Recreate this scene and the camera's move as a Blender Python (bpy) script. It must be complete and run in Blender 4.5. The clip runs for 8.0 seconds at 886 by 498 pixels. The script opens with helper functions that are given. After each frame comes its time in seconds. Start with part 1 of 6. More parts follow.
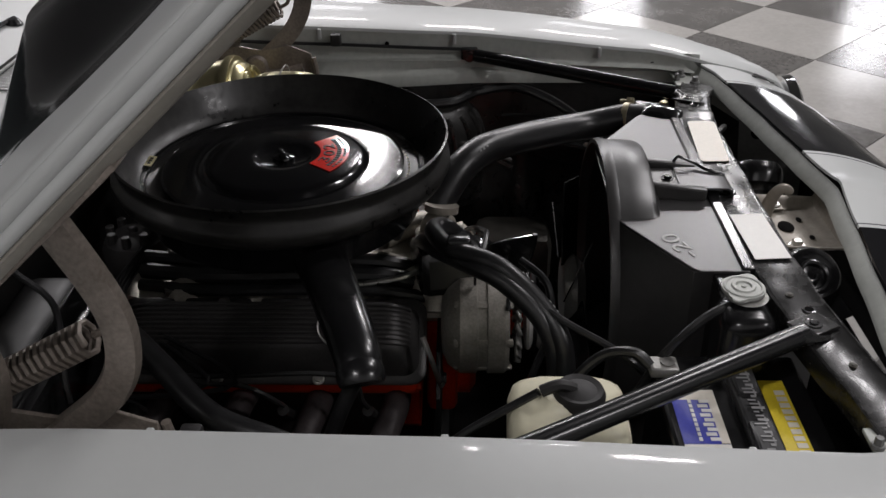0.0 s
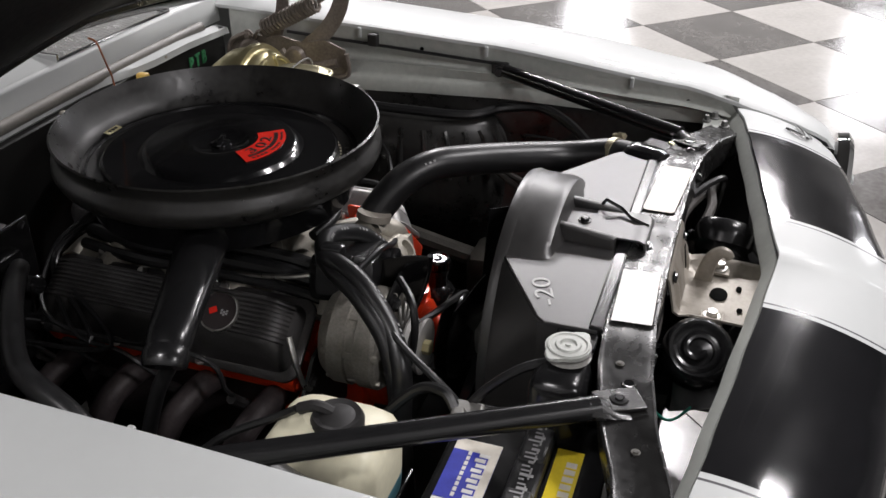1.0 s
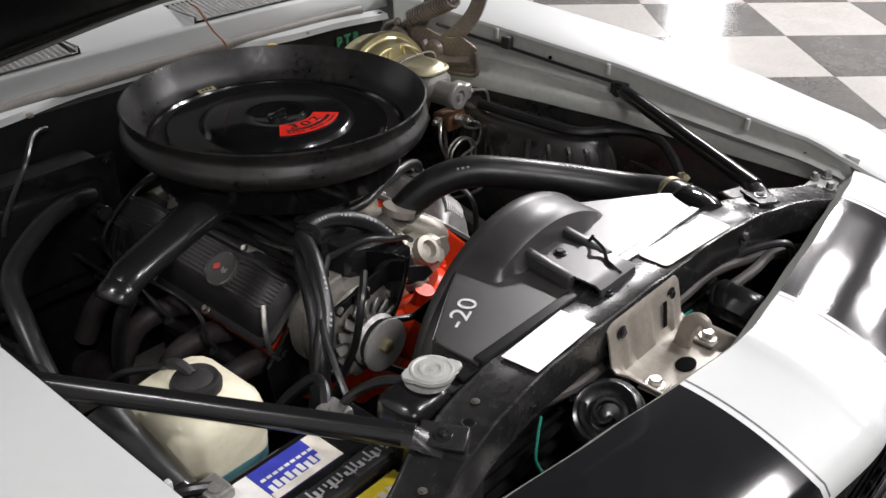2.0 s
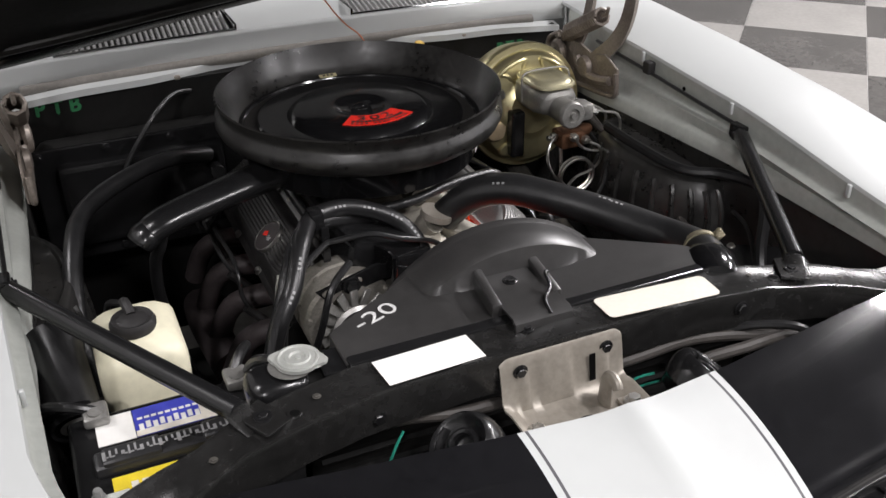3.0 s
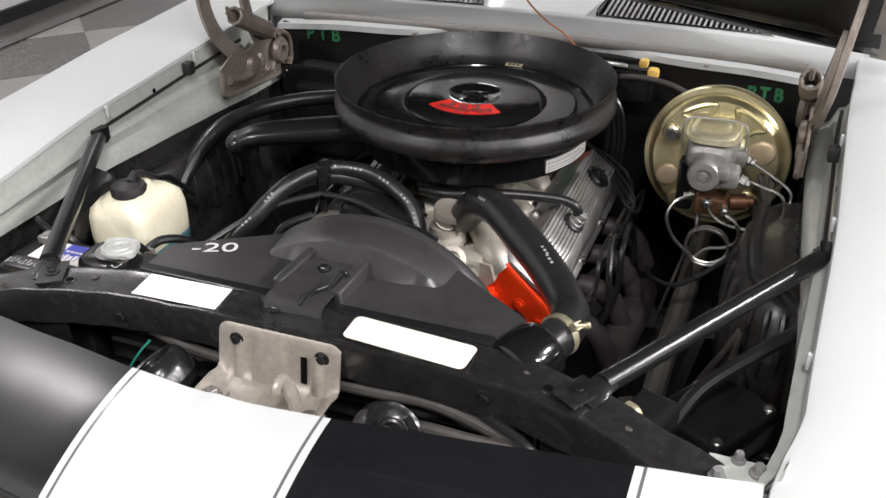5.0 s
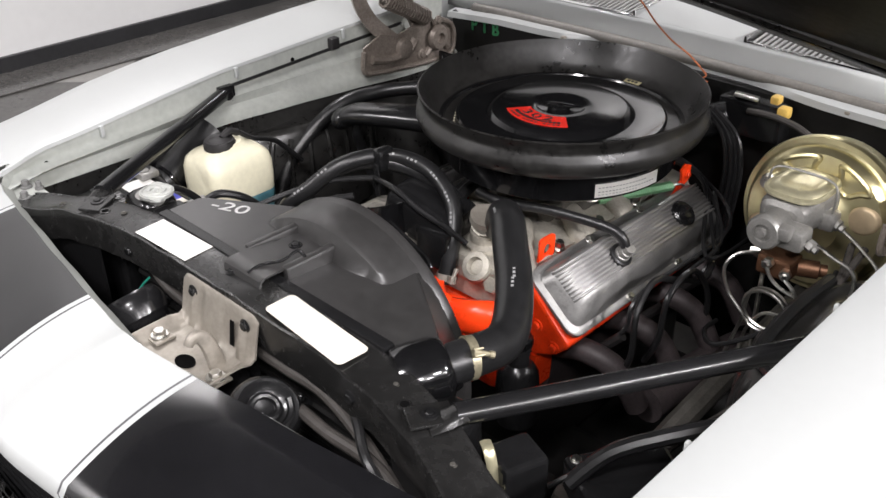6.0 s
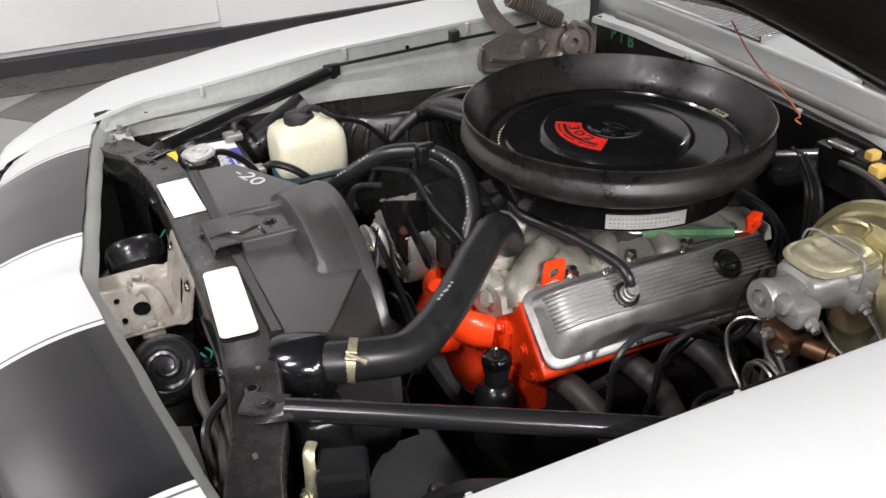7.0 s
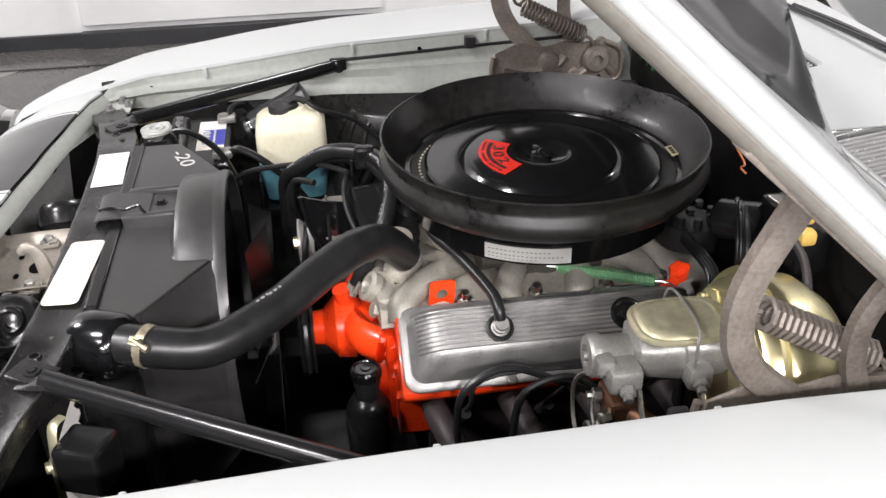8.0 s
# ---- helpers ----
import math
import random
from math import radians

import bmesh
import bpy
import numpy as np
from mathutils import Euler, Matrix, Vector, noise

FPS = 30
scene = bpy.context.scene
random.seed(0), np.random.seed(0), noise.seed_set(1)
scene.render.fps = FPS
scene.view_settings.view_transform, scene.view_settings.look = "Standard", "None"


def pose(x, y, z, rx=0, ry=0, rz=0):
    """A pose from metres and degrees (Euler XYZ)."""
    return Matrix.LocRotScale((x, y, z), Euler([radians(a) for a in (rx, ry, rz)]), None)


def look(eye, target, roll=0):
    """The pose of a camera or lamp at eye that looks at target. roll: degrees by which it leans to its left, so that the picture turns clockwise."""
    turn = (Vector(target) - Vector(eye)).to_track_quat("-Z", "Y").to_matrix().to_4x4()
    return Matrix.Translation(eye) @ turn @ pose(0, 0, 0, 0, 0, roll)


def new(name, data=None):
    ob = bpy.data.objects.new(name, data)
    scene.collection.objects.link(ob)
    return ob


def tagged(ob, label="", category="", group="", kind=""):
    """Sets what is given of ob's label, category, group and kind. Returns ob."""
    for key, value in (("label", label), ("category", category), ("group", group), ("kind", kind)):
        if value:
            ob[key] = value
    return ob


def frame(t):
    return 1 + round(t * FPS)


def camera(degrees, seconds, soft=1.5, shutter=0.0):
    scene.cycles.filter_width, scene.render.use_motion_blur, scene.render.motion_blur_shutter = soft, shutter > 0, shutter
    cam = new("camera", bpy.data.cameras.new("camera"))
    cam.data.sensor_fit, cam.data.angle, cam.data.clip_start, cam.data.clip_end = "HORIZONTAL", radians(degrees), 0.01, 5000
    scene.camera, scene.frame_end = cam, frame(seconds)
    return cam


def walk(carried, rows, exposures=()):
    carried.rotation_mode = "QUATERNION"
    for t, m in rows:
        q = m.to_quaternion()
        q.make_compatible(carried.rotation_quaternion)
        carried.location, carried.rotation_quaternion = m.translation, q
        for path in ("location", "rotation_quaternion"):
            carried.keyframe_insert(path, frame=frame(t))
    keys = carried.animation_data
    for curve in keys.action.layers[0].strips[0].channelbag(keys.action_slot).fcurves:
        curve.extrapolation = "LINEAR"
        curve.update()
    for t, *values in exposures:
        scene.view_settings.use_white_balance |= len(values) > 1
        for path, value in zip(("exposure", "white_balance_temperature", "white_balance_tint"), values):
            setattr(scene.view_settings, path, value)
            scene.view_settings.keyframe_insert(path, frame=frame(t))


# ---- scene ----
cam = camera(50.3, 8.0)
PATH = [
    (0, (-1.293, -0.315, 1.511), (0.427, -0.277, 0.491), -0.5),
    (0.5, (-1.252, -0.571, 1.505), (0.452, -0.311, 0.492), -0.2),
    (1, (-1.179, -0.807, 1.508), (0.459, -0.26, 0.5), 0.3),
    (1.5, (-1.067, -1.03, 1.505), (0.438, -0.179, 0.499), 0.5),
    (1.7, (-1.011, -1.107, 1.504), (0.42, -0.138, 0.497), 0.6),
    (3, (-0.504, -1.537, 1.523), (0.196, 0.044, 0.519), -0.6),
    (3.5, (-0.239, -1.622, 1.523), (0.124, 0.072, 0.522), -0.9),
    (4, (0.025, -1.653, 1.522), (0.05, 0.076, 0.517), -0.8),
    (4.2, (0.13, -1.65, 1.52), (0.022, 0.076, 0.515), -0.6),
    (5.5, (0.746, -1.436, 1.524), (-0.197, 0.008, 0.512), -1.0),
    (6, (0.93, -1.281, 1.528), (-0.284, -0.059, 0.511), -1.0),
    (6.5, (1.067, -1.086, 1.526), (-0.354, -0.113, 0.508), -1.2),
    (7, (1.181, -0.876, 1.523), (-0.396, -0.185, 0.505), -1.5),
    (7.5, (1.248, -0.641, 1.517), (-0.424, -0.226, 0.503), -1.6),
    (8, (1.288, -0.384, 1.522), (-0.417, -0.147, 0.503), -1.3),
]
walk(cam, [(t, look(eye, target, roll)) for t, eye, target, roll in PATH], [(0, -1.82), (0.7, -1.36), (1.5, -0.9), (3, -0.78), (3.5, -0.7), (4.2, -0.5), (5.5, -0.5), (6.5, -0.53), (7.5, -0.45), (8, -0.4)])

# ---- world and light ----
world = bpy.data.worlds.new("hall_world")
scene.world = world
world.use_nodes = True
world.node_tree.nodes["Background"].inputs[0].default_value = (0.8, 0.9, 1.0, 1)
world.node_tree.nodes["Background"].inputs[1].default_value = 0.05


def lamp_light(x, y, z, w, d, watts):
    la = bpy.data.lights.new("panel_light", "AREA")
    la.shape, la.size, la.size_y, la.energy, la.color = "RECTANGLE", w, d, watts, (1.0, 0.963, 0.982)
    ob = new("panel_light", la)
    ob.location = (x, y, z)
    return ob


CEIL = 5.2
# x, y, height, watts and relative size of each hanging panel light
# all out of view; the front pair and west three are added fill
LAMPS = [(4.7, -2.3, 3.43, 270, 1.0), (4.55, -0.5, 3.43, 215, 1.0), (4.2, 1.3, 3.43, 430, 1.0), (5.9, -1.6, 3.43, 210, 1.0), (5.65, 0.6, 3.43, 210, 1.0), (0.8, -2.35, 3.6, 122, 1.0), (2.2, -2.7, 3.6, 115, 1.0), (-2.9, 0.62, 4.9, 165, 0.8), (-2.5, 6.2, 4.9, 120, 1.4), (-2.6, -5.2, 4.9, 310, 1.4)]
for lx, ly, lz, watts, ls in LAMPS:
    lamp_light(lx, ly, lz, 0.34 * ls, 0.62 * ls, watts)


# ---- materials ----
def mat(name, color, rough=0.5, metal=0.0, vary=0.12, scale=18.0, bump=0.0, bscale=120.0, coat=0.0, spec=0.5, color2=None, rvary=0.12):
    """A surface with colour and gloss that vary at a coarse and a fine scale, and a fine relief."""
    m = bpy.data.materials.new(name)
    m.use_nodes = True
    nt = m.node_tree
    b = nt.nodes["Principled BSDF"]
    tc = nt.nodes.new("ShaderNodeTexCoord")
    oi = nt.nodes.new("ShaderNodeObjectInfo")
    sh = nt.nodes.new("ShaderNodeVectorMath")
    sh.operation = "ADD"
    mu = nt.nodes.new("ShaderNodeMath")
    mu.operation = "MULTIPLY"
    mu.inputs[1].default_value = 7.0
    nt.links.new(oi.outputs["Random"], mu.inputs[0])
    nt.links.new(tc.outputs["Object"], sh.inputs[0])
    nt.links.new(mu.outputs[0], sh.inputs[1])
    n1 = nt.nodes.new("ShaderNodeTexNoise")
    n1.inputs["Scale"].default_value, n1.inputs["Detail"].default_value = scale, 6
    n2 = nt.nodes.new("ShaderNodeTexNoise")
    n2.inputs["Scale"].default_value, n2.inputs["Detail"].default_value = scale * 9, 4
    ad = nt.nodes.new("ShaderNodeMath")
    ad.operation = "ADD"
    sc = nt.nodes.new("ShaderNodeMath")
    sc.operation = "MULTIPLY"
    sc.inputs[1].default_value = 0.5
    for n in (n1, n2):
        nt.links.new(sh.outputs[0], n.inputs["Vector"])
    nt.links.new(n1.outputs["Fac"], ad.inputs[0])
    nt.links.new(n2.outputs["Fac"], ad.inputs[1])
    nt.links.new(ad.outputs[0], sc.inputs[0])
    ramp = nt.nodes.new("ShaderNodeValToRGB")
    c2 = color2 or tuple(min(1, c * (1 + vary)) for c in color)
    c1 = tuple(c * (1 - vary) for c in color)
    ramp.color_ramp.elements[0].position, ramp.color_ramp.elements[1].position = 0.36, 0.64
    ramp.color_ramp.elements[0].color, ramp.color_ramp.elements[1].color = (*c1, 1), (*c2, 1)
    nt.links.new(sc.outputs[0], ramp.inputs[0])
    nt.links.new(ramp.outputs[0], b.inputs["Base Color"])
    mr = nt.nodes.new("ShaderNodeMapRange")
    mr.inputs[1].default_value, mr.inputs[2].default_value = 0.35, 0.65
    mr.inputs[3].default_value, mr.inputs[4].default_value = max(0.02, rough * (1 - rvary)), min(1, rough * (1 + rvary))
    nt.links.new(sc.outputs[0], mr.inputs[0])
    if rvary:
        nt.links.new(mr.outputs[0], b.inputs["Roughness"])
    else:
        b.inputs["Roughness"].default_value = rough
    b.inputs["Metallic"].default_value = metal
    b.inputs["Coat Weight"].default_value = coat
    b.inputs["Coat Roughness"].default_value = 0.05
    b.inputs["Specular IOR Level"].default_value = spec
    if bump:
        bn = nt.nodes.new("ShaderNodeTexNoise")
        bn.inputs["Scale"].default_value, bn.inputs["Detail"].default_value = bscale, 5
        nt.links.new(sh.outputs[0], bn.inputs["Vector"])
        bp = nt.nodes.new("ShaderNodeBump")
        bp.inputs["Strength"].default_value, bp.inputs["Distance"].default_value = bump, 0.0008
        nt.links.new(bn.outputs["Fac"], bp.inputs["Height"])
        nt.links.new(bp.outputs[0], b.inputs["Normal"])
    return m


PAINT = mat("white_body_paint", (0.475, 0.49, 0.483), 0.45, 0, 0.012, 6, coat=0.13, rvary=0.03, spec=0.45)
STRIPE = mat("black_stripe_paint", (0.008, 0.008, 0.009), 0.12, 0, 0.2, 8, coat=0.5, rvary=0.05)
PIN = mat("grey_pinstripe_paint", (0.10, 0.10, 0.105), 0.25, 0, 0.1, 8)
PRIMER = mat("grey_inner_paint", (0.40, 0.415, 0.385), 0.42, 0, 0.10, 9, bump=0.12, bscale=60)
SATIN = mat("satin_black_paint", (0.010, 0.010, 0.0105), 0.22, 0, 0.2, 14, rvary=0, spec=0.45)
FLATBLK = mat("flat_black_paint", (0.008, 0.0078, 0.0075), 0.5, 0, 0.35, 10, bump=0.12, bscale=70, spec=0.3)
BAYBLK = mat("bay_black_paint", (0.021, 0.0205, 0.0195), 0.33, 0, 0.4, 9, bump=0.12, bscale=50, spec=0.55, rvary=0.3)
HOLE = mat("dark_opening", (0.003, 0.003, 0.003), 0.9, spec=0.05)
GLOSS = mat("gloss_black_enamel", (0.006, 0.006, 0.0065), 0.14, 0, 0.2, 12, coat=0.25, rvary=0.15)
SHROUD = mat("black_moulded_plastic", (0.029, 0.028, 0.0275), 0.36, 0, 0.2, 9, bump=0.02, bscale=180, rvary=0.05, spec=0.8)
BARBLK = mat("worn_black_bar_paint", (0.013, 0.0128, 0.0125), 0.25, 0, 0.25, 9, bump=0.2, bscale=22, rvary=0.3, spec=0.6)
SEAL = mat("aged_seal_rubber", (0.010, 0.0097, 0.0093), 0.36, 0, 0.25, 11, bump=0.5, bscale=22, color2=(0.024, 0.023, 0.0215), rvary=0.3)
RUBBER = mat("black_hose_rubber", (0.013, 0.013, 0.0135), 0.34, 0, 0.3, 40, bump=0.05, bscale=300, rvary=0.12)
ORANGE = mat("orange_engine_enamel", (0.86, 0.052, 0.008), 0.3, 0, 0.10, 25, bump=0.3, bscale=130, coat=0.2, spec=0.4)
COWLSEAL = mat("grey_cowl_seal_rubber", (0.20, 0.188, 0.17), 0.5, 0, 0.15, 22, bump=0.2, bscale=160)
# Darkened copy of ALU: the passenger side's shade is put into the colour.
SHADEALU = mat("shaded_aluminium", (0.05, 0.048, 0.047), 0.4, 0.35, 0.2, 30, bump=0.25, bscale=350, rvary=0.2)
WALLG = mat("unseen_wall_grey", (0.30, 0.30, 0.295), 0.7, 0, 0.04, 2, bump=0.08, bscale=40)
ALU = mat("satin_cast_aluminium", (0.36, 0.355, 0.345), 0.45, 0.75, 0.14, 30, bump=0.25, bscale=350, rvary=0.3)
CASTALU = mat("rough_cast_aluminium", (0.42, 0.395, 0.34), 0.5, 0.5, 0.16, 30, bump=0.6, bscale=260)
CASTIRON = mat("grey_cast_iron", (0.27, 0.265, 0.25), 0.4, 0.55, 0.15, 30, bump=0.5, bscale=280)
ZINC = mat("dull_zinc_plate", (0.31, 0.283, 0.243), 0.42, 0.35, 0.14, 16, bump=0.15, bscale=120)
DARKCAST = mat("grimy_dark_casting", (0.07, 0.066, 0.058), 0.5, 0.3, 0.3, 35, bump=0.5, bscale=200)
CAD = mat("gold_cadmium_plate", (0.78, 0.69, 0.39), 0.29, 0.90, 0.06, 10, color2=(0.80, 0.73, 0.44), rvary=0.03)
CADTAN = mat("tan_cadmium_plate", (0.58, 0.46, 0.30), 0.5, 0.6, 0.10, 12)
CADPALE = mat("pale_cadmium_plate", (0.60, 0.56, 0.38), 0.36, 0.75, 0.12, 14)
STEEL = mat("bright_steel_line", (0.6, 0.59, 0.56), 0.3, 1.0, 0.15, 60)
CHROME = mat("chrome_plate", (0.8, 0.8, 0.8), 0.06, 1.0, 0.03, 10)
VENTFIN = mat("bright_vent_fin", (0.62, 0.62, 0.61), 0.25, 0.6, 0.1, 40)
BRASS = mat("tarnished_brass", (0.15, 0.075, 0.042), 0.45, 0.7, 0.3, 40, bump=0.3)
HINGE = mat("phosphate_brown_steel", (0.19, 0.158, 0.132), 0.42, 0.35, 0.18, 22, bump=0.1, bscale=120, color2=(0.27, 0.235, 0.205), rvary=0.15)
# Browned manifold iron; also the dark block sides, where it stands for shade.
EXH = mat("heat_browned_and_shaded_iron", (0.052, 0.042, 0.043), 0.55, 0.2, 0.3, 24, bump=0.5, bscale=160)
BOTTLE = mat("cream_plastic", (0.78, 0.74, 0.56), 0.42, 0, 0.06, 12, bump=0.1, bscale=80)
FLUID = mat("blue_washer_fluid_plastic", (0.10, 0.26, 0.31), 0.4, 0, 0.2, 14)
CAP = mat("grey_black_rubber_cap", (0.014, 0.013, 0.013), 0.6, 0, 0.25, 40, bump=0.3)
WHITE = mat("white_paper_label", (0.80, 0.79, 0.755), 0.45, 0, 0.03, 14)
WHITE2 = mat("yellowed_paper_label", (0.74, 0.695, 0.61), 0.4, 0, 0.05, 20)
RED = mat("red_foil_sticker", (0.72, 0.028, 0.018), 0.25, 0, 0.05, 20, coat=0.4)
BLACKINK = mat("black_print", (0.02, 0.015, 0.015), 0.4, 0, 0.1, 30)
GREYINK = mat("grey_print", (0.27, 0.27, 0.27), 0.5, 0, 0.1, 30)
BLUE = mat("blue_label_print", (0.05, 0.06, 0.42), 0.35, 0, 0.1, 30)
YELLOW = mat("yellow_label_print", (0.80, 0.62, 0.04), 0.35, 0, 0.06, 30)
GREEN = mat("green_chalk_mark", (0.03, 0.19, 0.075), 0.7, 0, 0.3, 90)
GREENW = mat("green_wire_cover", (0.02, 0.24, 0.17), 0.4, 0, 0.2, 40)
SPRINGG = mat("pale_green_spring_coat", (0.22, 0.46, 0.25), 0.4, 0.2, 0.15, 40)
ORANGEW = mat("orange_wire_cover", (0.55, 0.17, 0.07), 0.45, 0, 0.2, 40)
YCONN = mat("yellowed_plastic_connector", (0.72, 0.48, 0.12), 0.4, 0, 0.12, 40)
LOOM = mat("grey_cloth_loom", (0.046, 0.041, 0.037), 0.6, 0, 0.3, 70, bump=0.5, bscale=500)
PAPERF = mat("pleated_filter_paper", (0.55, 0.50, 0.38), 0.8, 0, 0.15, 60)
BRKT = mat("grey_bracket_paint", (0.17, 0.17, 0.165), 0.45, 0, 0.15, 12)
HOODLIP = mat("beige_primed_lip", (0.24, 0.225, 0.195), 0.5, 0, 0.12, 12)
GLASS = mat("dark_tinted_glass", (0.02, 0.025, 0.025), 0.03, 0, 0.1, 4, coat=1.0)
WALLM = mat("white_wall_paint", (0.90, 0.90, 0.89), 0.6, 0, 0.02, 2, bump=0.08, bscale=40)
BASEB = mat("black_vinyl_base", (0.03, 0.03, 0.032), 0.4, 0, 0.2, 5)
CEILM = mat("darkened_unseen_ceiling", (0.06, 0.06, 0.06), 0.85, 0, 0.04, 5)
LAMPBODY = mat("white_lamp_housing", (0.75, 0.75, 0.74), 0.4)
TILE_L = mat("pale_vinyl_tile", (0.235, 0.228, 0.215), 0.17, 0, 0.08, 5, rvary=0.35, spec=0.38)
TILE_D = mat("grey_vinyl_tile", (0.080, 0.077, 0.073), 0.17, 0, 0.2, 5, rvary=0.35, spec=0.38)
GROUT = mat("tile_joint", (0.2, 0.195, 0.19), 0.6)
LAMPM = bpy.data.materials.new("lamp_diffuser")
LAMPM.use_nodes = True
LAMPM.node_tree.nodes["Principled BSDF"].inputs["Emission Color"].default_value = (1.0, 0.975, 0.94, 1)
LAMPM.node_tree.nodes["Principled BSDF"].inputs["Emission Strength"].default_value = 3.0
SKYPANE = bpy.data.materials.new("daylit_window_pane")
SKYPANE.use_nodes = True
SKYPANE.node_tree.nodes["Principled BSDF"].inputs["Emission Color"].default_value = (0.97, 0.955, 1.0, 1)
SKYPANE.node_tree.nodes["Principled BSDF"].inputs["Emission Strength"].default_value = 26.0


# ---- building helpers ----
def thing(name, label, category, at=(0, 0, 0), group="", kind=""):
    ob = new(name)
    ob.empty_display_size = 0.05
    ob.location = at
    return tagged(ob, label, category, group, kind)


def base_of(ob):
    while ob.parent:
        ob = ob.parent
    return Vector(ob.location)


def mesh_of(name, bm, material, sharp=35):
    bmesh.ops.recalc_face_normals(bm, faces=bm.faces)
    # broad faces between narrow rounded edges stay flat
    area = {f: f.calc_area() for f in bm.faces}
    flat = [k for k, f in enumerate(bm.faces) if all(area[g] < 0.3 * area[f] for e in f.edges for g in e.link_faces if g is not f)]
    me = bpy.data.meshes.new(name)
    bm.to_mesh(me)
    bm.free()
    me.shade_smooth()
    me.set_sharp_from_angle(angle=radians(sharp))
    for k in flat:
        me.polygons[k].use_smooth = False
    me.materials.append(material)
    return me


def part(name, bm, material, parent, label="", sharp=35, kind=""):
    """One bmesh, in world metres, as one mesh object under a thing or a part."""
    bmesh.ops.translate(bm, verts=bm.verts, vec=-base_of(parent))
    ob = new(name, mesh_of(name, bm, material, sharp))
    ob.parent = parent
    return tagged(ob, label, "", "", kind)


def solo(name, bm, material, label, category, group="", kind="", sharp=35, at=None):
    """A thing that is one mesh, with its origin at its base."""
    if at is None:
        co = [v.co for v in bm.verts]
        at = Vector((sum(c.x for c in co) / len(co), sum(c.y for c in co) / len(co), min(c.z for c in co)))
    bmesh.ops.translate(bm, verts=bm.verts, vec=-Vector(at))
    ob = new(name, mesh_of(name, bm, material, sharp))
    ob.location = at
    return tagged(ob, label, category, group, kind)


def box(bm, c, s, bev=0.0, m=None, seg=2):
    """A box of size s at c, its edges rounded by bev, turned by m about its middle."""
    g = bmesh.ops.create_cube(bm, size=1.0)
    vs = g["verts"]
    for v in vs:
        v.co = Vector((v.co.x * s[0], v.co.y * s[1], v.co.z * s[2]))
    if bev:
        es = list({e for v in vs for e in v.link_edges})
        r = bmesh.ops.bevel(bm, geom=es, offset=bev, segments=seg, profile=0.5, affect="EDGES")
        vs = list({v for f in r["faces"] for v in f.verts} | {v for v in vs if v.is_valid})
    t = Matrix.Translation(c) @ (m if m else Matrix())
    for v in vs:
        v.co = t @ v.co
    return bm


def spline(pts, sub=6, closed=False):
    p = [Vector(q) for q in pts]
    if len(p) < 3 and not closed:
        return p
    out, n = [], len(p)
    for i in range(n if closed else n - 1):
        a, b, c, d = (p[(i - 1) % n], p[i], p[(i + 1) % n], p[(i + 2) % n]) if closed else (p[max(i - 1, 0)], p[i], p[i + 1], p[min(i + 2, n - 1)])
        for k in range(sub):
            t = k / sub
            out.append(0.5 * (2 * b + (c - a) * t + (2 * a - 5 * b + 4 * c - d) * t * t + (3 * b - a - 3 * c + d) * t ** 3))
    if not closed:
        out.append(p[-1])
    return out


def tube(bm, pts, r, n=10, sub=6, closed=False, flat=1.0):
    """A round tube along a smooth line; r is one radius or a function of the way along (0 to 1)."""
    q = spline(pts, sub, closed)
    rings, up = [], None
    for i, c in enumerate(q):
        if closed:
            d = (q[(i + 1) % len(q)] - q[i - 1]).normalized()
        else:
            d = (q[min(i + 1, len(q) - 1)] - q[max(i - 1, 0)]).normalized()
        if up is None:
            up = Vector((0, 0, 1)) if abs(d.z) < 0.9 else Vector((0, 1, 0))
        sx = d.cross(up).normalized()
        up = sx.cross(d).normalized()
        rr = r(i / max(1, len(q) - 1)) if callable(r) else r
        rings.append([bm.verts.new(c + sx * (rr * math.cos(2 * math.pi * k / n)) + up * (rr * flat * math.sin(2 * math.pi * k / n))) for k in range(n)])
    pairs = zip(rings, rings[1:] + ([rings[0]] if closed else []))
    for a, b in pairs:
        for k in range(n):
            bm.faces.new((a[k], a[(k + 1) % n], b[(k + 1) % n], b[k]))
    if not closed:
        bm.faces.new(rings[0])
        bm.faces.new(rings[-1])
    return bm


def lathe(bm, prof, m=None, n=40, wob=None):
    """A turned body: prof is (radius, height) from bottom to top round the z axis of m."""
    m = m or Matrix()
    rings = []
    for r, z in prof:
        if r < 1e-5:
            rings.append([bm.verts.new(m @ Vector((0, 0, z)))])
        else:
            rings.append([bm.verts.new(m @ Vector((r * math.cos(2 * math.pi * k / n), r * math.sin(2 * math.pi * k / n), z))) for k in range(n)])
    for a, b in zip(rings, rings[1:]):
        for k in range(n):
            p = [a[k % len(a)], a[(k + 1) % len(a)], b[(k + 1) % len(b)], b[k % len(b)]]
            p = list(dict.fromkeys(p))
            if len(p) > 2:
                bm.faces.new(p)
    for ring, end in ((rings[0], 0), (rings[-1], 1)):
        if len(ring) > 2:
            bm.faces.new(ring)
    return bm


def axis(p, d):
    """A pose at p whose z axis points along d."""
    return Matrix.Translation(p) @ Vector(d).to_track_quat("Z", "Y").to_matrix().to_4x4()


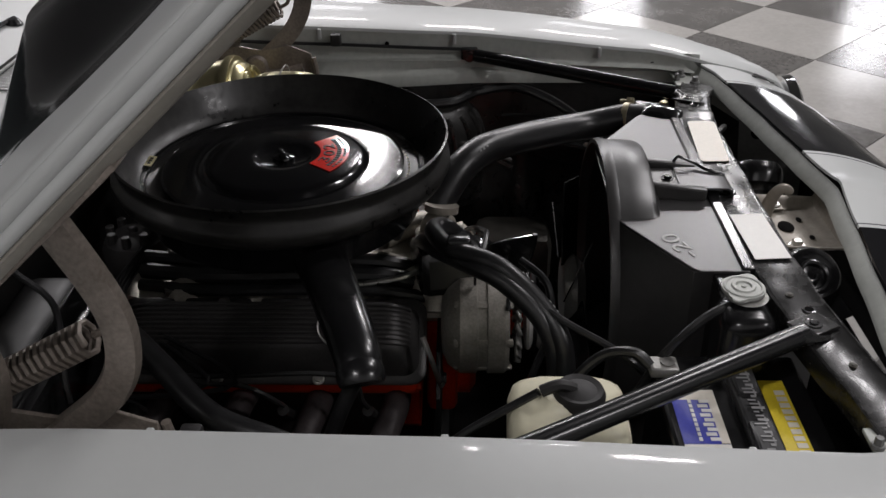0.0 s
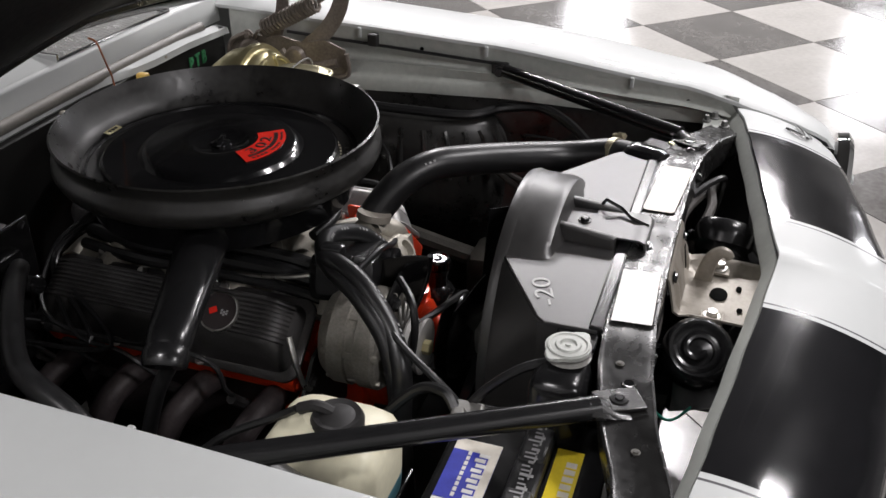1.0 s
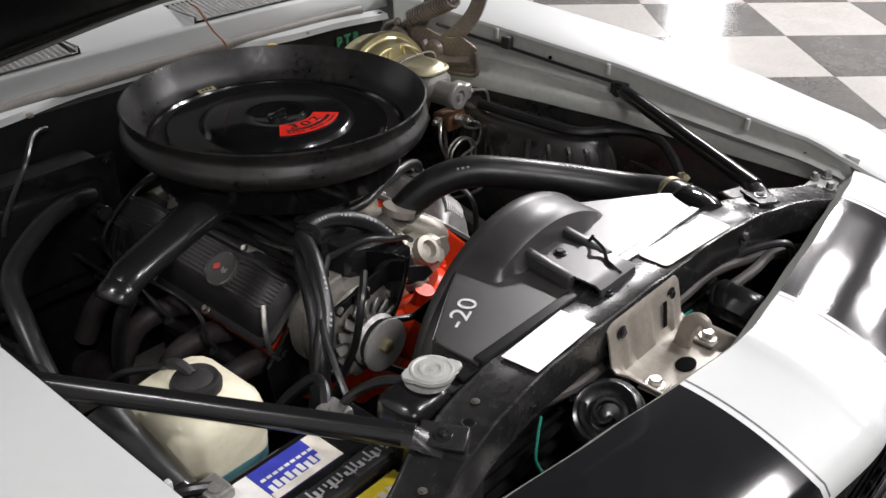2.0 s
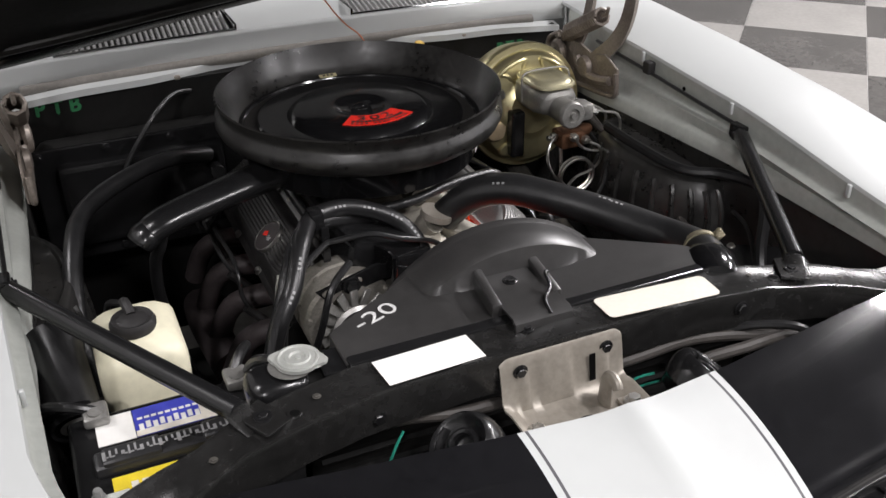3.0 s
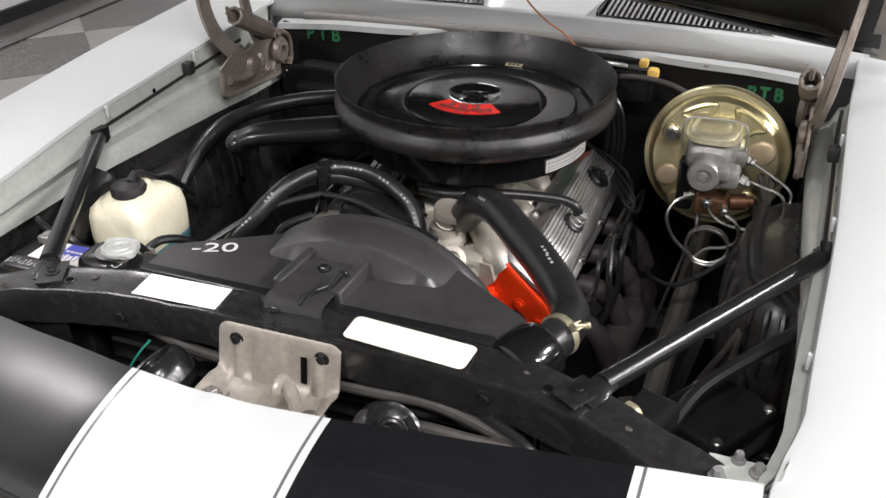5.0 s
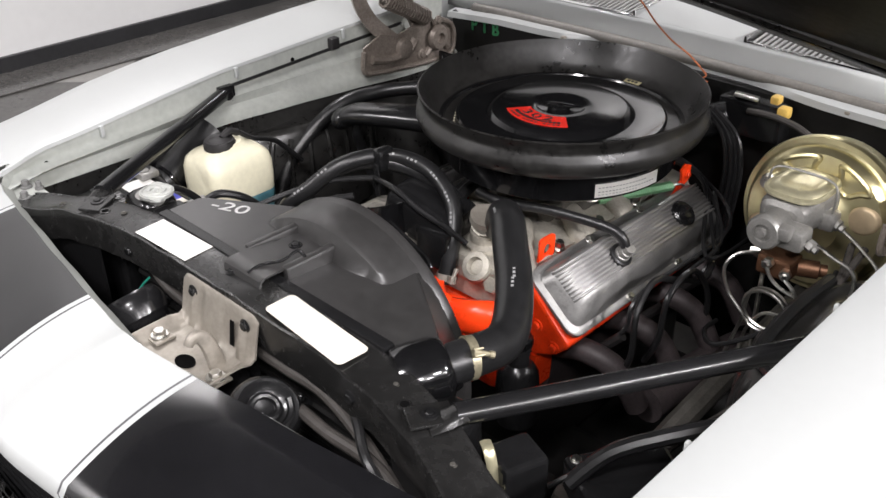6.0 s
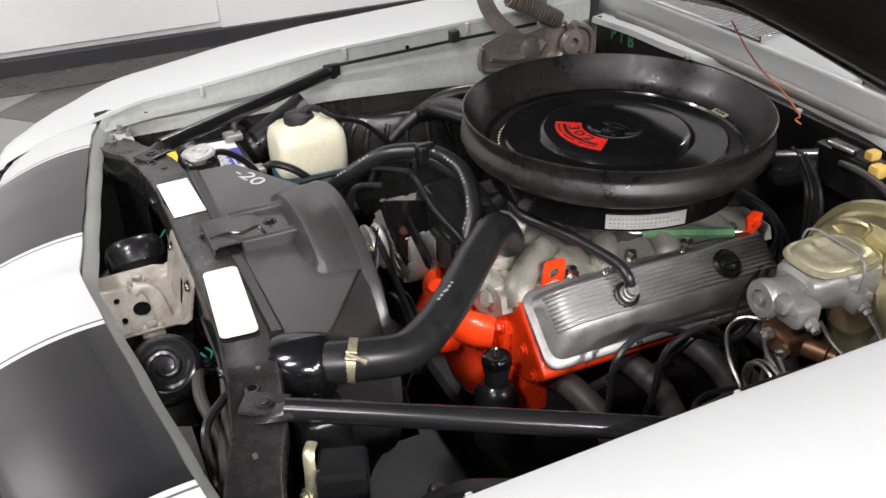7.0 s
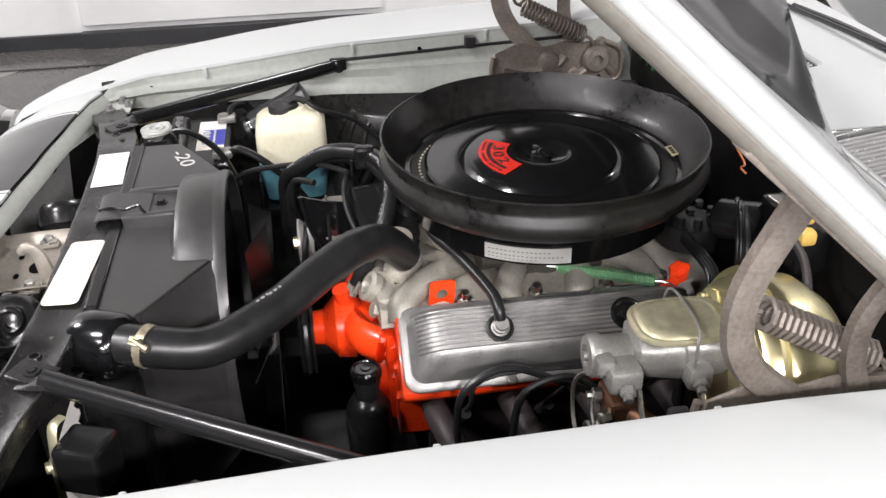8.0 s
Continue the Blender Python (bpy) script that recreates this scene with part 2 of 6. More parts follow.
def prism(bm, poly, h, m=None, bev=0.0, seg=2):
    """A flat shape (x, y points) raised by h along z of m, its edges rounded."""
    m = m or Matrix()
    a = [bm.verts.new((x, y, 0)) for x, y in poly]
    b = [bm.verts.new((x, y, h)) for x, y in poly]
    n = len(poly)
    fs = [bm.faces.new(a), bm.faces.new(b)] + [bm.faces.new((a[k], a[(k + 1) % n], b[(k + 1) % n], b[k])) for k in range(n)]
    vs = a + b
    if bev:
        es = list({e for f in fs[:2] for e in f.edges})
        r = bmesh.ops.bevel(bm, geom=es, offset=bev, segments=seg, profile=0.5, affect="EDGES")
        vs = list({v for f in r["faces"] for v in f.verts} | {v for v in vs if v.is_valid})
    for v in vs:
        v.co = m @ v.co
    return bm


def loft(bm, rings, cap=True, closed=True):
    vr = [[bm.verts.new(p) for p in r] for r in rings]
    n = len(vr[0])
    for a, b in zip(vr, vr[1:]):
        for k in range(n if closed else n - 1):
            bm.faces.new((a[k], a[(k + 1) % n], b[(k + 1) % n], b[k]))
    if cap and closed:
        bm.faces.new(vr[0])
        bm.faces.new(vr[-1])
    return bm


def sheet(bm, rows, thick):
    """A sheet through rows of points, given thickness."""
    vr = [[bm.verts.new(p) for p in r] for r in rows]
    fs = []
    for a, b in zip(vr, vr[1:]):
        for k in range(len(a) - 1):
            fs.append(bm.faces.new((a[k], a[k + 1], b[k + 1], b[k])))
    bmesh.ops.recalc_face_normals(bm, faces=fs)
    if sum(f.normal.z for f in fs) < 0:
        bmesh.ops.reverse_faces(bm, faces=fs)
    bmesh.ops.solidify(bm, geom=fs, thickness=thick)
    return bm


def bolt(bm, p, d=(0, 0, 1), r=0.008, h=0.006):
    """A hexagon bolt head on its washer."""
    m = axis(p, d)
    lathe(bm, [(r * 1.5, 0), (r * 1.5, h * 0.25), (r * 1.35, h * 0.35)], m, 14)
    lathe(bm, [(r, h * 0.3), (r, h * 0.9), (r * 0.85, h * 1.1)], m, 6)
    return bm


def bolts(parent, items, material, name="bolt", label=""):
    """Bolt heads, each a part of its own: (place, direction, radius, height)."""
    for p, d, r, h in items:
        part(name, bolt(B(), p, d, r, h), material, parent, label)


def discs(parent, items, material, name, label="", h=0.0010):
    """Thin round marks or holes: (place, direction, radius)."""
    for p, d, r in items:
        part(name, lathe(B(), [(r, 0), (r, h)], axis(p, d), 14), material, parent, label)


def text_mesh(bm, word, size, m, depth=0.0006):
    cu = bpy.data.curves.new("t", "FONT")
    cu.body, cu.size, cu.extrude = word, size, depth
    cu.align_x, cu.align_y = "CENTER", "CENTER"
    ob = bpy.data.objects.new("t", cu)
    me = bpy.data.meshes.new_from_object(ob)
    me.transform(m)
    bm.from_mesh(me)
    bpy.data.objects.remove(ob)
    bpy.data.curves.remove(cu)
    bpy.data.meshes.remove(me)
    return bm


def B():
    return bmesh.new()


def lerp(a, b, t):
    return a + (b - a) * t


def track(table, y):
    """Values between the rows (y, a, b, ...) of a table."""
    if y <= table[0][0]:
        return table[0][1:]
    for r, s in zip(table, table[1:]):
        if y <= s[0]:
            t = (y - r[0]) / (s[0] - r[0])
            t = t * t * (3 - 2 * t) * 0.35 + t * 0.65
            return [lerp(a, b, t) for a, b in zip(r[1:], s[1:])]
    return table[-1][1:]


# ---- the hall ----
X0, X1, Y0, Y1 = -3.57, 10.5, -8.5, 7.5


def wall(name, c, s, label, material=None):
    return solo(name, box(B(), c, s), material or WALLG, label, "wall", kind="structure", at=(c[0], c[1], 0))


wall("wall_west", (X0 - 0.1, (Y0 + Y1) / 2, CEIL / 2), (0.2, Y1 - Y0 + 0.4, CEIL), "painted wall of the showroom", WALLM)
# the other three walls are out of view, greyed to cut bounced light
wall("wall_east", (X1 + 0.1, (Y0 + Y1) / 2, CEIL / 2), (0.2, Y1 - Y0 + 0.4, CEIL), "painted wall of the showroom")
wall("wall_south", ((X0 + X1) / 2, Y0 - 0.1, CEIL / 2), (X1 - X0, 0.2, CEIL), "painted wall of the showroom")
wall("wall_north", ((X0 + X1) / 2, Y1 + 0.1, CEIL / 2), (X1 - X0, 0.2, CEIL), "painted wall of the showroom")
solo("wall_panel", box(B(), (X0 + 0.02, -0.75, CEIL / 2 + 0.06), (0.04, 1.5, CEIL - 0.12), 0.004), WALLM, "white raised wall panel", "wall panel", kind="structure")
# ceiling is never in view; its dark colour keeps fill and reflections down
solo("ceiling", box(B(), ((X0 + X1) / 2, (Y0 + Y1) / 2, CEIL + 0.06), (X1 - X0 + 0.4, Y1 - Y0 + 0.4, 0.12)), CEILM, "unseen ceiling over the showroom, darkened to cut bounce", "ceiling", kind="structure")
solo("baseboard", box(B(), (X0 + 0.012, (Y0 + Y1) / 2, 0.040), (0.024, Y1 - Y0, 0.080), 0.004), BASEB, "black vinyl baseboard along the white wall", "baseboard", kind="structure")
solo("baseboard", box(B(), (X0 + 0.034, -0.75, 0.044), (0.052, 1.52, 0.088), 0.004), BASEB, "black vinyl baseboard on the raised panel", "baseboard", kind="structure")
solo("trim", box(B(), (X0 + 0.16, (Y0 + Y1) / 2, 0.004), (0.28, Y1 - Y0, 0.008)), TILE_D, "dark border strip of the floor along the wall", "floor border", kind="structure")

# fixtures for the added panel lights, all out of view
for lx, ly, lz, watts, ls in LAMPS:
    lamp = thing("ceiling_light", "flat white rectangular panel light added overhead, out of view", "ceiling light", (lx, ly, lz), "ceiling lights")
    part("diffuser", box(B(), (lx, ly, lz + 0.03), (0.34 * ls, 0.62 * ls, 0.012)), LAMPM, lamp)
    for sx, sy, w, d in ((-1, 0, 0.02, 0.62 * ls + 0.04), (1, 0, 0.02, 0.62 * ls + 0.04), (0, -1, 0.34 * ls, 0.02), (0, 1, 0.34 * ls, 0.02)):
        part("frame_side", box(B(), (lx + sx * (0.17 * ls + 0.01), ly + sy * (0.31 * ls + 0.01), lz + 0.04), (w, d, 0.05)), LAMPBODY, lamp)
    for sy in (-1, 1):
        part("hanger", tube(B(), [(lx, ly + sy * 0.25, lz + 0.036), (lx, ly + sy * 0.25, CEIL)], 0.006, 6, 1), LAMPBODY, lamp)

floor = solo("floor", box(B(), ((X0 + X1) / 2, (Y0 + Y1) / 2, -0.053), (X1 - X0 + 0.4, Y1 - Y0 + 0.4, 0.1)), GROUT, "chequered floor of pale and grey vinyl tiles", "floor", kind="structure", at=(0, 0, 0))


# ---- the car's body ----
car = thing("car", "white classic muscle car with black stripes and its hood raised", "car", (0, 0.4, 0))

RIDGE = [(-1.03, 0.560, 0.735), (-1.0, 0.568, 0.777), (-0.967, 0.571, 0.809), (-0.95, 0.571, 0.8165), (-0.90, 0.571, 0.833), (-0.86, 0.5705, 0.8425), (-0.83, 0.571, 0.849), (-0.80, 0.5745, 0.8555), (-0.77, 0.581, 0.8605), (-0.74, 0.589, 0.865), (-0.71, 0.596, 0.869), (-0.31, 0.613, 0.902), (0.05, 0.618, 0.914), (0.3, 0.63, 0.92), (0.8, 0.66, 0.935)]
OUTER = [(-1.03, 0.60, 0.03), (-0.95, 0.70, 0.02), (-0.87, 0.775, 0.012), (-0.75, 0.845, 0.006), (-0.5, 0.90, 0.002), (0.0, 0.925, 0.0), (0.8, 0.93, 0.0)]
LEDGE = [(-0.80, 0.590, 0.822), (-0.7, 0.594, 0.820), (-0.35, 0.588, 0.822), (-0.2, 0.582, 0.816), (-0.05, 0.578, 0.808), (0.12, 0.576, 0.795), (0.3, 0.576, 0.788)]


def fender(s):
    ys = [-1.03 + 1.83 * k / 90 for k in range(91)]
    rows = []
    for y in ys:
        xi, zi = track(RIDGE, y)
        xo, dz = track(OUTER, y)
        w = xo - xi
        prof = [(xi, zi - 0.006), (xi + 0.002, zi), (xi + 0.012, zi + 0.003), (xi + w * 0.3, zi + 0.006), (xi + w * 0.55, zi + 0.001), (xi + w * 0.74, zi - 0.012), (xi + w * 0.88, zi - 0.034 - dz), (xi + w * 0.965, zi - 0.075 - dz), (xo, zi - 0.13 - dz), (xo + 0.012, zi - 0.24), (xo + 0.004, zi - 0.42), (xo - 0.03, zi - 0.60)]
        rows.append([(s * x, y, z) for x, z in prof])
    skin = part("fender", sheet(B(), rows, 0.006), PAINT, car, "white painted front fender", 50)
    b = B()
    rows = []
    for y in [-0.80 + 1.1 * k / 44 for k in range(45)]:
        xi, zi = track(RIDGE, y)
        xl, zl = track(LEDGE, y)
        wz = lerp(zi, zl, 0.62)
        rows.append([(s * (xi + 0.003), y, zi - 0.006), (s * (xi + 0.001), y, zi - 0.016), (s * (xi + 0.002), y, wz + 0.008), (s * (xi - 0.004), y, wz), (s * (xi - 0.016), y, wz - 0.004), (s * lerp(xi, xl, 0.5), y, lerp(wz, zl, 0.55) - 0.004), (s * lerp(xi, xl, 0.8), y, lerp(wz, zl, 0.8) - 0.001), (s * xl, y, zl), (s * (xl - 0.003), y, zl - 0.02)])
    flange = part("inner_flange", sheet(b, rows, 0.004), PRIMER, skin, "pale grey inner fender flange", 60)
    for y in (-0.60, -0.30, -0.02):
        xi, zi = track(RIDGE, y)
        part("flange_tab", box(B(), (s * (xi - 0.003), y, zi - 0.014), (0.006, 0.008, 0.022), 0.002), PAINT, skin, "short white welded tab")
    b = B()
    xi, zi = track(RIDGE, -0.055)
    box(b, (s * (xi - 0.012), -0.055, zi - 0.022), (0.018, 0.022, 0.026), 0.004)
    part("loom_clip", b, CAP, skin, "small black rubber bumper")
    discs(skin, [((s * (track(RIDGE, y)[0] - 0.0015), y, track(RIDGE, y)[1] - 0.029), (-s, 0, 0), 0.0045) for y in (-0.711, -0.16)], HOLE, "flange_hole", "small dark fixing hole")
    b = B()
    tube(b, [(s * (track(RIDGE, y)[0] - 0.009), y, track(RIDGE, y)[1] - 0.033 - 0.01 * (y < -0.4)) for y in (-0.32, -0.2, -0.055, 0.05, 0.15)], 0.0035, 6, 4)
    part("loom", b, RUBBER, skin, "thin black cable along the flange")
    part("corner_bracket", box(B(), (s * 0.555, -0.772, 0.822), (0.09, 0.05, 0.006), 0.002), PRIMER, skin, "bolted grey corner bracket")
    bolts(skin, [((s * (track(RIDGE, y)[0] + dx), y, 0.825), (0, 0, 1), r, 0.012) for y, dx, r in ((-0.765, -0.02, 0.0065), (-0.785, -0.055, 0.0065), (-0.752, -0.045, 0.005))], BRKT, "corner_bolt")
    return skin


for s in (-1, 1):
    fender(s)

# doors and rear body, behind the fenders
for s in (-1, 1):
    rows = []
    for k in range(13):
        y = 0.806 + 1.2 * k / 12
        rows.append([(s * 0.66, y, 0.935), (s * 0.80, y, 0.94), (s * 0.895, y, 0.90), (s * 0.93, y, 0.80), (s * 0.94, y, 0.6), (s * 0.90, y, 0.33)])
    part("door", sheet(B(), rows, 0.006), PAINT, car, "white painted door", 50)


# nose panel between the fenders
NOSE = [(0.0, -0.890, 0.860), (0.12, -0.875, 0.858), (0.25, -0.857, 0.857), (0.40, -0.836, 0.856), (0.50, -0.820, 0.854), (0.57, -0.803, 0.849)]


def nose(x, t):
    """A point of the nose panel: x across, t from its rear edge (0) to its leading edge (1)."""
    y, z = track(NOSE, abs(x))
    d = 0.168 - 0.1 * max(0, abs(x) - 0.2) ** 2
    crease = 0.008 * math.exp(-abs(x) / 0.026)
    return (x, y - d * t, z + crease - 0.006 * t - 0.040 * t * t)


def nose_strip(name, a, b, material, parent, label):
    n = max(2, int((b - a) / 0.012))
    xs = [lerp(a, b, k / n) for k in range(n + 1)]
    rows = []
    for x in xs:
        p0 = nose(x, 0)
        r = [(x, p0[1] + 0.001, p0[2] - 0.004), (x, p0[1] + 0.0005, p0[2] - 0.001)]
        r += [nose(x, t / 12) for t in range(13)]
        e = nose(x, 1)
        r += [(x, e[1] - 0.008, e[2] - 0.012), (x, e[1] - 0.006, e[2] - 0.03)]
        rows.append(r)
    return part(name, sheet(B(), rows, 0.003), material, parent, label, 50)


NS, ND, NB = 0.116, 0.1195, 0.128
nose_panel = nose_strip("nose_panel", -NS, NS, PAINT, car, "white centre of the nose panel")
for s in (-1, 1):
    def rng(a, b):
        return (a, b) if s > 0 else (-b, -a)
    nose_strip("pinstripe", *rng(NS, ND), PIN, nose_panel, "thin dark pinstripe")
    nose_strip("nose_edge", *rng(ND, NB), PAINT, nose_panel, "thin white line beside the stripe")
    nose_strip("stripe", *rng(NB, 0.445), STRIPE, nose_panel, "broad gloss black stripe")
    nose_strip("nose_edge", *rng(0.445, 0.4535), PAINT, nose_panel, "thin white line beside the stripe")
    nose_strip("pinstripe", *rng(0.4535, 0.457), PIN, nose_panel, "thin dark pinstripe")
    nose_strip("nose_side", *rng(0.457, 0.568), PAINT, nose_panel, "white side of the nose panel")

b = B()
rows = []
for k in range(61):
    x = -0.568 + 1.136 * k / 60
    y, z = track(NOSE, abs(x))
    rows.append([(x, y + 0.0025, z - 0.006), (x, y + 0.0050, z - 0.011), (x, y + 0.0170, z - 0.022), (x, y + 0.0180, z - 0.030)])
sheet(b, rows, 0.002)
part("nose_lip", b, PRIMER, nose_panel, "pale grey folded lip along the nose panel", 60)

# the maker's script on the nose, kept as a plain chrome flourish


def on_nose(x, y):
    yr = track(NOSE, abs(x))[0]
    return Vector(nose(x, min(1, max(0, (yr - y) / 0.168)))) + Vector((0, 0, 0.004))


b = B()
tube(b, [on_nose(x, y) for x, y in ((0.492, -0.905), (0.487, -0.925), (0.494, -0.938), (0.502, -0.92), (0.505, -0.9), (0.498, -0.898), (0.496, -0.93), (0.506, -0.945))], 0.0016, 6, 5)
tube(b, [on_nose(x, y) for x, y in ((0.508, -0.930), (0.530, -0.926), (0.553, -0.920))], 0.0030, 6, 4)
tube(b, [on_nose(x, y) for x, y in ((0.506, -0.945), (0.530, -0.941), (0.555, -0.935))], 0.0014, 6, 4)
part("badge", b, CHROME, car, "chrome script badge on the nose")

# grille, lamps and bumper
b = B()
box(b, (0, -1.00, 0.66), (1.05, 0.02, 0.17), 0.004)
for k in range(9):
    box(b, (0, -1.016, 0.59 + 0.018 * k), (1.04, 0.014, 0.004))
for k in range(27):
    box(b, (-0.51 + 0.0392 * k, -1.014, 0.66), (0.004, 0.012, 0.16))
part("grille", b, SATIN, car, "black egg-crate grille")
b = B()
tube(b, [(-0.74, -0.955, 0.59), (-0.70, -0.995, 0.59), (-0.55, -1.045, 0.59), (0, -1.065, 0.59), (0.55, -1.045, 0.59), (0.70, -0.995, 0.59), (0.74, -0.955, 0.59)], lambda t: 0.042 * min(1, 0.15 + 8 * min(t, 1 - t)), 14, 8, flat=1.25)
part("bumper", b, CHROME, car, "chrome front bumper")
for s in (-1, 1):
    lampring = part("headlight", lathe(B(), [(0.105, 0), (0.108, 0.02), (0.095, 0.03), (0.09, 0.012), (0.06, 0.028), (0, 0.034)], axis((s * 0.60, -0.99, 0.70), (0, -1, 0)), 28), CHROME, car, "round headlight in a chrome ring")

# cowl, firewall and windscreen
b = B()
box(b, (0, 0.305, 0.610), (1.18, 0.02, 0.55))
part("firewall", b, FLATBLK, car, "black painted firewall")
b = B()
rows = []
for k in range(31):
    x = -0.60 + 1.2 * k / 30
    dz = -0.05 * max(0, abs(x) - 0.45) - 0.06 * x * x * 0.5
    u = min(1, max(0, (abs(x) - 0.14) / 0.2))
    f = 0.028 * (1 - u * u * (3 - 2 * u))
    rows.append([(x, 0.286 + f, 0.888 + dz), (x, 0.289 + f, 0.900 + dz), (x, 0.310 + f * 0.1, 0.903 + dz), (x, 0.316, 0.904 + dz)])
part("cowl_ledge", sheet(b, rows, 0.003), PAINT, car, "narrow white ledge above the firewall", 60)
b = B()
tube(b, [(x, 0.322, 0.903 - 0.03 * x * x) for x in (-0.545, -0.4, -0.2, 0, 0.2, 0.4, 0.545)], 0.0115, 12, 5)
part("cowl_seal", b, COWLSEAL, car, "dark rubber seal along the cowl")
b = B()
rows = []
for k in range(41):
    x = -0.64 + 1.28 * k / 40
    d = -0.03 * x * x
    e = 0.004 * math.exp(-(x / 0.05) ** 2)
    rows.append([(x, 0.330, 0.895 + d), (x, 0.332, 0.918 + d - e), (x, 0.334, 0.922 + d - e), (x, 0.338, 0.944 + d), (x, 0.341, 0.949 + d), (x, 0.347, 0.951 + d)])
part("cowl_face", sheet(b, rows, 0.004), PAINT, car, "pale painted front of the cowl", 50)


def cowl_top(x, y):
    return 0.951 - 0.03 * x * x + (y - 0.345) * 0.16


cowl = None
for a, c, y0 in ((-0.122, 0.122, 0.347), (-0.64, -0.475, 0.347), (0.475, 0.64, 0.347), (-0.475, -0.122, 0.455), (0.122, 0.475, 0.455)):
    rows = [[(lerp(a, c, k / 8), y, cowl_top(lerp(a, c, k / 8), y)) for y in (y0, 0.46, 0.5, 0.56, 0.60)] for k in range(9)]
    piece = part("cowl" if cowl is None else "cowl_section", sheet(B(), rows, 0.004), PAINT, cowl or car, "white cowl panel below the windscreen" if cowl is None else "", 50)
    cowl = cowl or piece
for s in (-1, 1):
    b = B()
    rows = [[(s * lerp(0.122, 0.475, k / 8), y, cowl_top(lerp(0.122, 0.475, k / 8), y) - 0.022) for y in (0.347, 0.455)] for k in range(9)]
    sheet(b, rows, 0.003)
    for y in (0.3455, 0.4565):
        rows = [[(s * lerp(0.122, 0.475, k / 8), y, cowl_top(lerp(0.122, 0.475, k / 8), y) - dz) for dz in (0.0, 0.024)] for k in range(9)]
        vr = [[b.verts.new(p) for p in r] for r in rows]
        for p, q in zip(vr, vr[1:]):
            b.faces.new((p[0], p[1], q[1], q[0]))
    tray = part("vent_grille", b, FLATBLK, cowl, "dark cowl vent opening with bright fins")
    b = B()
    for x, w in ((0.1245, 0.006), (0.4725, 0.006)):
        box(b, (s * x, 0.401, cowl_top(x, 0.401) - 0.006), (w, 0.112, 0.022), 0.001)
    tube(b, [(s * x, 0.4595, cowl_top(x, 0.4595) + 0.001) for x in (0.122, 0.24, 0.36, 0.475)], 0.003, 6, 4)
    tube(b, [(s * x, 0.3475, cowl_top(x, 0.3475) + 0.001) for x in (0.122, 0.24, 0.36, 0.475)], 0.0035, 6, 4)
    part("vent_frame", b, CHROME, cowl, "bright vent frame")
    fin = mesh_of("vent_fin", box(B(), (0, 0, 0), (0.0042, 0.098, 0.012), m=pose(0, 0, 0, 9, 12, 0)), VENTFIN)
    for k in range(30):
        x = s * (0.136 + 0.0113 * k)
        f = new("vent_fin", fin)
        f.parent = cowl
        f.location = Vector((x, 0.403, cowl_top(x, 0.403) - 0.007)) - base_of(car)
b = B()
rows = [[(-0.70 + 1.4 * k / 24, 0.60 + 0.10 * t + 0.78 * t - 0.1 * (abs(-0.70 + 1.4 * k / 24) / 0.7) ** 2 * -1.6, 0.985 - 0.03 + 0.40 * t) for t in (0, 0.25, 0.5, 0.75, 1)] for k in range(25)]
windscreen = part("windscreen", sheet(b, rows, 0.005), GLASS, car, "dark windscreen glass", 60)
b = B()
tube(b, [(-0.70 + 1.4 * k / 12, 0.598 + 0.16 * (abs(-0.70 + 1.4 * k / 12) / 0.7) ** 2, 0.962) for k in range(13)], 0.011, 8, 4)
for s in (-1, 1):
    tube(b, [(s * 0.705, 0.76, 0.96), (s * 0.70, 1.2, 1.16), (s * 0.69, 1.64, 1.355)], 0.012, 8, 4)
part("windscreen_trim", b, CHROME, car, "chrome windscreen trim")
for s in (-1, 1):
    part("pillar", tube(B(), [(s * 0.735, 0.74, 0.95), (s * 0.73, 1.2, 1.15), (s * 0.715, 1.64, 1.35)], 0.028, 10, 5), PAINT, car, "white windscreen pillar")
part("roof", sheet(B(), [[(-0.72 + 1.44 * k / 12, y, 1.36 + 0.03 * (1 - (k / 6 - 1) ** 2)) for y in (1.62, 2.0, 2.6)] for k in range(13)], 0.01), PAINT, car, "white roof panel")
for s in (-1, 1):
    b = B()
    tube(b, [(s * 0.40, 0.545, 0.985), (s * 0.22, 0.565, 0.992), (s * -0.02, 0.575, 0.995)], 0.006, 8, 4)
    tube(b, [(s * 0.46, 0.535, 0.98), (s * 0.05, 0.553, 1.005)], 0.0045, 6, 2)
    lathe(b, [(0.018, 0), (0.018, 0.012), (0.01, 0.022)], axis((s * 0.44, 0.53, 0.963), (0, 0, 1)), 14)
    part("wiper", b, SATIN, car, "black wiper arm and blade")

# raised hood
HD, HN = Vector((0, -0.736, 0.677)), Vector((0, 0.677, 0.736))


def hood_at(x, t, up=0.0):
    w = 1 - 0.13 * t / 1.16
    c = lerp(0.17, 0.02, min(1, max(0, t / 0.30)))
    z = 0.975 + c * 0.482 * max(0, 1 - (abs(x) / 0.695) ** 1.4) ** 1.5
    return Vector((x * w, 0.205, z)) + HD * t + HN * up


def hood_top(x, t):
    u = min(1, max(0, t / 0.16))
    v = min(1, max(0, (0.43 - abs(x)) / 0.17))
    return 0.034 + u * (0.022 * (1 - (x / 0.695) ** 2) + 0.085 * v * v * (3 - 2 * v) * max(0, 1 - t / 1.1)) - 0.02 * max(0, abs(x) - 0.62)


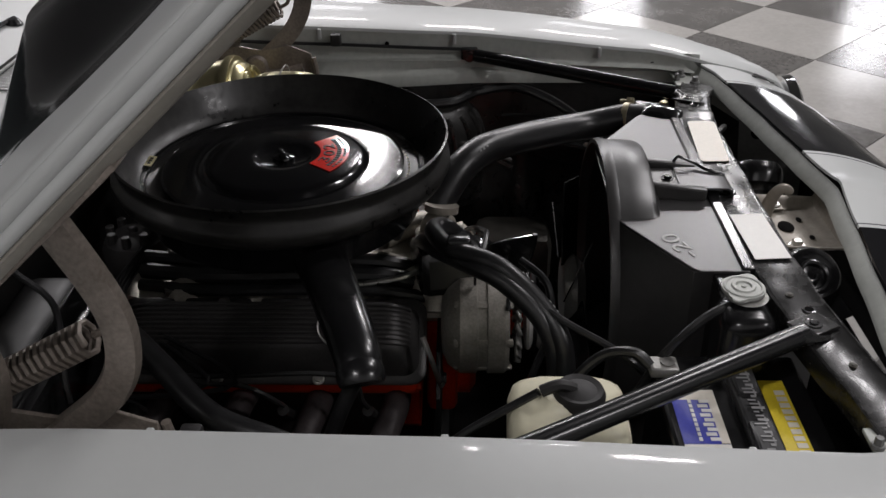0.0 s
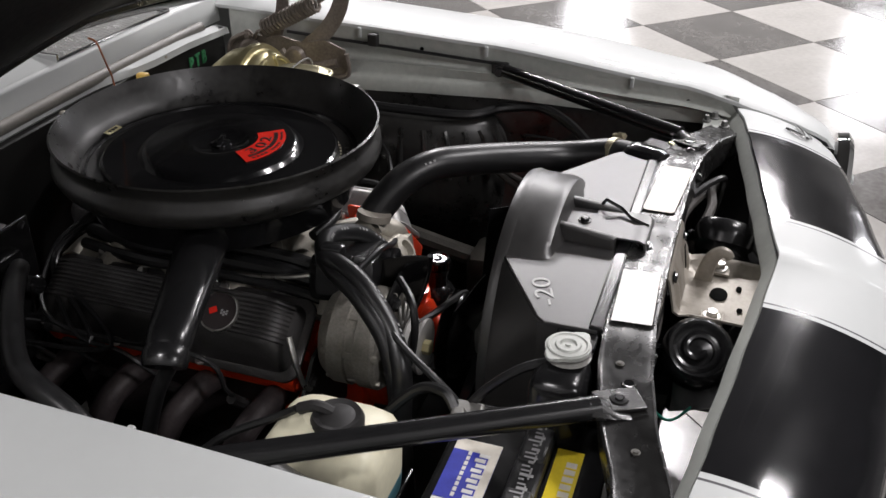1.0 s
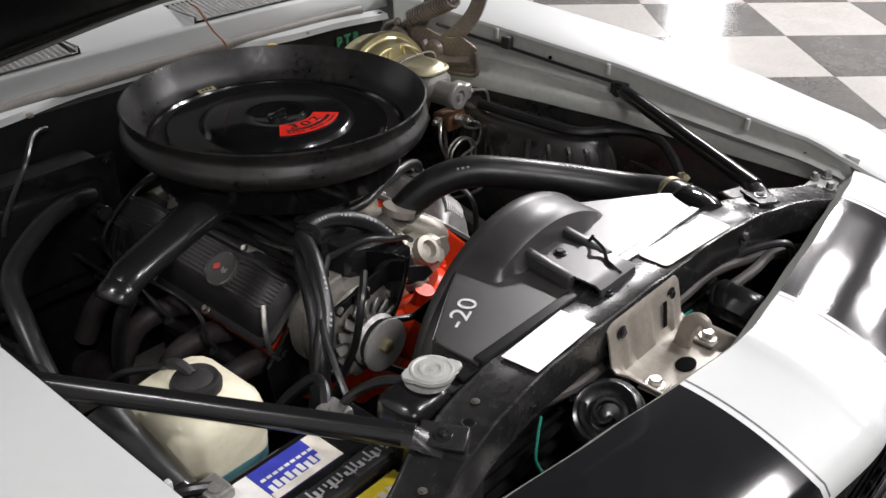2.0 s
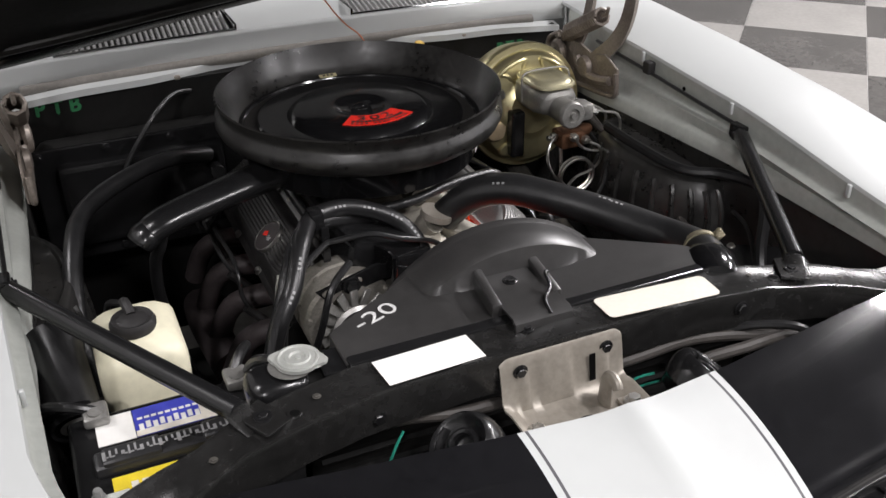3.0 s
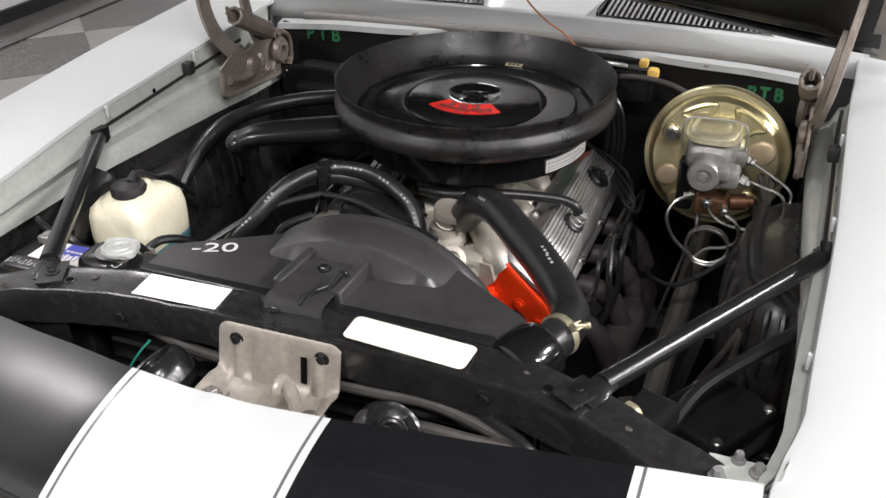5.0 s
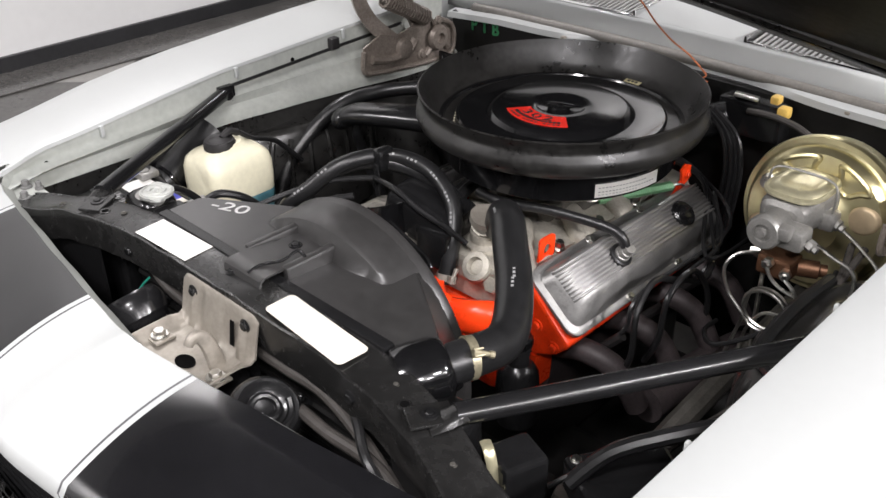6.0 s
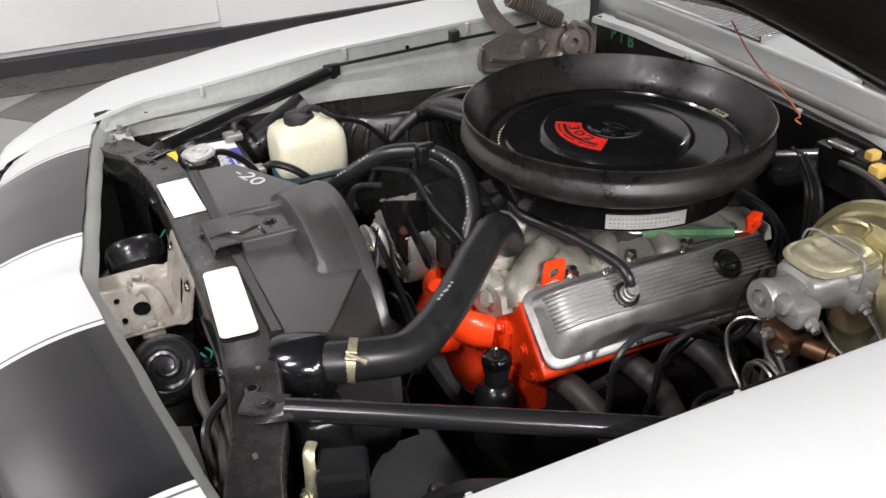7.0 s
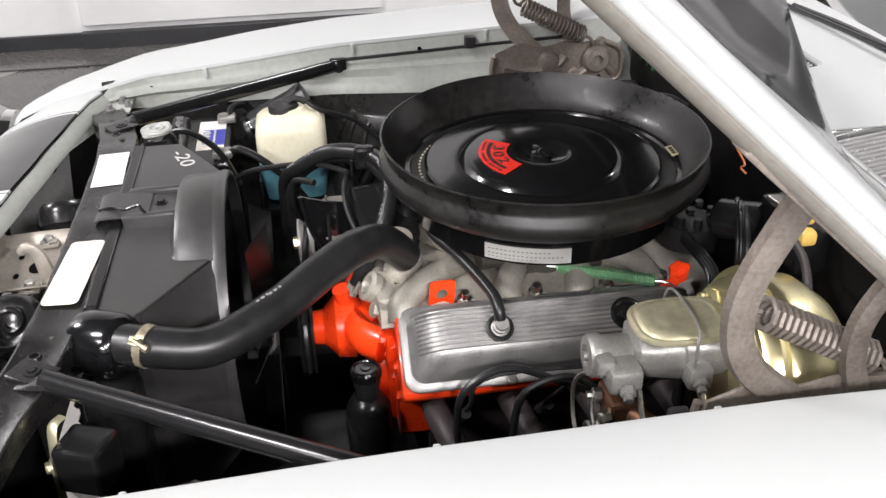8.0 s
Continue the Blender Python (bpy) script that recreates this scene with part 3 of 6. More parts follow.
def hood_strip(name, a, c, material, parent, label):
    n = max(2, int((c - a) / 0.02))
    b = B()
    sheet(b, [[hood_at(lerp(a, c, k / n), t, hood_top(lerp(a, c, k / n), t)) for t in [1.16 * i / 14 for i in range(15)]] for k in range(n + 1)], 0.004)
    return part(name, b, material, parent, label, 50)


hood = hood_strip("hood", -0.13, 0.13, PAINT, car, "raised white hood")
for s in (-1, 1):
    hood_strip("hood_stripe", *((0.131, 0.46) if s > 0 else (-0.46, -0.131)), STRIPE, hood, "broad gloss black stripe")
    hood_strip("hood_outer", *((0.461, 0.695) if s > 0 else (-0.695, -0.461)), PAINT, hood, "white outer part of the hood")
b = B()
sheet(b, [[hood_at(x, t, -0.003 + 0.010 * (0.5 + 0.5 * math.cos(t * 14)) * (abs(x) < 0.56)) for t in [0.03 + 1.09 * k / 40 for k in range(41)]] for x in [-0.655 + 1.31 * k / 36 for k in range(37)]], 0.004)
part("hood_liner", b, FLATBLK, hood, "black underside of the hood")
for s in (-1, 1):
    b = B()
    rings = []
    for k in range(25):
        t = -0.012 + 1.18 * k / 24
        rings.append([hood_at(s * x, t, u) for x, u in ((0.640, 0.008), (0.644, 0.003), (0.672, 0.002), (0.688, 0.005), (0.695, 0.010), (0.6955, 0.016), (0.6925, 0.019), (0.6955, 0.022), (0.6965, 0.029), (0.693, 0.0345), (0.684, 0.0375), (0.664, 0.039), (0.655, 0.02))])
    loft(b, rings)
    part("hood_side", b, PAINT, hood, "white folded side of the hood", 50)
    b = B()
    loft(b, [[hood_at(s * x, -0.012 + 1.18 * k / 24, u) for x, u in ((0.638, 0.004), (0.642, -0.005), (0.672, -0.007), (0.689, -0.004), (0.6945, 0.004), (0.691, 0.0065), (0.65, 0.006))] for k in range(25)])
    part("hood_lip", b, HOODLIP, hood, "beige inner lip along the hood edge", 50)
b = B()
rings = []
for k in range(31):
    x = -0.655 + 1.31 * k / 30
    rings.append([hood_at(x, t, u) for t, u in ((0.03, -0.004), (0.0, -0.006), (-0.012, 0.0), (-0.016, 0.008), (-0.012, 0.014), (0.0, 0.017), (0.03, 0.017))])
loft(b, rings)
part("hood_rear_edge", b, SATIN, hood, "black rear edge of the hood", 50)
b = B()
tube(b, [hood_at(-0.655 + 1.31 * k / 16, 0.055, 0.004) for k in range(17)], 0.012, 8, 4)
part("hood_brace", b, SEAL, hood, "dark grey tube brace under the hood")


# hood hinges
def hinge(s):
    b = B()
    m = Matrix(((0, 0, s, s * 0.562), (1, 0, 0, 0.17), (0, 1, 0, 0.86), (0, 0, 0, 1)))
    prism(b, [(-0.185, -0.038), (-0.14, -0.05), (-0.07, -0.057), (0.02, -0.064), (0.085, -0.058), (0.096, -0.02), (0.086, 0.012), (0.05, 0.03), (0.01, 0.022), (-0.03, 0.03), (-0.08, 0.018), (-0.13, 0.032), (-0.178, 0.014)], 0.005, m, 0.0015)
    # folded rim, pressed ribs and round bosses of the stamping
    tube(b, [(s * 0.557, 0.17 + y, 0.86 + z) for y, z in ((-0.183, 0.008), (-0.185, -0.036), (-0.14, -0.048), (-0.07, -0.055), (0.02, -0.062), (0.083, -0.056), (0.094, -0.02), (0.084, 0.010), (0.05, 0.028))], 0.0055, 8, 4)
    tube(b, [(s * 0.559, 0.17 + y, 0.86 + z) for y, z in ((-0.16, -0.015), (-0.10, -0.028), (-0.05, -0.02), (-0.03, 0.0))], 0.010, 8, 5)
    tube(b, [(s * 0.559, 0.17 + y, 0.86 + z) for y, z in ((0.0, -0.045), (0.03, -0.025), (0.06, -0.03), (0.075, -0.045))], 0.008, 8, 5)
    lathe(b, [(0.024, 0), (0.020, 0.010), (0.010, 0.013), (0, 0.011)], axis((s * 0.56, 0.105, 0.848), (-s, 0, 0)), 20)
    h = part("hood_hinge", b, HINGE, car, "brown phosphate-coated hood hinge with coil spring")
    part("pivot", lathe(B(), [(0.028, 0), (0.03, 0.006), (0.024, 0.014), (0.012, 0.016), (0.011, 0.004)], axis((s * 0.556, 0.205, 0.85), (-s, 0, 0)), 24), HINGE, h)
    bolts(h, [((s * 0.560, y, z), (-s, 0, 0), 0.008, 0.008) for y, z in ((0.12, 0.835), (0.16, 0.82), (0.215, 0.885))], HINGE)
    for pts, w in ((((0.566, 0.118, 0.838), (0.570, 0.072, 0.876), (0.578, 0.028, 0.92), (0.586, 0.004, 0.972), (0.594, 0.004, 1.04), (0.61, 0.04, 1.15)), 0.0175), (((0.565, 0.165, 0.86), (0.575, 0.142, 0.92), (0.585, 0.138, 0.98), (0.60, 0.165, 1.06)), 0.014)):
        b = B()
        q = spline([(s * x, y, z) for x, y, z in pts], 6)
        rings = []
        for i, c in enumerate(q):
            d = (q[min(i + 1, len(q) - 1)] - q[max(0, i - 1)]).normalized()
            n = Vector((s, 0, 0))
            u = d.cross(n).normalized()
            rings.append([c + u * w * a + n * 0.005 * e for a, e in ((-1, -1), (-0.8, 1), (0, 1.6), (0.8, 1), (1, -1), (0, -0.4))])
        loft(b, rings)
        part("arm", b, HINGE, h)
    b = B()
    a0, a1 = Vector((s * 0.552, 0.045, 0.972)), Vector((s * 0.556, 0.176, 0.902))
    d = (a1 - a0)
    m = axis(a0, d)
    n = 17
    tube(b, [m @ Vector((0.0165 * math.cos(k * math.pi / 4), 0.0165 * math.sin(k * math.pi / 4), d.length * k / (8 * n))) for k in range(8 * n + 1)], 0.0036, 6, 1)
    part("spring", b, HINGE, h, "tight coil spring")
    part("spring_hook", tube(B(), [a0 - d * 0.02, a0 - d * 0.12, a0 - d * 0.16 + Vector((0, 0, 0.012))], 0.004, 6, 3), HINGE, h)
    part("spring_hook", tube(B(), [a1 + d * 0.02, a1 + d * 0.12, a1 + d * 0.18 + Vector((0, 0, -0.012))], 0.004, 6, 3), HINGE, h)
    b = B()
    q = [hood_at(s * 0.665, t, -0.006) for t in (0.10, 0.34)]
    box(b, (q[0] + q[1]) / 2, (0.03, 0.26, 0.006), 0.002, pose(0, 0, 0, -42.6, 0, 0))
    part("hood_bracket", b, HINGE, h)


for s in (-1, 1):
    hinge(s)

# wheel houses and inner fenders
for s in (-1, 1):
    b = B()
    rows = []
    for k in range(111):
        y = -0.80 + 1.1 * k / 110
        xl, zl = track(LEDGE, y)
        u = (y + 0.14) / 0.36
        arch = math.sqrt(max(0, 1 - u * u))
        rib = 0.006 * max(0, math.sin(y * 40)) ** 6 * min(1, arch * 2)
        hz = 0.60 + 0.175 * arch
        xin = xl - 0.004
        prof = [(xl + 0.004, zl - 0.012), (lerp(xl, xin, 0.35), lerp(zl, hz, 0.5) - 0.012), (lerp(xl, xin, 0.7), max(hz - 0.01, 0.665)), (xin + rib, hz - 0.04), (xin - 0.025 + rib, hz - 0.12), (xin - 0.05 + rib, 0.52), (xin - 0.06, 0.33)]
        rows.append([(s * x, y, z) for x, z in prof])
    part("inner_fender", sheet(b, rows, 0.004), BAYBLK, car, "satin black inner fender with a wheel arch", 50)

# dark splash pan and shields that close the bay below and in front
b = B()
sheet(b, [[(x, y, 0.235 + 0.02 * abs(x)) for y in (-0.76, -0.5, 0.0, 0.31)] for x in (-0.66, -0.3, 0.0, 0.3, 0.66)], 0.004)
part("splash_pan", b, FLATBLK, car, "flat black pan below the engine bay")
for s in (-1, 1):
    b = B()
    sheet(b, [[(s * 0.575, -0.795, z), (s * 0.585, -0.88, z - 0.01), (s * 0.56, -0.985, z - 0.02)] for z in (0.815, 0.7, 0.5, 0.26)], 0.004)
    part("splash_shield", b, FLATBLK, car, "flat black splash shield beside the grille")
    b = B()
    prism(b, [(-0.985, 0.62), (-0.93, 0.60), (-0.86, 0.66), (-0.845, 0.80), (-0.86, 0.825), (-0.93, 0.80), (-0.985, 0.77)], 0.003, Matrix(((0, 0, s, s * 0.39), (1, 0, 0, 0), (0, 1, 0, 0), (0, 0, 0, 1))), 0.001)
    nb = part("nose_bracket", b, BRKT, car, "pale grey bracket under the nose panel")
    discs(nb, [((s * (0.39 - 0.0002), -0.885, 0.775), (-s, 0, 0), 0.014)], HOLE, "bracket_hole", "dark round hole")

# domed wheel houses with pressed ribs
for s, cx, cy, ax, ay in ((1, 0.572, -0.160, 0.078, 0.165), (-1, 0.602, -0.160, 0.075, 0.155)):
    b = B()
    rings = []
    for f, z in ((1.26, 0.55), (1.24, 0.66), (1.20, 0.715), (1.12, 0.742), (1.05, 0.760), (1.0, 0.766), (0.90, 0.768), (0.86, 0.763), (0.6, 0.765), (0.2, 0.767)):
        rings.append([(s * (cx + ax * f * math.cos(2 * math.pi * k / 48)), cy + ay * f * math.sin(2 * math.pi * k / 48), z) for k in range(48)])
    loft(b, rings)
    house = part("wheel_house", b, BAYBLK, car, "flat black domed wheel house", 60)
    for k in range(13):
        a = radians(90 + 15 * k)
        b = B()
        tube(b, [(s * (cx + ax * f * math.cos(a)), cy + ay * f * math.sin(a), z) for f, z in ((1.07, 0.750), (1.14, 0.735), (1.21, 0.70), (1.24, 0.65))], 0.006, 7, 4)
        part("rib", b, BAYBLK, house)

# windows in the far wall
for k, wy in enumerate((-5.5, -2.2, 1.1, 4.4)):
    win = thing("window_%d" % (k + 1), "small daylit window high in the far wall", "window", (X1, wy, 1.7), kind="structure")
    part("pane", box(B(), (X1 - 0.012, wy, 2.3), (0.01, 0.78, 1.1)), SKYPANE, win)
    for sy, sz, w, h in ((-1, 0, 0.06, 1.22), (1, 0, 0.06, 1.22), (0, -1, 0.72, 0.06), (0, 1, 0.72, 0.06)):
        part("window_frame", box(B(), (X1 - 0.03, wy + sy * 0.39, 2.3 + sz * 0.58), (0.05, w, h), 0.004), LAMPBODY, win)

part("front_baffle", box(B(), (0, -0.965, 0.41), (1.14, 0.006, 0.36), 0.002), FLATBLK, car, "flat black baffle below the grille")


# ---- front support and radiator ----
BAR = [(0.0, -0.722, 0.862), (0.2, -0.724, 0.861), (0.30, -0.733, 0.857), (0.38, -0.748, 0.850), (0.47, -0.778, 0.836), (0.57, -0.803, 0.815)]
b = B()
rings = []
for k in range(77):
    x = -0.57 + 1.14 * k / 76
    y, z = track(BAR, abs(x))
    z += 0.0009 * math.sin(x * 47 + 0.6) + 0.0006 * math.sin(x * 91)
    nt_ = 0.007 * math.exp(-((x + 0.008) / 0.052) ** 6)
    rings.append([(x, y + a, z + c) for a, c in ((0.031 - nt_, -0.030), (0.0325 - nt_, -0.004), (0.032 - nt_, 0.0012), (0.0295 - nt_, 0.0018), (0.026 - nt_, 0.0), (-0.024, 0.0), (-0.0275, 0.0016), (-0.0305, 0.0010), (-0.0315, -0.004), (-0.0315, -0.050), (-0.0285, -0.052), (-0.0275, -0.006), (0.024 - nt_, -0.006), (0.027 - nt_, -0.030))])
loft(b, rings)
support = solo("radiator_support", b, BARBLK, "satin black painted radiator support bar with stamped edges", "radiator support", at=(0, -0.72, 0.81))
for s in (-1, 1):
    b = B()
    sheet(b, [[(s * lerp(0.33, 0.55, k / 8), -0.765 - 0.03 * k / 8, z) for z in (0.81, 0.7, 0.55, 0.4, 0.3)] for k in range(9)], 0.004)
    part("side_panel", b, SATIN, support)
    hx, hy = s * 0.330, -0.741
    hz = track(BAR, 0.330)[1]
    part("hole_rim", lathe(B(), [(0.0052, -0.001), (0.0056, 0.0012), (0.0078, 0.0014), (0.0092, -0.001)], axis((hx, hy, hz), (0, 0, 1)), 20), BARBLK, support, "raised rim of a punched hole")
    discs(support, [((hx, hy, hz + 0.0002), (0, 0, 1), 0.0053)], HOLE, "bolt_hole")
    bolts(support, [((s * 0.300, -0.726, track(BAR, 0.300)[1]), (0, 0, 1), 0.0034, 0.002), ((s * 0.425, -0.764, track(BAR, 0.425)[1]), (0, 0, 1), 0.0034, 0.002)], DARKCAST, "screw", "small worn screw head")
bolts(support, [((-0.03, -0.716, 0.862), (0, 0, 1), 0.006, 0.005), ((0.262, -0.7605, 0.838), (0, -1, 0), 0.007, 0.006), ((-0.24, -0.757, 0.828), (0, -1, 0), 0.007, 0.005)], SATIN)

def label_plate(name, pts, material, label, z=0.8632):
    b = B()
    prism(b, pts, 0.0008, Matrix.Translation((0, 0, z)))
    return solo(name, b, material, label, "label")


label_plate("paper_label", [(-0.222, -0.7505), (-0.100, -0.7455), (-0.104, -0.6975), (-0.226, -0.702)], WHITE, "white paper label stuck on the radiator support")
pl = []
for cx, cy, a0 in ((0.082, -0.704, 90), (0.082, -0.734, 180), (0.226, -0.745, 270), (0.228, -0.714, 0)):
    pl += [(cx + 0.008 * math.cos(radians(a0 + a)), cy + 0.008 * math.sin(radians(a0 + a))) for a in (0, 30, 60, 90)]
label_plate("paper_label", pl, WHITE2, "yellowed rounded paper label on the radiator support")

# radiator
rad = thing("radiator", "black radiator behind the front support", "radiator", (0, -0.66, 0.35))
b = B()
box(b, (0.0, -0.668, 0.60), (0.60, 0.05, 0.50), 0.004)
part("core", b, FLATBLK, rad)
for s in (-1, 1):
    b = B()
    box(b, (s * 0.325 - 0.005, -0.665, 0.60 - 0.03 * (s > 0)), (0.075, 0.066, 0.52 - 0.06 * (s > 0)), 0.02, seg=3)
    part("side_tank", b, SATIN, rad)
b = B()
box(b, (0.0, -0.688, 0.858), (0.50, 0.018, 0.014), 0.003)
box(b, (0.0, -0.668, 0.850), (0.56, 0.05, 0.012), 0.003)
part("top_strap", b, SATIN, rad)
b = B()
lathe(b, [(0.018, -0.03), (0.018, 0.0), (0.027, 0.002)], axis((-0.312, -0.668, 0.862), (0, 0, 1)), 24)
part("filler_neck", b, CASTIRON, rad)
b = B()
m = axis((-0.303, -0.666, 0.866), (0, 0, 1)) @ pose(0, 0, 0, 0, 0, -28)
pts = []
for k in range(64):
    a = 2 * math.pi * k / 64
    r = 0.0265 + 0.0085 * (math.exp(-(math.sin(a) / 0.27) ** 4))
    pts.append((r * math.cos(a), r * math.sin(a)))
prism(b, pts, 0.0045, m, 0.0015)
lathe(b, [(0.0252, 0.004), (0.0242, 0.0062), (0.0222, 0.0064), (0.0205, 0.0050), (0.0155, 0.0052), (0.0140, 0.0072), (0.0100, 0.0072), (0.0085, 0.0050), (0.0035, 0.0050), (0.003, 0.0068), (0, 0.0068)], m, 28)
part("radiator_cap", b, mat("zinc_cap", (0.40, 0.41, 0.385), 0.48, 0.3, 0.08, 30), rad, "pale zinc pressure cap")
b = B()
lathe(b, [(0, -0.034), (0.028, -0.033), (0.038, -0.028), (0.0415, -0.018), (0.0430, -0.002), (0.0430, 0.024), (0.0405, 0.033), (0.035, 0.038), (0.0300, 0.040), (0.0262, 0.050), (0, 0.050)], axis((0.281, -0.676, 0.8290), (0.42, 0.91, 0.0)), 40)
part("outlet", b, GLOSS, rad, "gloss black hose outlet")

# fan shroud: a flat deck, a round tunnel rising out of it, and skirts down to the fan ring
SC, SR, SZ = 0.018, 0.214, 0.694
DECK = [(-0.252, -0.690), (-0.252, -0.626), (-0.244, -0.616), (-0.118, -0.540), (-0.095, -0.534), (0.122, -0.534), (0.140, -0.540), (0.262, -0.622), (0.272, -0.632), (0.280, -0.690)]


def ring_at(deg, r=SR, y=-0.534):
    return Vector((SC + r * math.cos(radians(deg)), y, SZ + r * math.sin(radians(deg))))


shroud = solo("fan_shroud", prism(B(), DECK, 0.005, Matrix.Translation((0, 0, 0.856)), 0.0016), SHROUD, "black moulded plastic fan shroud behind the radiator", "fan shroud", at=(0, -0.58, 0.56), sharp=30)
b = B()
rows = []
for k in range(33):
    a = 51 + 78 * k / 32
    p = ring_at(a)
    h = p.z - 0.858
    rows.append([(p.x, -0.530, p.z), (p.x, -0.56, p.z - 0.0015), (p.x, -0.588, p.z - 0.003), (p.x, -0.596, p.z - 0.006 - 0.04 * h), (p.x, -0.603, p.z - 0.02 - 0.25 * h), (p.x, -0.609, 0.858)])
sheet(b, [[(x, y, max(z, 0.8575)) for x, y, z in r] for r in rows], 0.004)
part("fan_tunnel", b, SHROUD, shroud, "", 40)
for sd, corner, tip, a0, a1 in ((-1, (-0.250, -0.618), (-0.116, -0.537), 129, 236), (1, (0.270, -0.626), (0.138, -0.537), 51, -56)):
    rows = []
    for k in range(25):
        f = k / 24
        if f < 0.42:
            g = f / 0.42
            e = (lerp(tip[0], corner[0], g), lerp(tip[1], corner[1], g), 0.8575)
        else:
            e = (corner[0], corner[1], lerp(0.8575, 0.50, (f - 0.42) / 0.58))
        c = ring_at(lerp(a0, a1, f), SR - 0.001, -0.538)
        rows.append([e, lerp(Vector(e), c, 0.33), lerp(Vector(e), c, 0.66), c])
    part("skirt", sheet(B(), rows, 0.003), SHROUD, shroud, "", 40)
    b = B()
    sheet(b, [[(corner[0], y, z) for z in (0.858, 0.75, 0.62, 0.48)] for y in (-0.690, -0.655, corner[1])], 0.003)
    part("side_wall", b, SHROUD, shroud)
b = B()
rings = []
for k in range(73):
    a = -60 + 300 * k / 72
    rings.append([ring_at(a, r, y) for r, y in ((0.213, -0.545), (0.2155, -0.534), (0.213, -0.526), (0.207, -0.526), (0.207, -0.545))])
loft(b, rings)
part("fan_ring", b, SHROUD, shroud)
b = B()
box(b, (-0.004, -0.626, 0.8665), (0.070, 0.090, 0.014), 0.003)
part("catch_pad", b, SHROUD, shroud, "raised pad under the catch")
for x, rz in ((-0.0445, -7), (0.0380, -5)):
    b = B()
    box(b, (x, -0.632, 0.8685), (0.014, 0.090, 0.027), 0.004, pose(0, 0, 0, 4, 0, rz))
    part("catch_rail", b, SHROUD, shroud, "raised rail beside the catch")
b = B()
rows = []
for k in range(9):
    x = lerp(-0.046, 0.034, k / 8)
    rows.append([(x, y, z) for y, z in ((-0.640, 0.8765), (-0.665, 0.8765), (-0.690, 0.8765), (-0.7085, 0.8762), (-0.7165, 0.872), (-0.7185, 0.862))])
sheet(b, rows, 0.003)
part("catch", b, SHROUD, shroud, "bent catch plate over the radiator strap", 40)
b = B()
bolt(b, (-0.007, -0.626, 0.8735), (0, 0, 1), 0.0065, 0.005)
part("bolt", b, SATIN, shroud, "dark bolt")
b = B()
tube(b, [(0.036, -0.640, 0.876), (0.036, -0.648, 0.889), (0.030, -0.652, 0.891), (0.026, -0.672, 0.884), (0.012, -0.686, 0.880), (0.006, -0.698, 0.8785), (0.004, -0.714, 0.874)], 0.0024, 7, 4)
part("wire_bail", b, SATIN, shroud, "bent black wire clip")
b = B()
text_mesh(b, "-20", 0.044, pose(-0.187, -0.611, 0.8618, 0, 0, 21) @ Matrix.Diagonal((1.15, 0.78, 1, 1)), 0.0003)
part("chalk_mark", b, mat("faded_white_chalk", (0.50, 0.50, 0.49), 0.7, 0, 0.3, 160), shroud, "white chalk mark")

# latch bracket: a back plate on the support, a tray with raised sides running under the nose
b = B()
br = []
for x in [-0.088 + 0.168 * k / 56 for k in range(57)]:
    rib = 0.006 * (math.exp(-((x + 0.058) / 0.006) ** 4) + math.exp(-((x - 0.052) / 0.006) ** 4)) + 0.005 * math.exp(-((x + 0.015) / 0.022) ** 8)
    ro = 0.008 * max(0, (abs(x + 0.004) - 0.070) / 0.014) ** 2
    side = max(0, (abs(x + 0.004) - 0.060) / 0.024)
    up_ = 0.016 * side * side * (3 - 2 * min(1, side))
    br.append([(x, -0.7545, 0.858 - ro), (x, -0.757, 0.855 - ro), (x, -0.758 - rib * 0.2, 0.845), (x, -0.763 - rib, 0.825), (x, -0.768 - rib, 0.802), (x, -0.775, 0.790 + up_ * 0.5), (x, -0.79, 0.786 + up_), (x, -0.83, 0.785 + up_), (x, -0.872, 0.786 + up_ * 0.8), (x, -0.884, 0.790 + up_ * 0.5), (x, -0.889, 0.806)])
sheet(b, br, 0.0025)
latch = solo("hood_latch_bracket", b, ZINC, "dull zinc-plated hood latch bracket on the radiator support", "latch bracket", at=(-0.015, -0.80, 0.76), sharp=50)
for x in (-0.068, 0.064):
    part("bolt_tab", box(B(), (x, -0.817, 0.7895), (0.030, 0.030, 0.004), 0.001), ZINC, latch, "square tab under the bolt")
bolts(latch, [((x, -0.7600, 0.838), (0, -1, 0), 0.0065, 0.005) for x in (-0.062, 0.056)], SATIN, "bolt", "dark fixing bolt")
bolts(latch, [((-0.068, -0.817, 0.7915), (0, 0, 1), 0.0085, 0.009), ((0.064, -0.817, 0.7915), (0, 0, 1), 0.0085, 0.009)], STEEL, "plate_bolt", "bright plate bolt")
b = B()
rings = []
hook = spline([(0.036, -0.797, 0.784), (0.034, -0.800, 0.806), (0.031, -0.806, 0.827), (0.030, -0.815, 0.837), (0.030, -0.824, 0.836), (0.030, -0.829, 0.830)], 6)
for k, c in enumerate(hook):
    d = (hook[min(k + 1, len(hook) - 1)] - hook[max(0, k - 1)]).normalized()
    n = d.cross(Vector((1, 0, 0))).normalized()
    w = 0.0130 - 0.0065 * (k / (len(hook) - 1))
    rings.append([c + n * (w * math.cos(a * math.pi / 5)) + Vector((0.0062, 0, 0)) * math.sin(a * math.pi / 5) for a in range(10)])
loft(b, rings)
part("latch_hook", b, ZINC, latch, "curled latch finger")
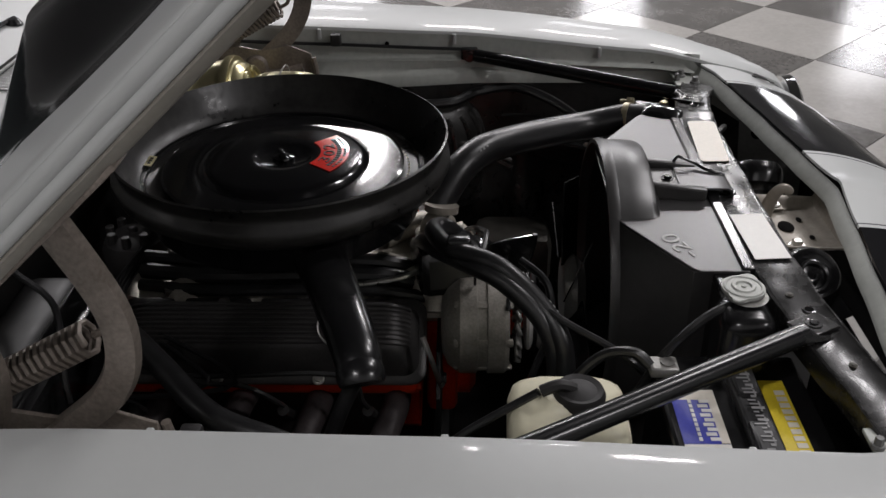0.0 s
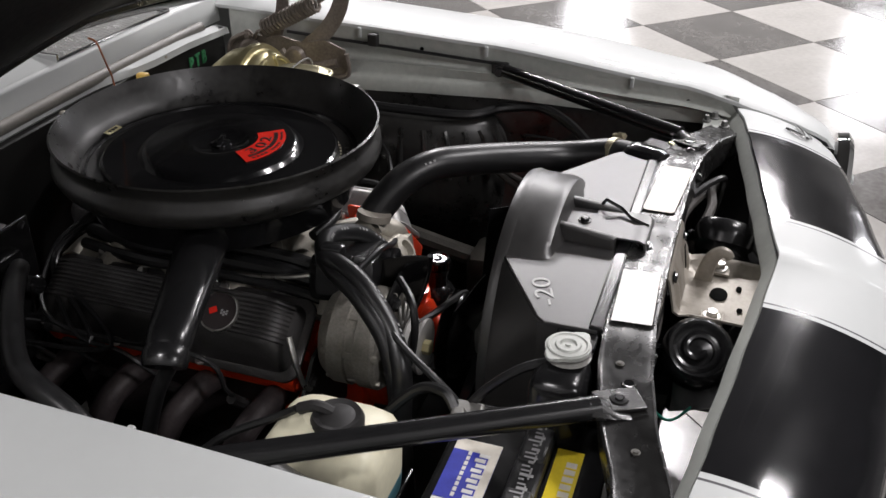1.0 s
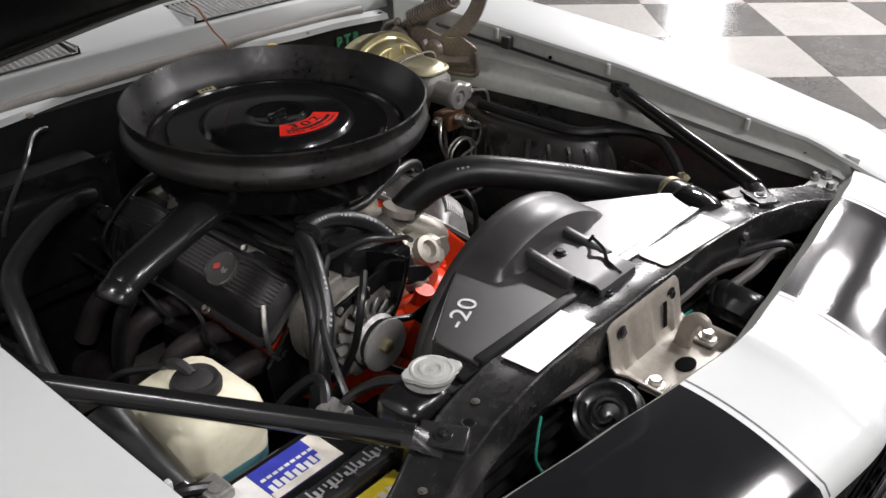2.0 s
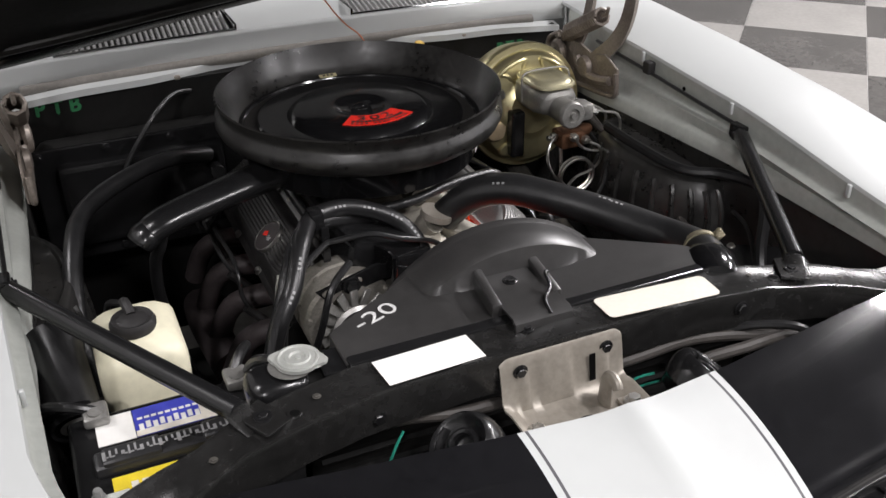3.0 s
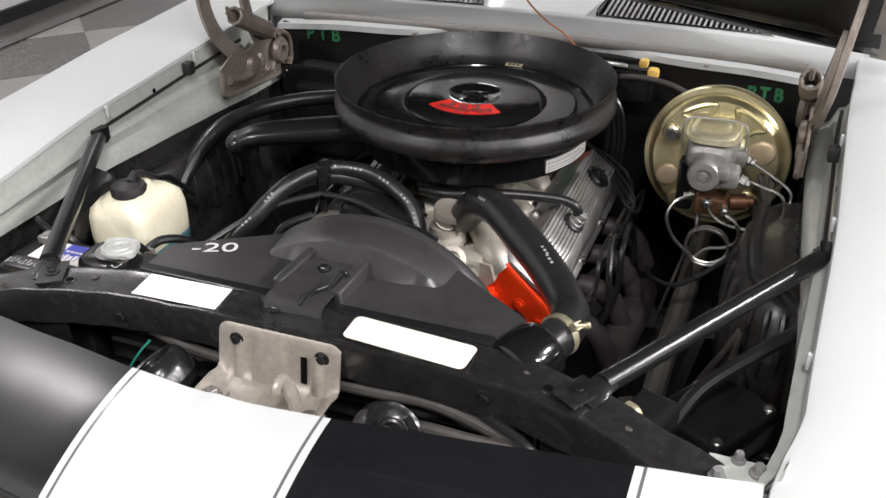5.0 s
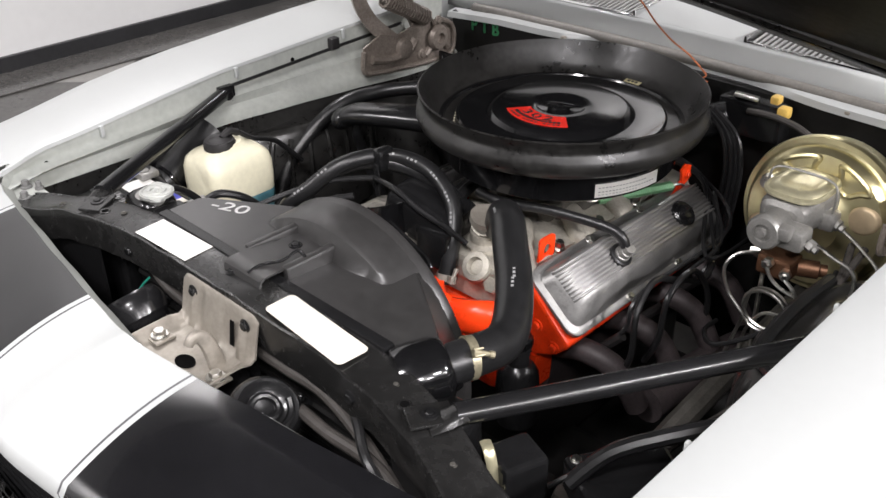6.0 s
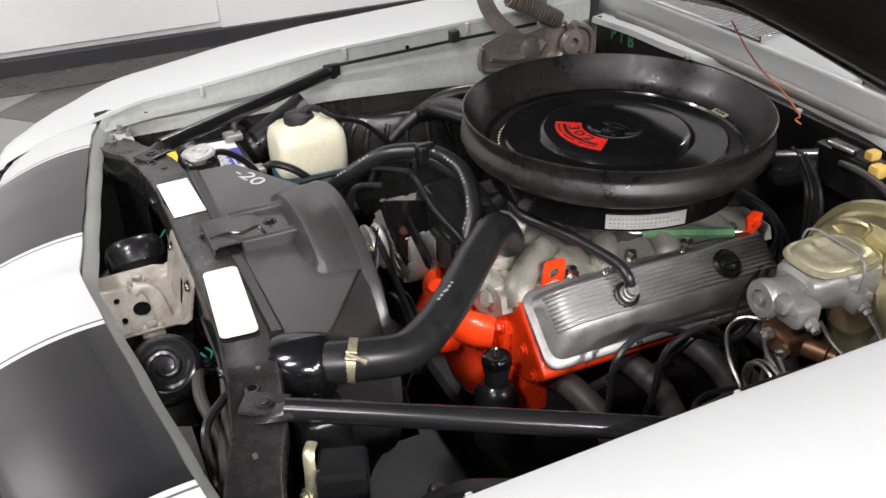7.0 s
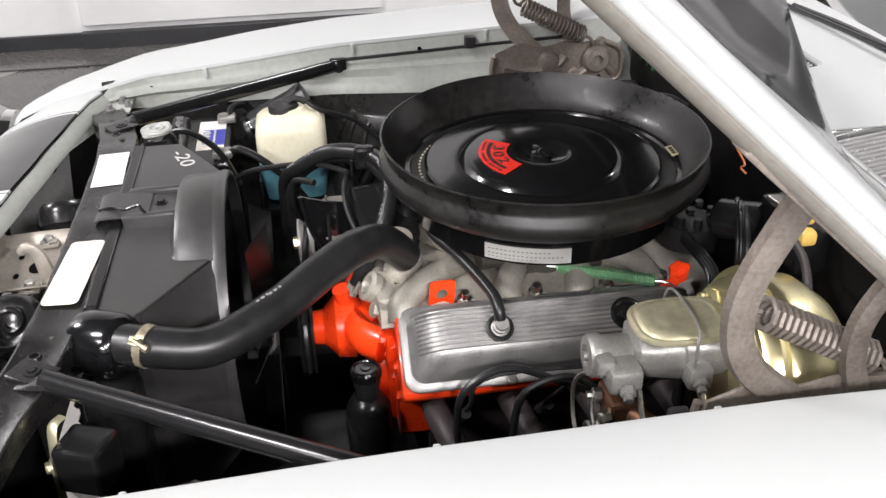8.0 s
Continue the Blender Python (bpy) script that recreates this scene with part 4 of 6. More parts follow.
for cx, cy, rx, ry in ((0.0, -0.822, 0.017, 0.012), (-0.034, -0.852, 0.006, 0.004), (0.022, -0.848, 0.007, 0.004)):
    b = B()
    prism(b, [(rx * math.cos(a * 0.3927), ry * math.sin(a * 0.3927)) for a in range(16)], 0.0012, Matrix.Translation((cx, cy, 0.7862)))
    part("slot", b, HOLE, latch, "dark punched opening")
b = B()
prism(b, [(-0.004, -0.018), (0.004, -0.018), (0.004, 0.018), (-0.004, 0.018)], 0.0012, Matrix.Translation((0.034, -0.7675, 0.820)) @ pose(0, 0, 0, 81, 0, 0))
part("slot", b, HOLE, latch, "dark punched opening")

# braces from the support to the fenders
def brace(s):
    b = B()
    p, q = Vector((s * 0.385, -0.717, 0.858)), Vector((s * 0.601, -0.345, 0.856))
    d = (q - p).normalized()
    tube(b, [p, lerp(p, q, 0.3), lerp(p, q, 0.7), q], lambda t: 0.0135, 14, 4)
    t = thing("fender_brace", "gloss black tubular brace between radiator support and fender", "brace", (s * 0.37, -0.742, 0.852), "fender braces")
    part("tube", b, SATIN, t)
    b = B()
    side = Vector((d.y, -d.x, 0)) * 1.0
    rings = []
    for k, (w, h) in enumerate(((0.0135, 0.0135), (0.0155, 0.0105), (0.0175, 0.006), (0.0180, 0.0028), (0.0180, 0.0022))):
        c = p + d * (0.012 - 0.011 * k) + Vector((0, 0, -0.0020 * k))
        rings.append([c + side * w * math.cos(a * math.pi / 6) + Vector((0, 0, 1)) * h * math.sin(a * math.pi / 6) for a in range(12)])
    loft(b, rings)
    c = Vector((s * 0.3635, -0.7355, 0.8553))
    yaw = math.degrees(math.atan2(d.y, d.x))
    box(b, c, (0.052, 0.0365, 0.0045), 0.0014, pose(0, 0, 0, 0, s * 2, yaw))
    part("foot", b, BARBLK, t, "flattened foot plate")
    b = B()
    lathe(b, [(0.0105, 0.0), (0.0100, 0.0016), (0.0062, 0.0018), (0.0058, 0.0004)], axis((c.x, c.y, c.z + 0.0022), (0, 0, 1)), 20)
    bolt(b, (c.x, c.y, c.z + 0.0022), (0, 0, 1), 0.0052, 0.0030)
    part("bolt", b, SATIN, t)
    b = B()
    box(b, (s * 0.606, -0.332, 0.854), (0.016, 0.034, 0.034), 0.003)
    bolt(b, (s * 0.597, -0.332, 0.855), (-s, 0, 0), 0.008, 0.006)
    part("bracket", b, SATIN, t)


for s in (-1, 1):
    brace(s)

# ---- air cleaner ----
AC = Vector((-0.002, -0.047, 0.0))
ac = thing("air_cleaner", "round gloss black open-element air cleaner with a rubber hood seal", "air cleaner", (AC.x, AC.y, 0.80))
m = Matrix.Translation(AC)
b = B()
lathe(b, [(0.02, 0.800), (0.10, 0.802), (0.15, 0.815), (0.195, 0.822), (0.204, 0.828), (0.206, 0.866), (0.216, 0.874), (0.226, 0.884), (0.226, 0.892), (0.205, 0.892), (0.196, 0.878), (0.19, 0.866), (0.12, 0.864), (0.02, 0.864)], m, 72)
part("base_pan", b, GLOSS, ac)
b = B()
FILTER = AC + Vector((-0.004, -0.023, 0))
lathe(b, [(0.165, 0.864), (0.166, 0.887), (0.150, 0.888), (0.149, 0.864)], Matrix.Translation(FILTER), 72)
part("filter_element", b, PAPERF, ac, "pleated cream filter element")
b = B()
for k in range(90):
    a = 2 * math.pi * k / 90
    box(b, FILTER + Vector((0.1665 * math.cos(a), 0.1665 * math.sin(a), 0.877)), (0.003, 0.004, 0.024), 0, pose(0, 0, 0, 0, 0, math.degrees(a)))
part("filter_pleat", b, PAPERF, ac, kind="stuff")
b = B()
lathe(b, [(0.150, 0.889), (0.178, 0.889), (0.182, 0.892), (0.182, 0.896), (0.178, 0.8982), (0.150, 0.8983), (0.132, 0.8985), (0.128, 0.8980), (0.123, 0.9035), (0.118, 0.9074), (0.112, 0.9088), (0.060, 0.9094), (0.047, 0.9098), (0.042, 0.908), (0.036, 0.905), (0.012, 0.904), (0, 0.904)], m, 96)
lid = part("lid", b, GLOSS, ac, "gloss black pressed lid", 25)
b = B()
lathe(b, [(0.214, 0.874), (0.232, 0.880), (0.246, 0.890), (0.2515, 0.902), (0.250, 0.914), (0.243, 0.922), (0.2415, 0.928), (0.247, 0.940), (0.2485, 0.9455), (0.2455, 0.947), (0.236, 0.930), (0.226, 0.908), (0.212, 0.892), (0.204, 0.888)], m, 96)
part("hood_seal", b, SEAL, ac, "thick grey-black rubber seal ring", 45)
b = B()
lathe(b, [(0.007, 0.904), (0.007, 0.911), (0.003, 0.9135), (0, 0.9135)], m, 12)
box(b, AC + Vector((0, 0, 0.9095)), (0.046, 0.010, 0.006), 0.003, pose(0, 0, 0, 0, 0, 20))
lathe(b, [(0.016, 0.9045), (0.016, 0.907), (0.010, 0.909)], m, 16)
part("wing_nut", b, GLOSS, lid, "gloss black wing nut")
st = pose(AC.x + 0.004, AC.y, 0.0, 0, 0, 2)
b = B()
rows = []
for k in range(25):
    a = radians(-90 - 41 + 82 * k / 24)
    rows.append([st @ Vector((r * math.cos(a), r * math.sin(a), lerp(0.9094, 0.9089, (r - 0.055) / 0.045) + 0.0018)) for r in (0.056, 0.066, 0.078, 0.09, 0.099)])
sheet(b, rows, 0.0008)
sticker = part("sticker", b, RED, lid, "red engine-size sticker")
b = B()
for ch, a in (("3", -112), ("0", -93), ("2", -74)):
    r = 0.070
    text_mesh(b, ch, 0.030, st @ pose(r * math.cos(radians(a)), r * math.sin(radians(a)), 0.9114, 0.6, 0, a + 90) @ Matrix.Diagonal((1.25, 0.8, 1, 1)))
for r, wd, gap in ((0.084, 0.006, 0), (0.093, 0.0035, 1)):
    for k in range(14):
        if gap and k % 5 == 4:
            continue
        a = radians(-90 - 34 + 68 * (k + 0.5) / 14)
        box(b, st @ Vector((r * math.cos(a), r * math.sin(a), lerp(0.9094, 0.9089, (r - 0.055) / 0.045) + 0.0024)), (0.0055 if not gap else 0.0045, wd, 0.0006), 0, pose(0, 0, 0, 0, 0, math.degrees(a) + 92))
part("sticker_print", b, BLACKINK, lid, "dark print on the sticker")
b = B()
box(b, AC + Vector((0.008, 0.206, 0.8955)), (0.034, 0.011, 0.001), 0, pose(0, 0, 0, 12, 0, 0))
part("tag", b, mat("aged_foil_tag", (0.55, 0.50, 0.30), 0.35, 0.3), ac, "small aged foil tag")
b = B()
for k in range(3):
    box(b, AC + Vector((0.008 - 0.008 + 0.008 * k, 0.206, 0.8965)), (0.005, 0.005, 0.0008), 0, pose(0, 0, 0, 12, 0, 0))
part("tag_print", b, BLACKINK, ac)
b = B()
rows = []
for k in range(13):
    a = radians(-36 + 34 * k / 12)
    rows.append([AC + Vector((r * math.cos(a), r * math.sin(a), z)) for r, z in ((0.2072, 0.833), (0.2078, 0.857))])
vr = [[b.verts.new(p) for p in r] for r in rows]
for p, q in zip(vr, vr[1:]):
    b.faces.new((p[0], q[0], q[1], p[1]))
bmesh.ops.solidify(b, geom=b.faces[:], thickness=0.0006)
part("side_label", b, WHITE, ac, "white printed notice on the pan")
b = B()
for row, n in ((0.850, 15), (0.843, 18), (0.838, 12)):
    for k in range(n):
        a = radians(-34 + 30 * k / 18)
        box(b, AC + Vector((0.2085 * math.cos(a), 0.2085 * math.sin(a), row)), (0.0006, 0.0036, 0.0012 if row > 0.84 else 0.0007), 0, pose(0, 0, 0, 0, 0, math.degrees(a)))
part("label_print", b, GREYINK, ac)
# breather snorkel tube off the air cleaner
b = B()
tube(b, [(-0.15, -0.105, 0.846), (-0.27, -0.150, 0.842), (-0.375, -0.186, 0.832), (-0.408, -0.196, 0.818)], lambda t: 0.038 - 0.011 * t, 20, 6, flat=0.66)
tube(b, [(-0.400, -0.1935, 0.822), (-0.412, -0.197, 0.816), (-0.421, -0.1995, 0.808)], lambda t: 0.0268 + 0.003 * math.sin(t * 3.1), 20, 4, flat=0.7)
part("snorkel", b, SATIN, ac, "satin black snorkel tube")


# ---- engine ----
engine = thing("engine", "orange-painted V8 engine with ribbed aluminium valve covers", "engine", (0, -0.06, 0.45))
# block and heads, one cross section along the engine
for s, y0, y1 in ((1, -0.300, 0.15), (-1, -0.252, 0.18)):
    b = B()
    poly = [(0.228 if s > 0 else 0.214, 0.643 if s > 0 else 0.650), (0.140, 0.730), (0.095, 0.700), (0.070, 0.60), (0.165, 0.592), (0.205, 0.617), (0.222 if s > 0 else 0.208, 0.631)]
    loft(b, [[(s * x, y, z) for x, z in poly] for y in (y0, y1)])
    bmesh.ops.bevel(b, geom=b.edges[:], offset=0.006, segments=2, profile=0.5, affect="EDGES")
    part("cylinder_head", b, ORANGE, engine, "orange cylinder head")
    # behind its orange front the block is coloured dark in place of shade
    for ya, yb, zl, mt, lb in ((y0, y0 + 0.045, 0.49, ORANGE, "orange front of the block"), (y0 + 0.046, y1, 0.40, EXH, "side of the block, coloured dark for shade")):
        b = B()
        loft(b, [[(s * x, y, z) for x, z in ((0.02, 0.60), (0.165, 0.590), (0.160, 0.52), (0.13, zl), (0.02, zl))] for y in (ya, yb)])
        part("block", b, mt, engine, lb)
    bolts(engine, [((s * x, y0, z), (0, -1, 0), 0.007, 0.006) for x, z in ((0.20, 0.628), (0.165, 0.655), (0.12, 0.66), (0.115, 0.60))], ORANGE, "head_bolt")
b = B()
box(b, (0, -0.285, 0.58), (0.17, 0.05, 0.20), 0.012)
lathe(b, [(0.075, 0), (0.075, 0.02), (0.06, 0.03), (0, 0.03)], axis((0, -0.31, 0.55), (0, -1, 0)), 28)
part("timing_cover", b, ORANGE, engine, "orange timing cover")
b = B()
box(b, (0.0, -0.345, 0.63), (0.10, 0.05, 0.07), 0.018)
lathe(b, [(0.055, 0), (0.052, 0.03), (0.03, 0.05), (0.024, 0.09), (0, 0.09)], axis((0.0, -0.355, 0.625), (0, -1, 0)), 24)
for s in (-1, 1):
    tube(b, [(s * 0.03, -0.355, 0.64), (s * 0.07, -0.345, 0.648), (s * 0.098, -0.315, 0.645)], 0.022, 12, 4, flat=1.4)
    box(b, (s * 0.098, -0.306, 0.645), (0.055, 0.014, 0.075), 0.006)
tube(b, [(0.0, -0.352, 0.65), (0.004, -0.365, 0.675), (0.006, -0.372, 0.70)], 0.016, 12, 4)
part("water_pump", b, ORANGE, engine, "orange water pump")
bolts(engine, [((s * x, -0.313, z), (0, -1, 0), 0.008, 0.008) for s in (-1, 1) for x, z in ((0.112, 0.668), (0.085, 0.622))], ORANGE, "pump_bolt")
b = B()
rows = []
for k in range(33):
    a = 2 * math.pi * k / 32
    c, q = math.cos(a), math.sin(a)
    f = min(0.0195 / max(abs(c), 1e-6), (0.0215 if q > 0 else 0.030) / max(abs(q), 1e-6))
    f = min(f, 0.0265) if q > 0 else f
    tw = 0.05 * q
    rows.append([(0.1160 - tw * r * 2 * q, -0.2245 + r * c + 0.10 * r * q, 0.7445 + r * q) for r in (0.0088, lerp(0.0088, f, 0.5), f)])
sheet(b, rows, 0.004)
part("lifting_eye", b, ORANGE, engine, "orange steel lifting bracket with a round hole", 45)

# intake manifold
b = B()
sections = []
for k in range(28):
    y = -0.318 + 0.52 * k / 27
    run = 0.012 * math.sin(y * 62) ** 2
    top = 0.715 + 0.02 * math.exp(-((y + 0.05) / 0.12) ** 2)
    sections.append([(-0.128, y, 0.700), (-0.120, y, 0.722 + run), (-0.075, y, 0.728 + run), (-0.05, y, top + 0.012), (0.05, y, top + 0.012), (0.075, y, 0.728 + run), (0.120, y, 0.722 + run), (0.128, y, 0.700), (0.08, y, 0.66), (-0.08, y, 0.66)])
loft(b, sections)
part("intake_manifold", b, CASTALU, engine, "cast aluminium intake manifold", 45)
for s in (-1, 1):
    for y, dy in ((-0.280, -0.02), (-0.125, 0.03), (-0.01, -0.03), (0.10, 0.02)):
        part("intake_runner", tube(B(), [(s * 0.035, y * 0.6 - 0.02, 0.742), (s * 0.075, y * 0.85, 0.748), (s * 0.112, y, 0.733), (s * 0.132, y + dy * 0.2, 0.712)], lambda t: 0.019 + 0.006 * t, 14, 5, flat=0.85), CASTALU, engine, "curved cast intake runner")
    part("intake_flange", box(B(), (s * 0.121, -0.05, 0.717), (0.020, 0.43, 0.012), 0.003, pose(0, 0, 0, 0, s * 40, 0)), CASTALU, engine)
bolts(engine, [((s * 0.115, y, 0.728), (s * 0.25, 0, 1), 0.008, 0.016) for s in (-1, 1) for y in (-0.27, -0.19, -0.08, 0.03, 0.12)], STEEL, "manifold_bolt")
b = B()
box(b, (0.03, -0.305, 0.712), (0.15, 0.035, 0.05), 0.010)
lathe(b, [(0.024, 0), (0.024, 0.012), (0.015, 0.014), (0.012, 0.004)], axis((0.058, -0.322, 0.728), (0.1, -0.8, 0.6)), 20)
lathe(b, [(0.014, 0), (0.013, 0.008), (0, 0.009)], axis((0.088, -0.322, 0.708), (0.1, -0.9, 0.4)), 6)
lathe(b, [(0.036, 0), (0.036, 0.01), (0.027, 0.014), (0.027, 0.03), (0.02, 0.034)], axis((0.025, -0.268, 0.732), (0, 0, 1)), 20)
tube(b, [(0.025, -0.268, 0.755), (0.027, -0.272, 0.772), (0.035, -0.285, 0.785)], 0.021, 14, 4)
part("thermostat_housing", b, CASTALU, engine, "cast aluminium water outlet")
b = B()
box(b, (0.0, -0.045, 0.765), (0.15, 0.17, 0.07), 0.012)
lathe(b, [(0.065, 0.0), (0.065, 0.02), (0.06, 0.022)], axis((0, -0.045, 0.795), (0, 0, 1)), 28)
for s in (-1, 1):
    lathe(b, [(0.018, 0), (0.018, 0.06), (0, 0.06)], axis((s * 0.05, -0.10, 0.765), (s * 0.2, -1, 0)), 14)
part("carburettor", b, DARKCAST, engine, "grimy four-barrel carburettor body")


# valve covers
def valve_cover(s, o, length, material, label):
    u, n = Vector((s * 0.766, 0, -0.643)), Vector((s * 0.643, 0, 0.766))
    o = Vector(o)

    def at(a, y, h):
        return o + u * a + Vector((0, y, 0)) + n * h

    def ring(w, le, h, r, off=0.0):
        out = []
        for cx, cy, a0 in ((w - r, le - r, 0), (-w + r, le - r, 90), (-w + r, -le + r, 180), (w - r, -le + r, 270)):
            out += [at(off + cx + r * math.cos(radians(a0 + a)), cy + r * math.sin(radians(a0 + a)), h) for a in (0, 22.5, 45, 67.5, 90)]
        return out

    L = length / 2
    b = B()
    loft(b, [ring(0.064, L, -0.001, 0.022), ring(0.064, L, 0.005, 0.022), ring(0.062, L - 0.002, 0.007, 0.022), ring(0.052, L - 0.011, 0.008, 0.02), ring(0.050, L - 0.013, 0.012, 0.02), ring(0.0460, L - 0.020, 0.026, 0.021, -0.003), ring(0.0415, L - 0.028, 0.038, 0.022, -0.006), ring(0.0365, L - 0.039, 0.0475, 0.022, -0.010), ring(0.0325, L - 0.050, 0.0520, 0.020, -0.0115), ring(0.028, L - 0.062, 0.0537, 0.018, -0.012)])
    vc = part("valve_cover", b, material, engine, label, 40)
    b = B()
    for k in range(9):
        a = -0.0400 + 0.0068 * k
        rings = []
        end = ((L - 0.0225, 0.0320), (L - 0.0300, 0.0430), (L - 0.0400, 0.0510), (L - 0.0520, 0.0558), (L - 0.0680, 0.0572))
        for y, h in [(-y, h) for y, h in end] + [(y, h) for y, h in end[::-1]]:
            rings.append([at(a - 0.0026, y, h - 0.007), at(a - 0.0020, y, h - 0.0012), at(a - 0.0009, y, h), at(a + 0.0009, y, h), at(a + 0.0020, y, h - 0.0012), at(a + 0.0026, y, h - 0.007)])
        loft(b, rings)
    part("rib", b, material, vc, "row of cast ribs", kind="stuff")
    bolts(vc, [(at(a, y, 0.006), n, 0.006, 0.007) for y in (-L * 0.32, L * 0.32) for a in (-0.057, 0.057)], STEEL, "cover_bolt")
    return at, vc


vat, vcd = valve_cover(1, (0.183, -0.068, 0.694), 0.455, ALU, "ribbed satin aluminium valve cover")
b = B()
m = axis(vat(-0.006, -0.088, 0.058), Vector((0.643, 0, 0.766)))
lathe(b, [(0.0135, 0), (0.0135, 0.007), (0.0115, 0.008), (0.0115, 0.016), (0.0095, 0.017), (0.0095, 0.026), (0, 0.026)], m, 20)
part("grommet", lathe(B(), [(0.0200, -0.003), (0.0200, 0.003), (0.0175, 0.0045), (0.0135, 0.003)], m, 24), RUBBER, vcd, "black rubber grommet")
part("breather_valve", b, CASTIRON, vcd, "steel breather valve in a grommet")
b = B()
m = axis(vat(-0.008, 0.098, 0.0585), Vector((0.643, 0, 0.766)))
lathe(b, [(0.0225, -0.004), (0.0240, 0.003), (0.0205, 0.0065), (0.0165, 0.0045), (0.0145, 0.0045), (0.0125, 0.010), (0.006, 0.0115), (0, 0.0115)], m, 28)
box(b, m @ Vector((0, 0, 0.0125)), (0.024, 0.005, 0.006), 0.0015, m.to_3x3().to_4x4())
part("twist_cap", b, SATIN, vcd, "black twist-in cap")
# same aluminium cover as the driver's, with shade put into its colour
vat2, vcp = valve_cover(-1, (-0.178, -0.038, 0.692), 0.455, SHADEALU, "ribbed aluminium valve cover, coloured dark for shade")
b = B()
m = axis(vat2(-0.008, -0.105, 0.0535), Vector((-0.643, 0, 0.766)))
lathe(b, [(0.030, 0.0), (0.030, 0.0085), (0.0285, 0.0092), (0.028, 0.0075), (0, 0.0075)], m, 36)
badge = part("badge_ring", b, STEEL, vcp, "round emblem ring")
b = B()
lathe(b, [(0.0275, 0.0076), (0.0275, 0.0082), (0, 0.0084)], m, 32)
part("badge_face", b, BLACKINK, vcp, "black emblem face")
b = B()
box(b, m @ Vector((-0.008, 0.0, 0.0089)), (0.012, 0.009, 0.0008), 0, m.to_3x3().to_4x4() @ pose(0, 0, 0, 0, 0, 30))
part("badge_flag", b, RED, vcp, "small red flag shape")
b = B()
for i in range(3):
    for j in range(2):
        box(b, m @ Vector((0.006 + 0.004 * i, 0.002 - 0.004 * j - 0.002 * (i % 2), 0.0089)), (0.003, 0.003, 0.0008), 0, m.to_3x3().to_4x4())
part("badge_check", b, GREYINK, vcp, "small chequered flag shape", kind="stuff")

# exhaust manifolds
for s, dy in ((1, 0.0), (-1, 0.03)):
    em = part("exhaust_manifold", tube(B(), [(s * 0.300, -0.17 + dy, 0.49), (s * 0.31, 0.0 + dy, 0.48), (s * 0.30, 0.16 + dy, 0.43)], 0.034, 14, 5), EXH, engine, "heat-browned exhaust manifold")
    for y in (-0.25, -0.135, -0.02, 0.095):
        y += dy
        part("runner", tube(B(), [(s * 0.17, y, 0.590), (s * 0.225, y, 0.608), (s * 0.278, y + 0.018, 0.585), (s * 0.304, y + 0.045, 0.51)], 0.020, 14, 5), EXH, em)

# ignition leads
for s, dy in ((1, 0.0), (-1, 0.03)):
    for k, y in enumerate((-0.22, -0.10, 0.01, 0.11)):
        y += dy
        b = B()
        tube(b, [(s * 0.06, 0.17, 0.78 - 0.006 * k), (s * (0.14 + 0.01 * k), 0.20 - 0.01 * k, 0.74), (s * (0.265 + 0.008 * k), 0.11 - 0.04 * k, 0.705), (s * (0.272 + 0.012 * (k % 2)), y + 0.05, 0.705 - 0.012 * k), (s * 0.272, y + 0.01, 0.655), (s * 0.245, y, 0.615)], 0.0038, 7, 6)
        part("ignition_lead", b, RUBBER, engine, "black ignition lead")
        b = B()
        tube(b, [(s * 0.270, y + 0.005, 0.640), (s * 0.235, y, 0.600)], 0.0085, 8, 2)
        part("lead_boot", b, CAP, engine)
b = B()
lathe(b, [(0.05, 0.0), (0.052, 0.03), (0.046, 0.045), (0.03, 0.054), (0, 0.057)], axis((0.0, 0.205, 0.72), (0, 0, 1)), 24)
part("distributor", b, CAP, engine, "black distributor cap")
for k in range(9):
    a = radians(45 * k)
    r = 0.036 if k < 8 else 0.0
    part("lead_tower", lathe(B(), [(0.008, 0), (0.007, 0.02), (0.0055, 0.021)], axis((r * math.cos(a), 0.205 + r * math.sin(a), 0.764), (0, 0, 1)), 10), CAP, engine)
b = B()
prism(b, [(0.075, 0.726), (0.105, 0.731), (0.142, 0.752), (0.145, 0.778), (0.124, 0.787), (0.112, 0.777), (0.118, 0.755), (0.098, 0.740)], 0.005, Matrix(((0, 0, 1, 0.152), (1, 0, 0, 0), (0, 1, 0, 0), (0, 0, 0, 1))), 0.0012)
bolt(b, (0.157, 0.132, 0.764), (1, 0, 0), 0.006, 0.005)
part("orange_bracket", b, ORANGE, engine, "orange bracket behind the carburettor")
b = B()
p0, p1 = Vector((0.085, -0.04, 0.752)), Vector((0.150, 0.095, 0.752))
d = p1 - p0
m = axis(p0, d)
tube(b, [m @ Vector((0.0075 * math.cos(k * math.pi / 3), 0.0075 * math.sin(k * math.pi / 3), d.length * k / 252)) for k in range(253)], 0.0018, 5, 1)
part("return_spring", b, SPRINGG, engine, "pale green throttle return spring")
b = B()
tube(b, [p1 + d * 0.0, p1 + d * 0.12, p1 + Vector((0.01, 0.03, -0.01))], 0.002, 6, 3)
part("spring_hook", b, STEEL, engine)
b = B()
tube(b, [p0, p0 - d * 0.1, p0 - d * 0.2 + Vector((0, 0, 0.008))], 0.002, 6, 3)
part("spring_hook", b, STEEL, engine)

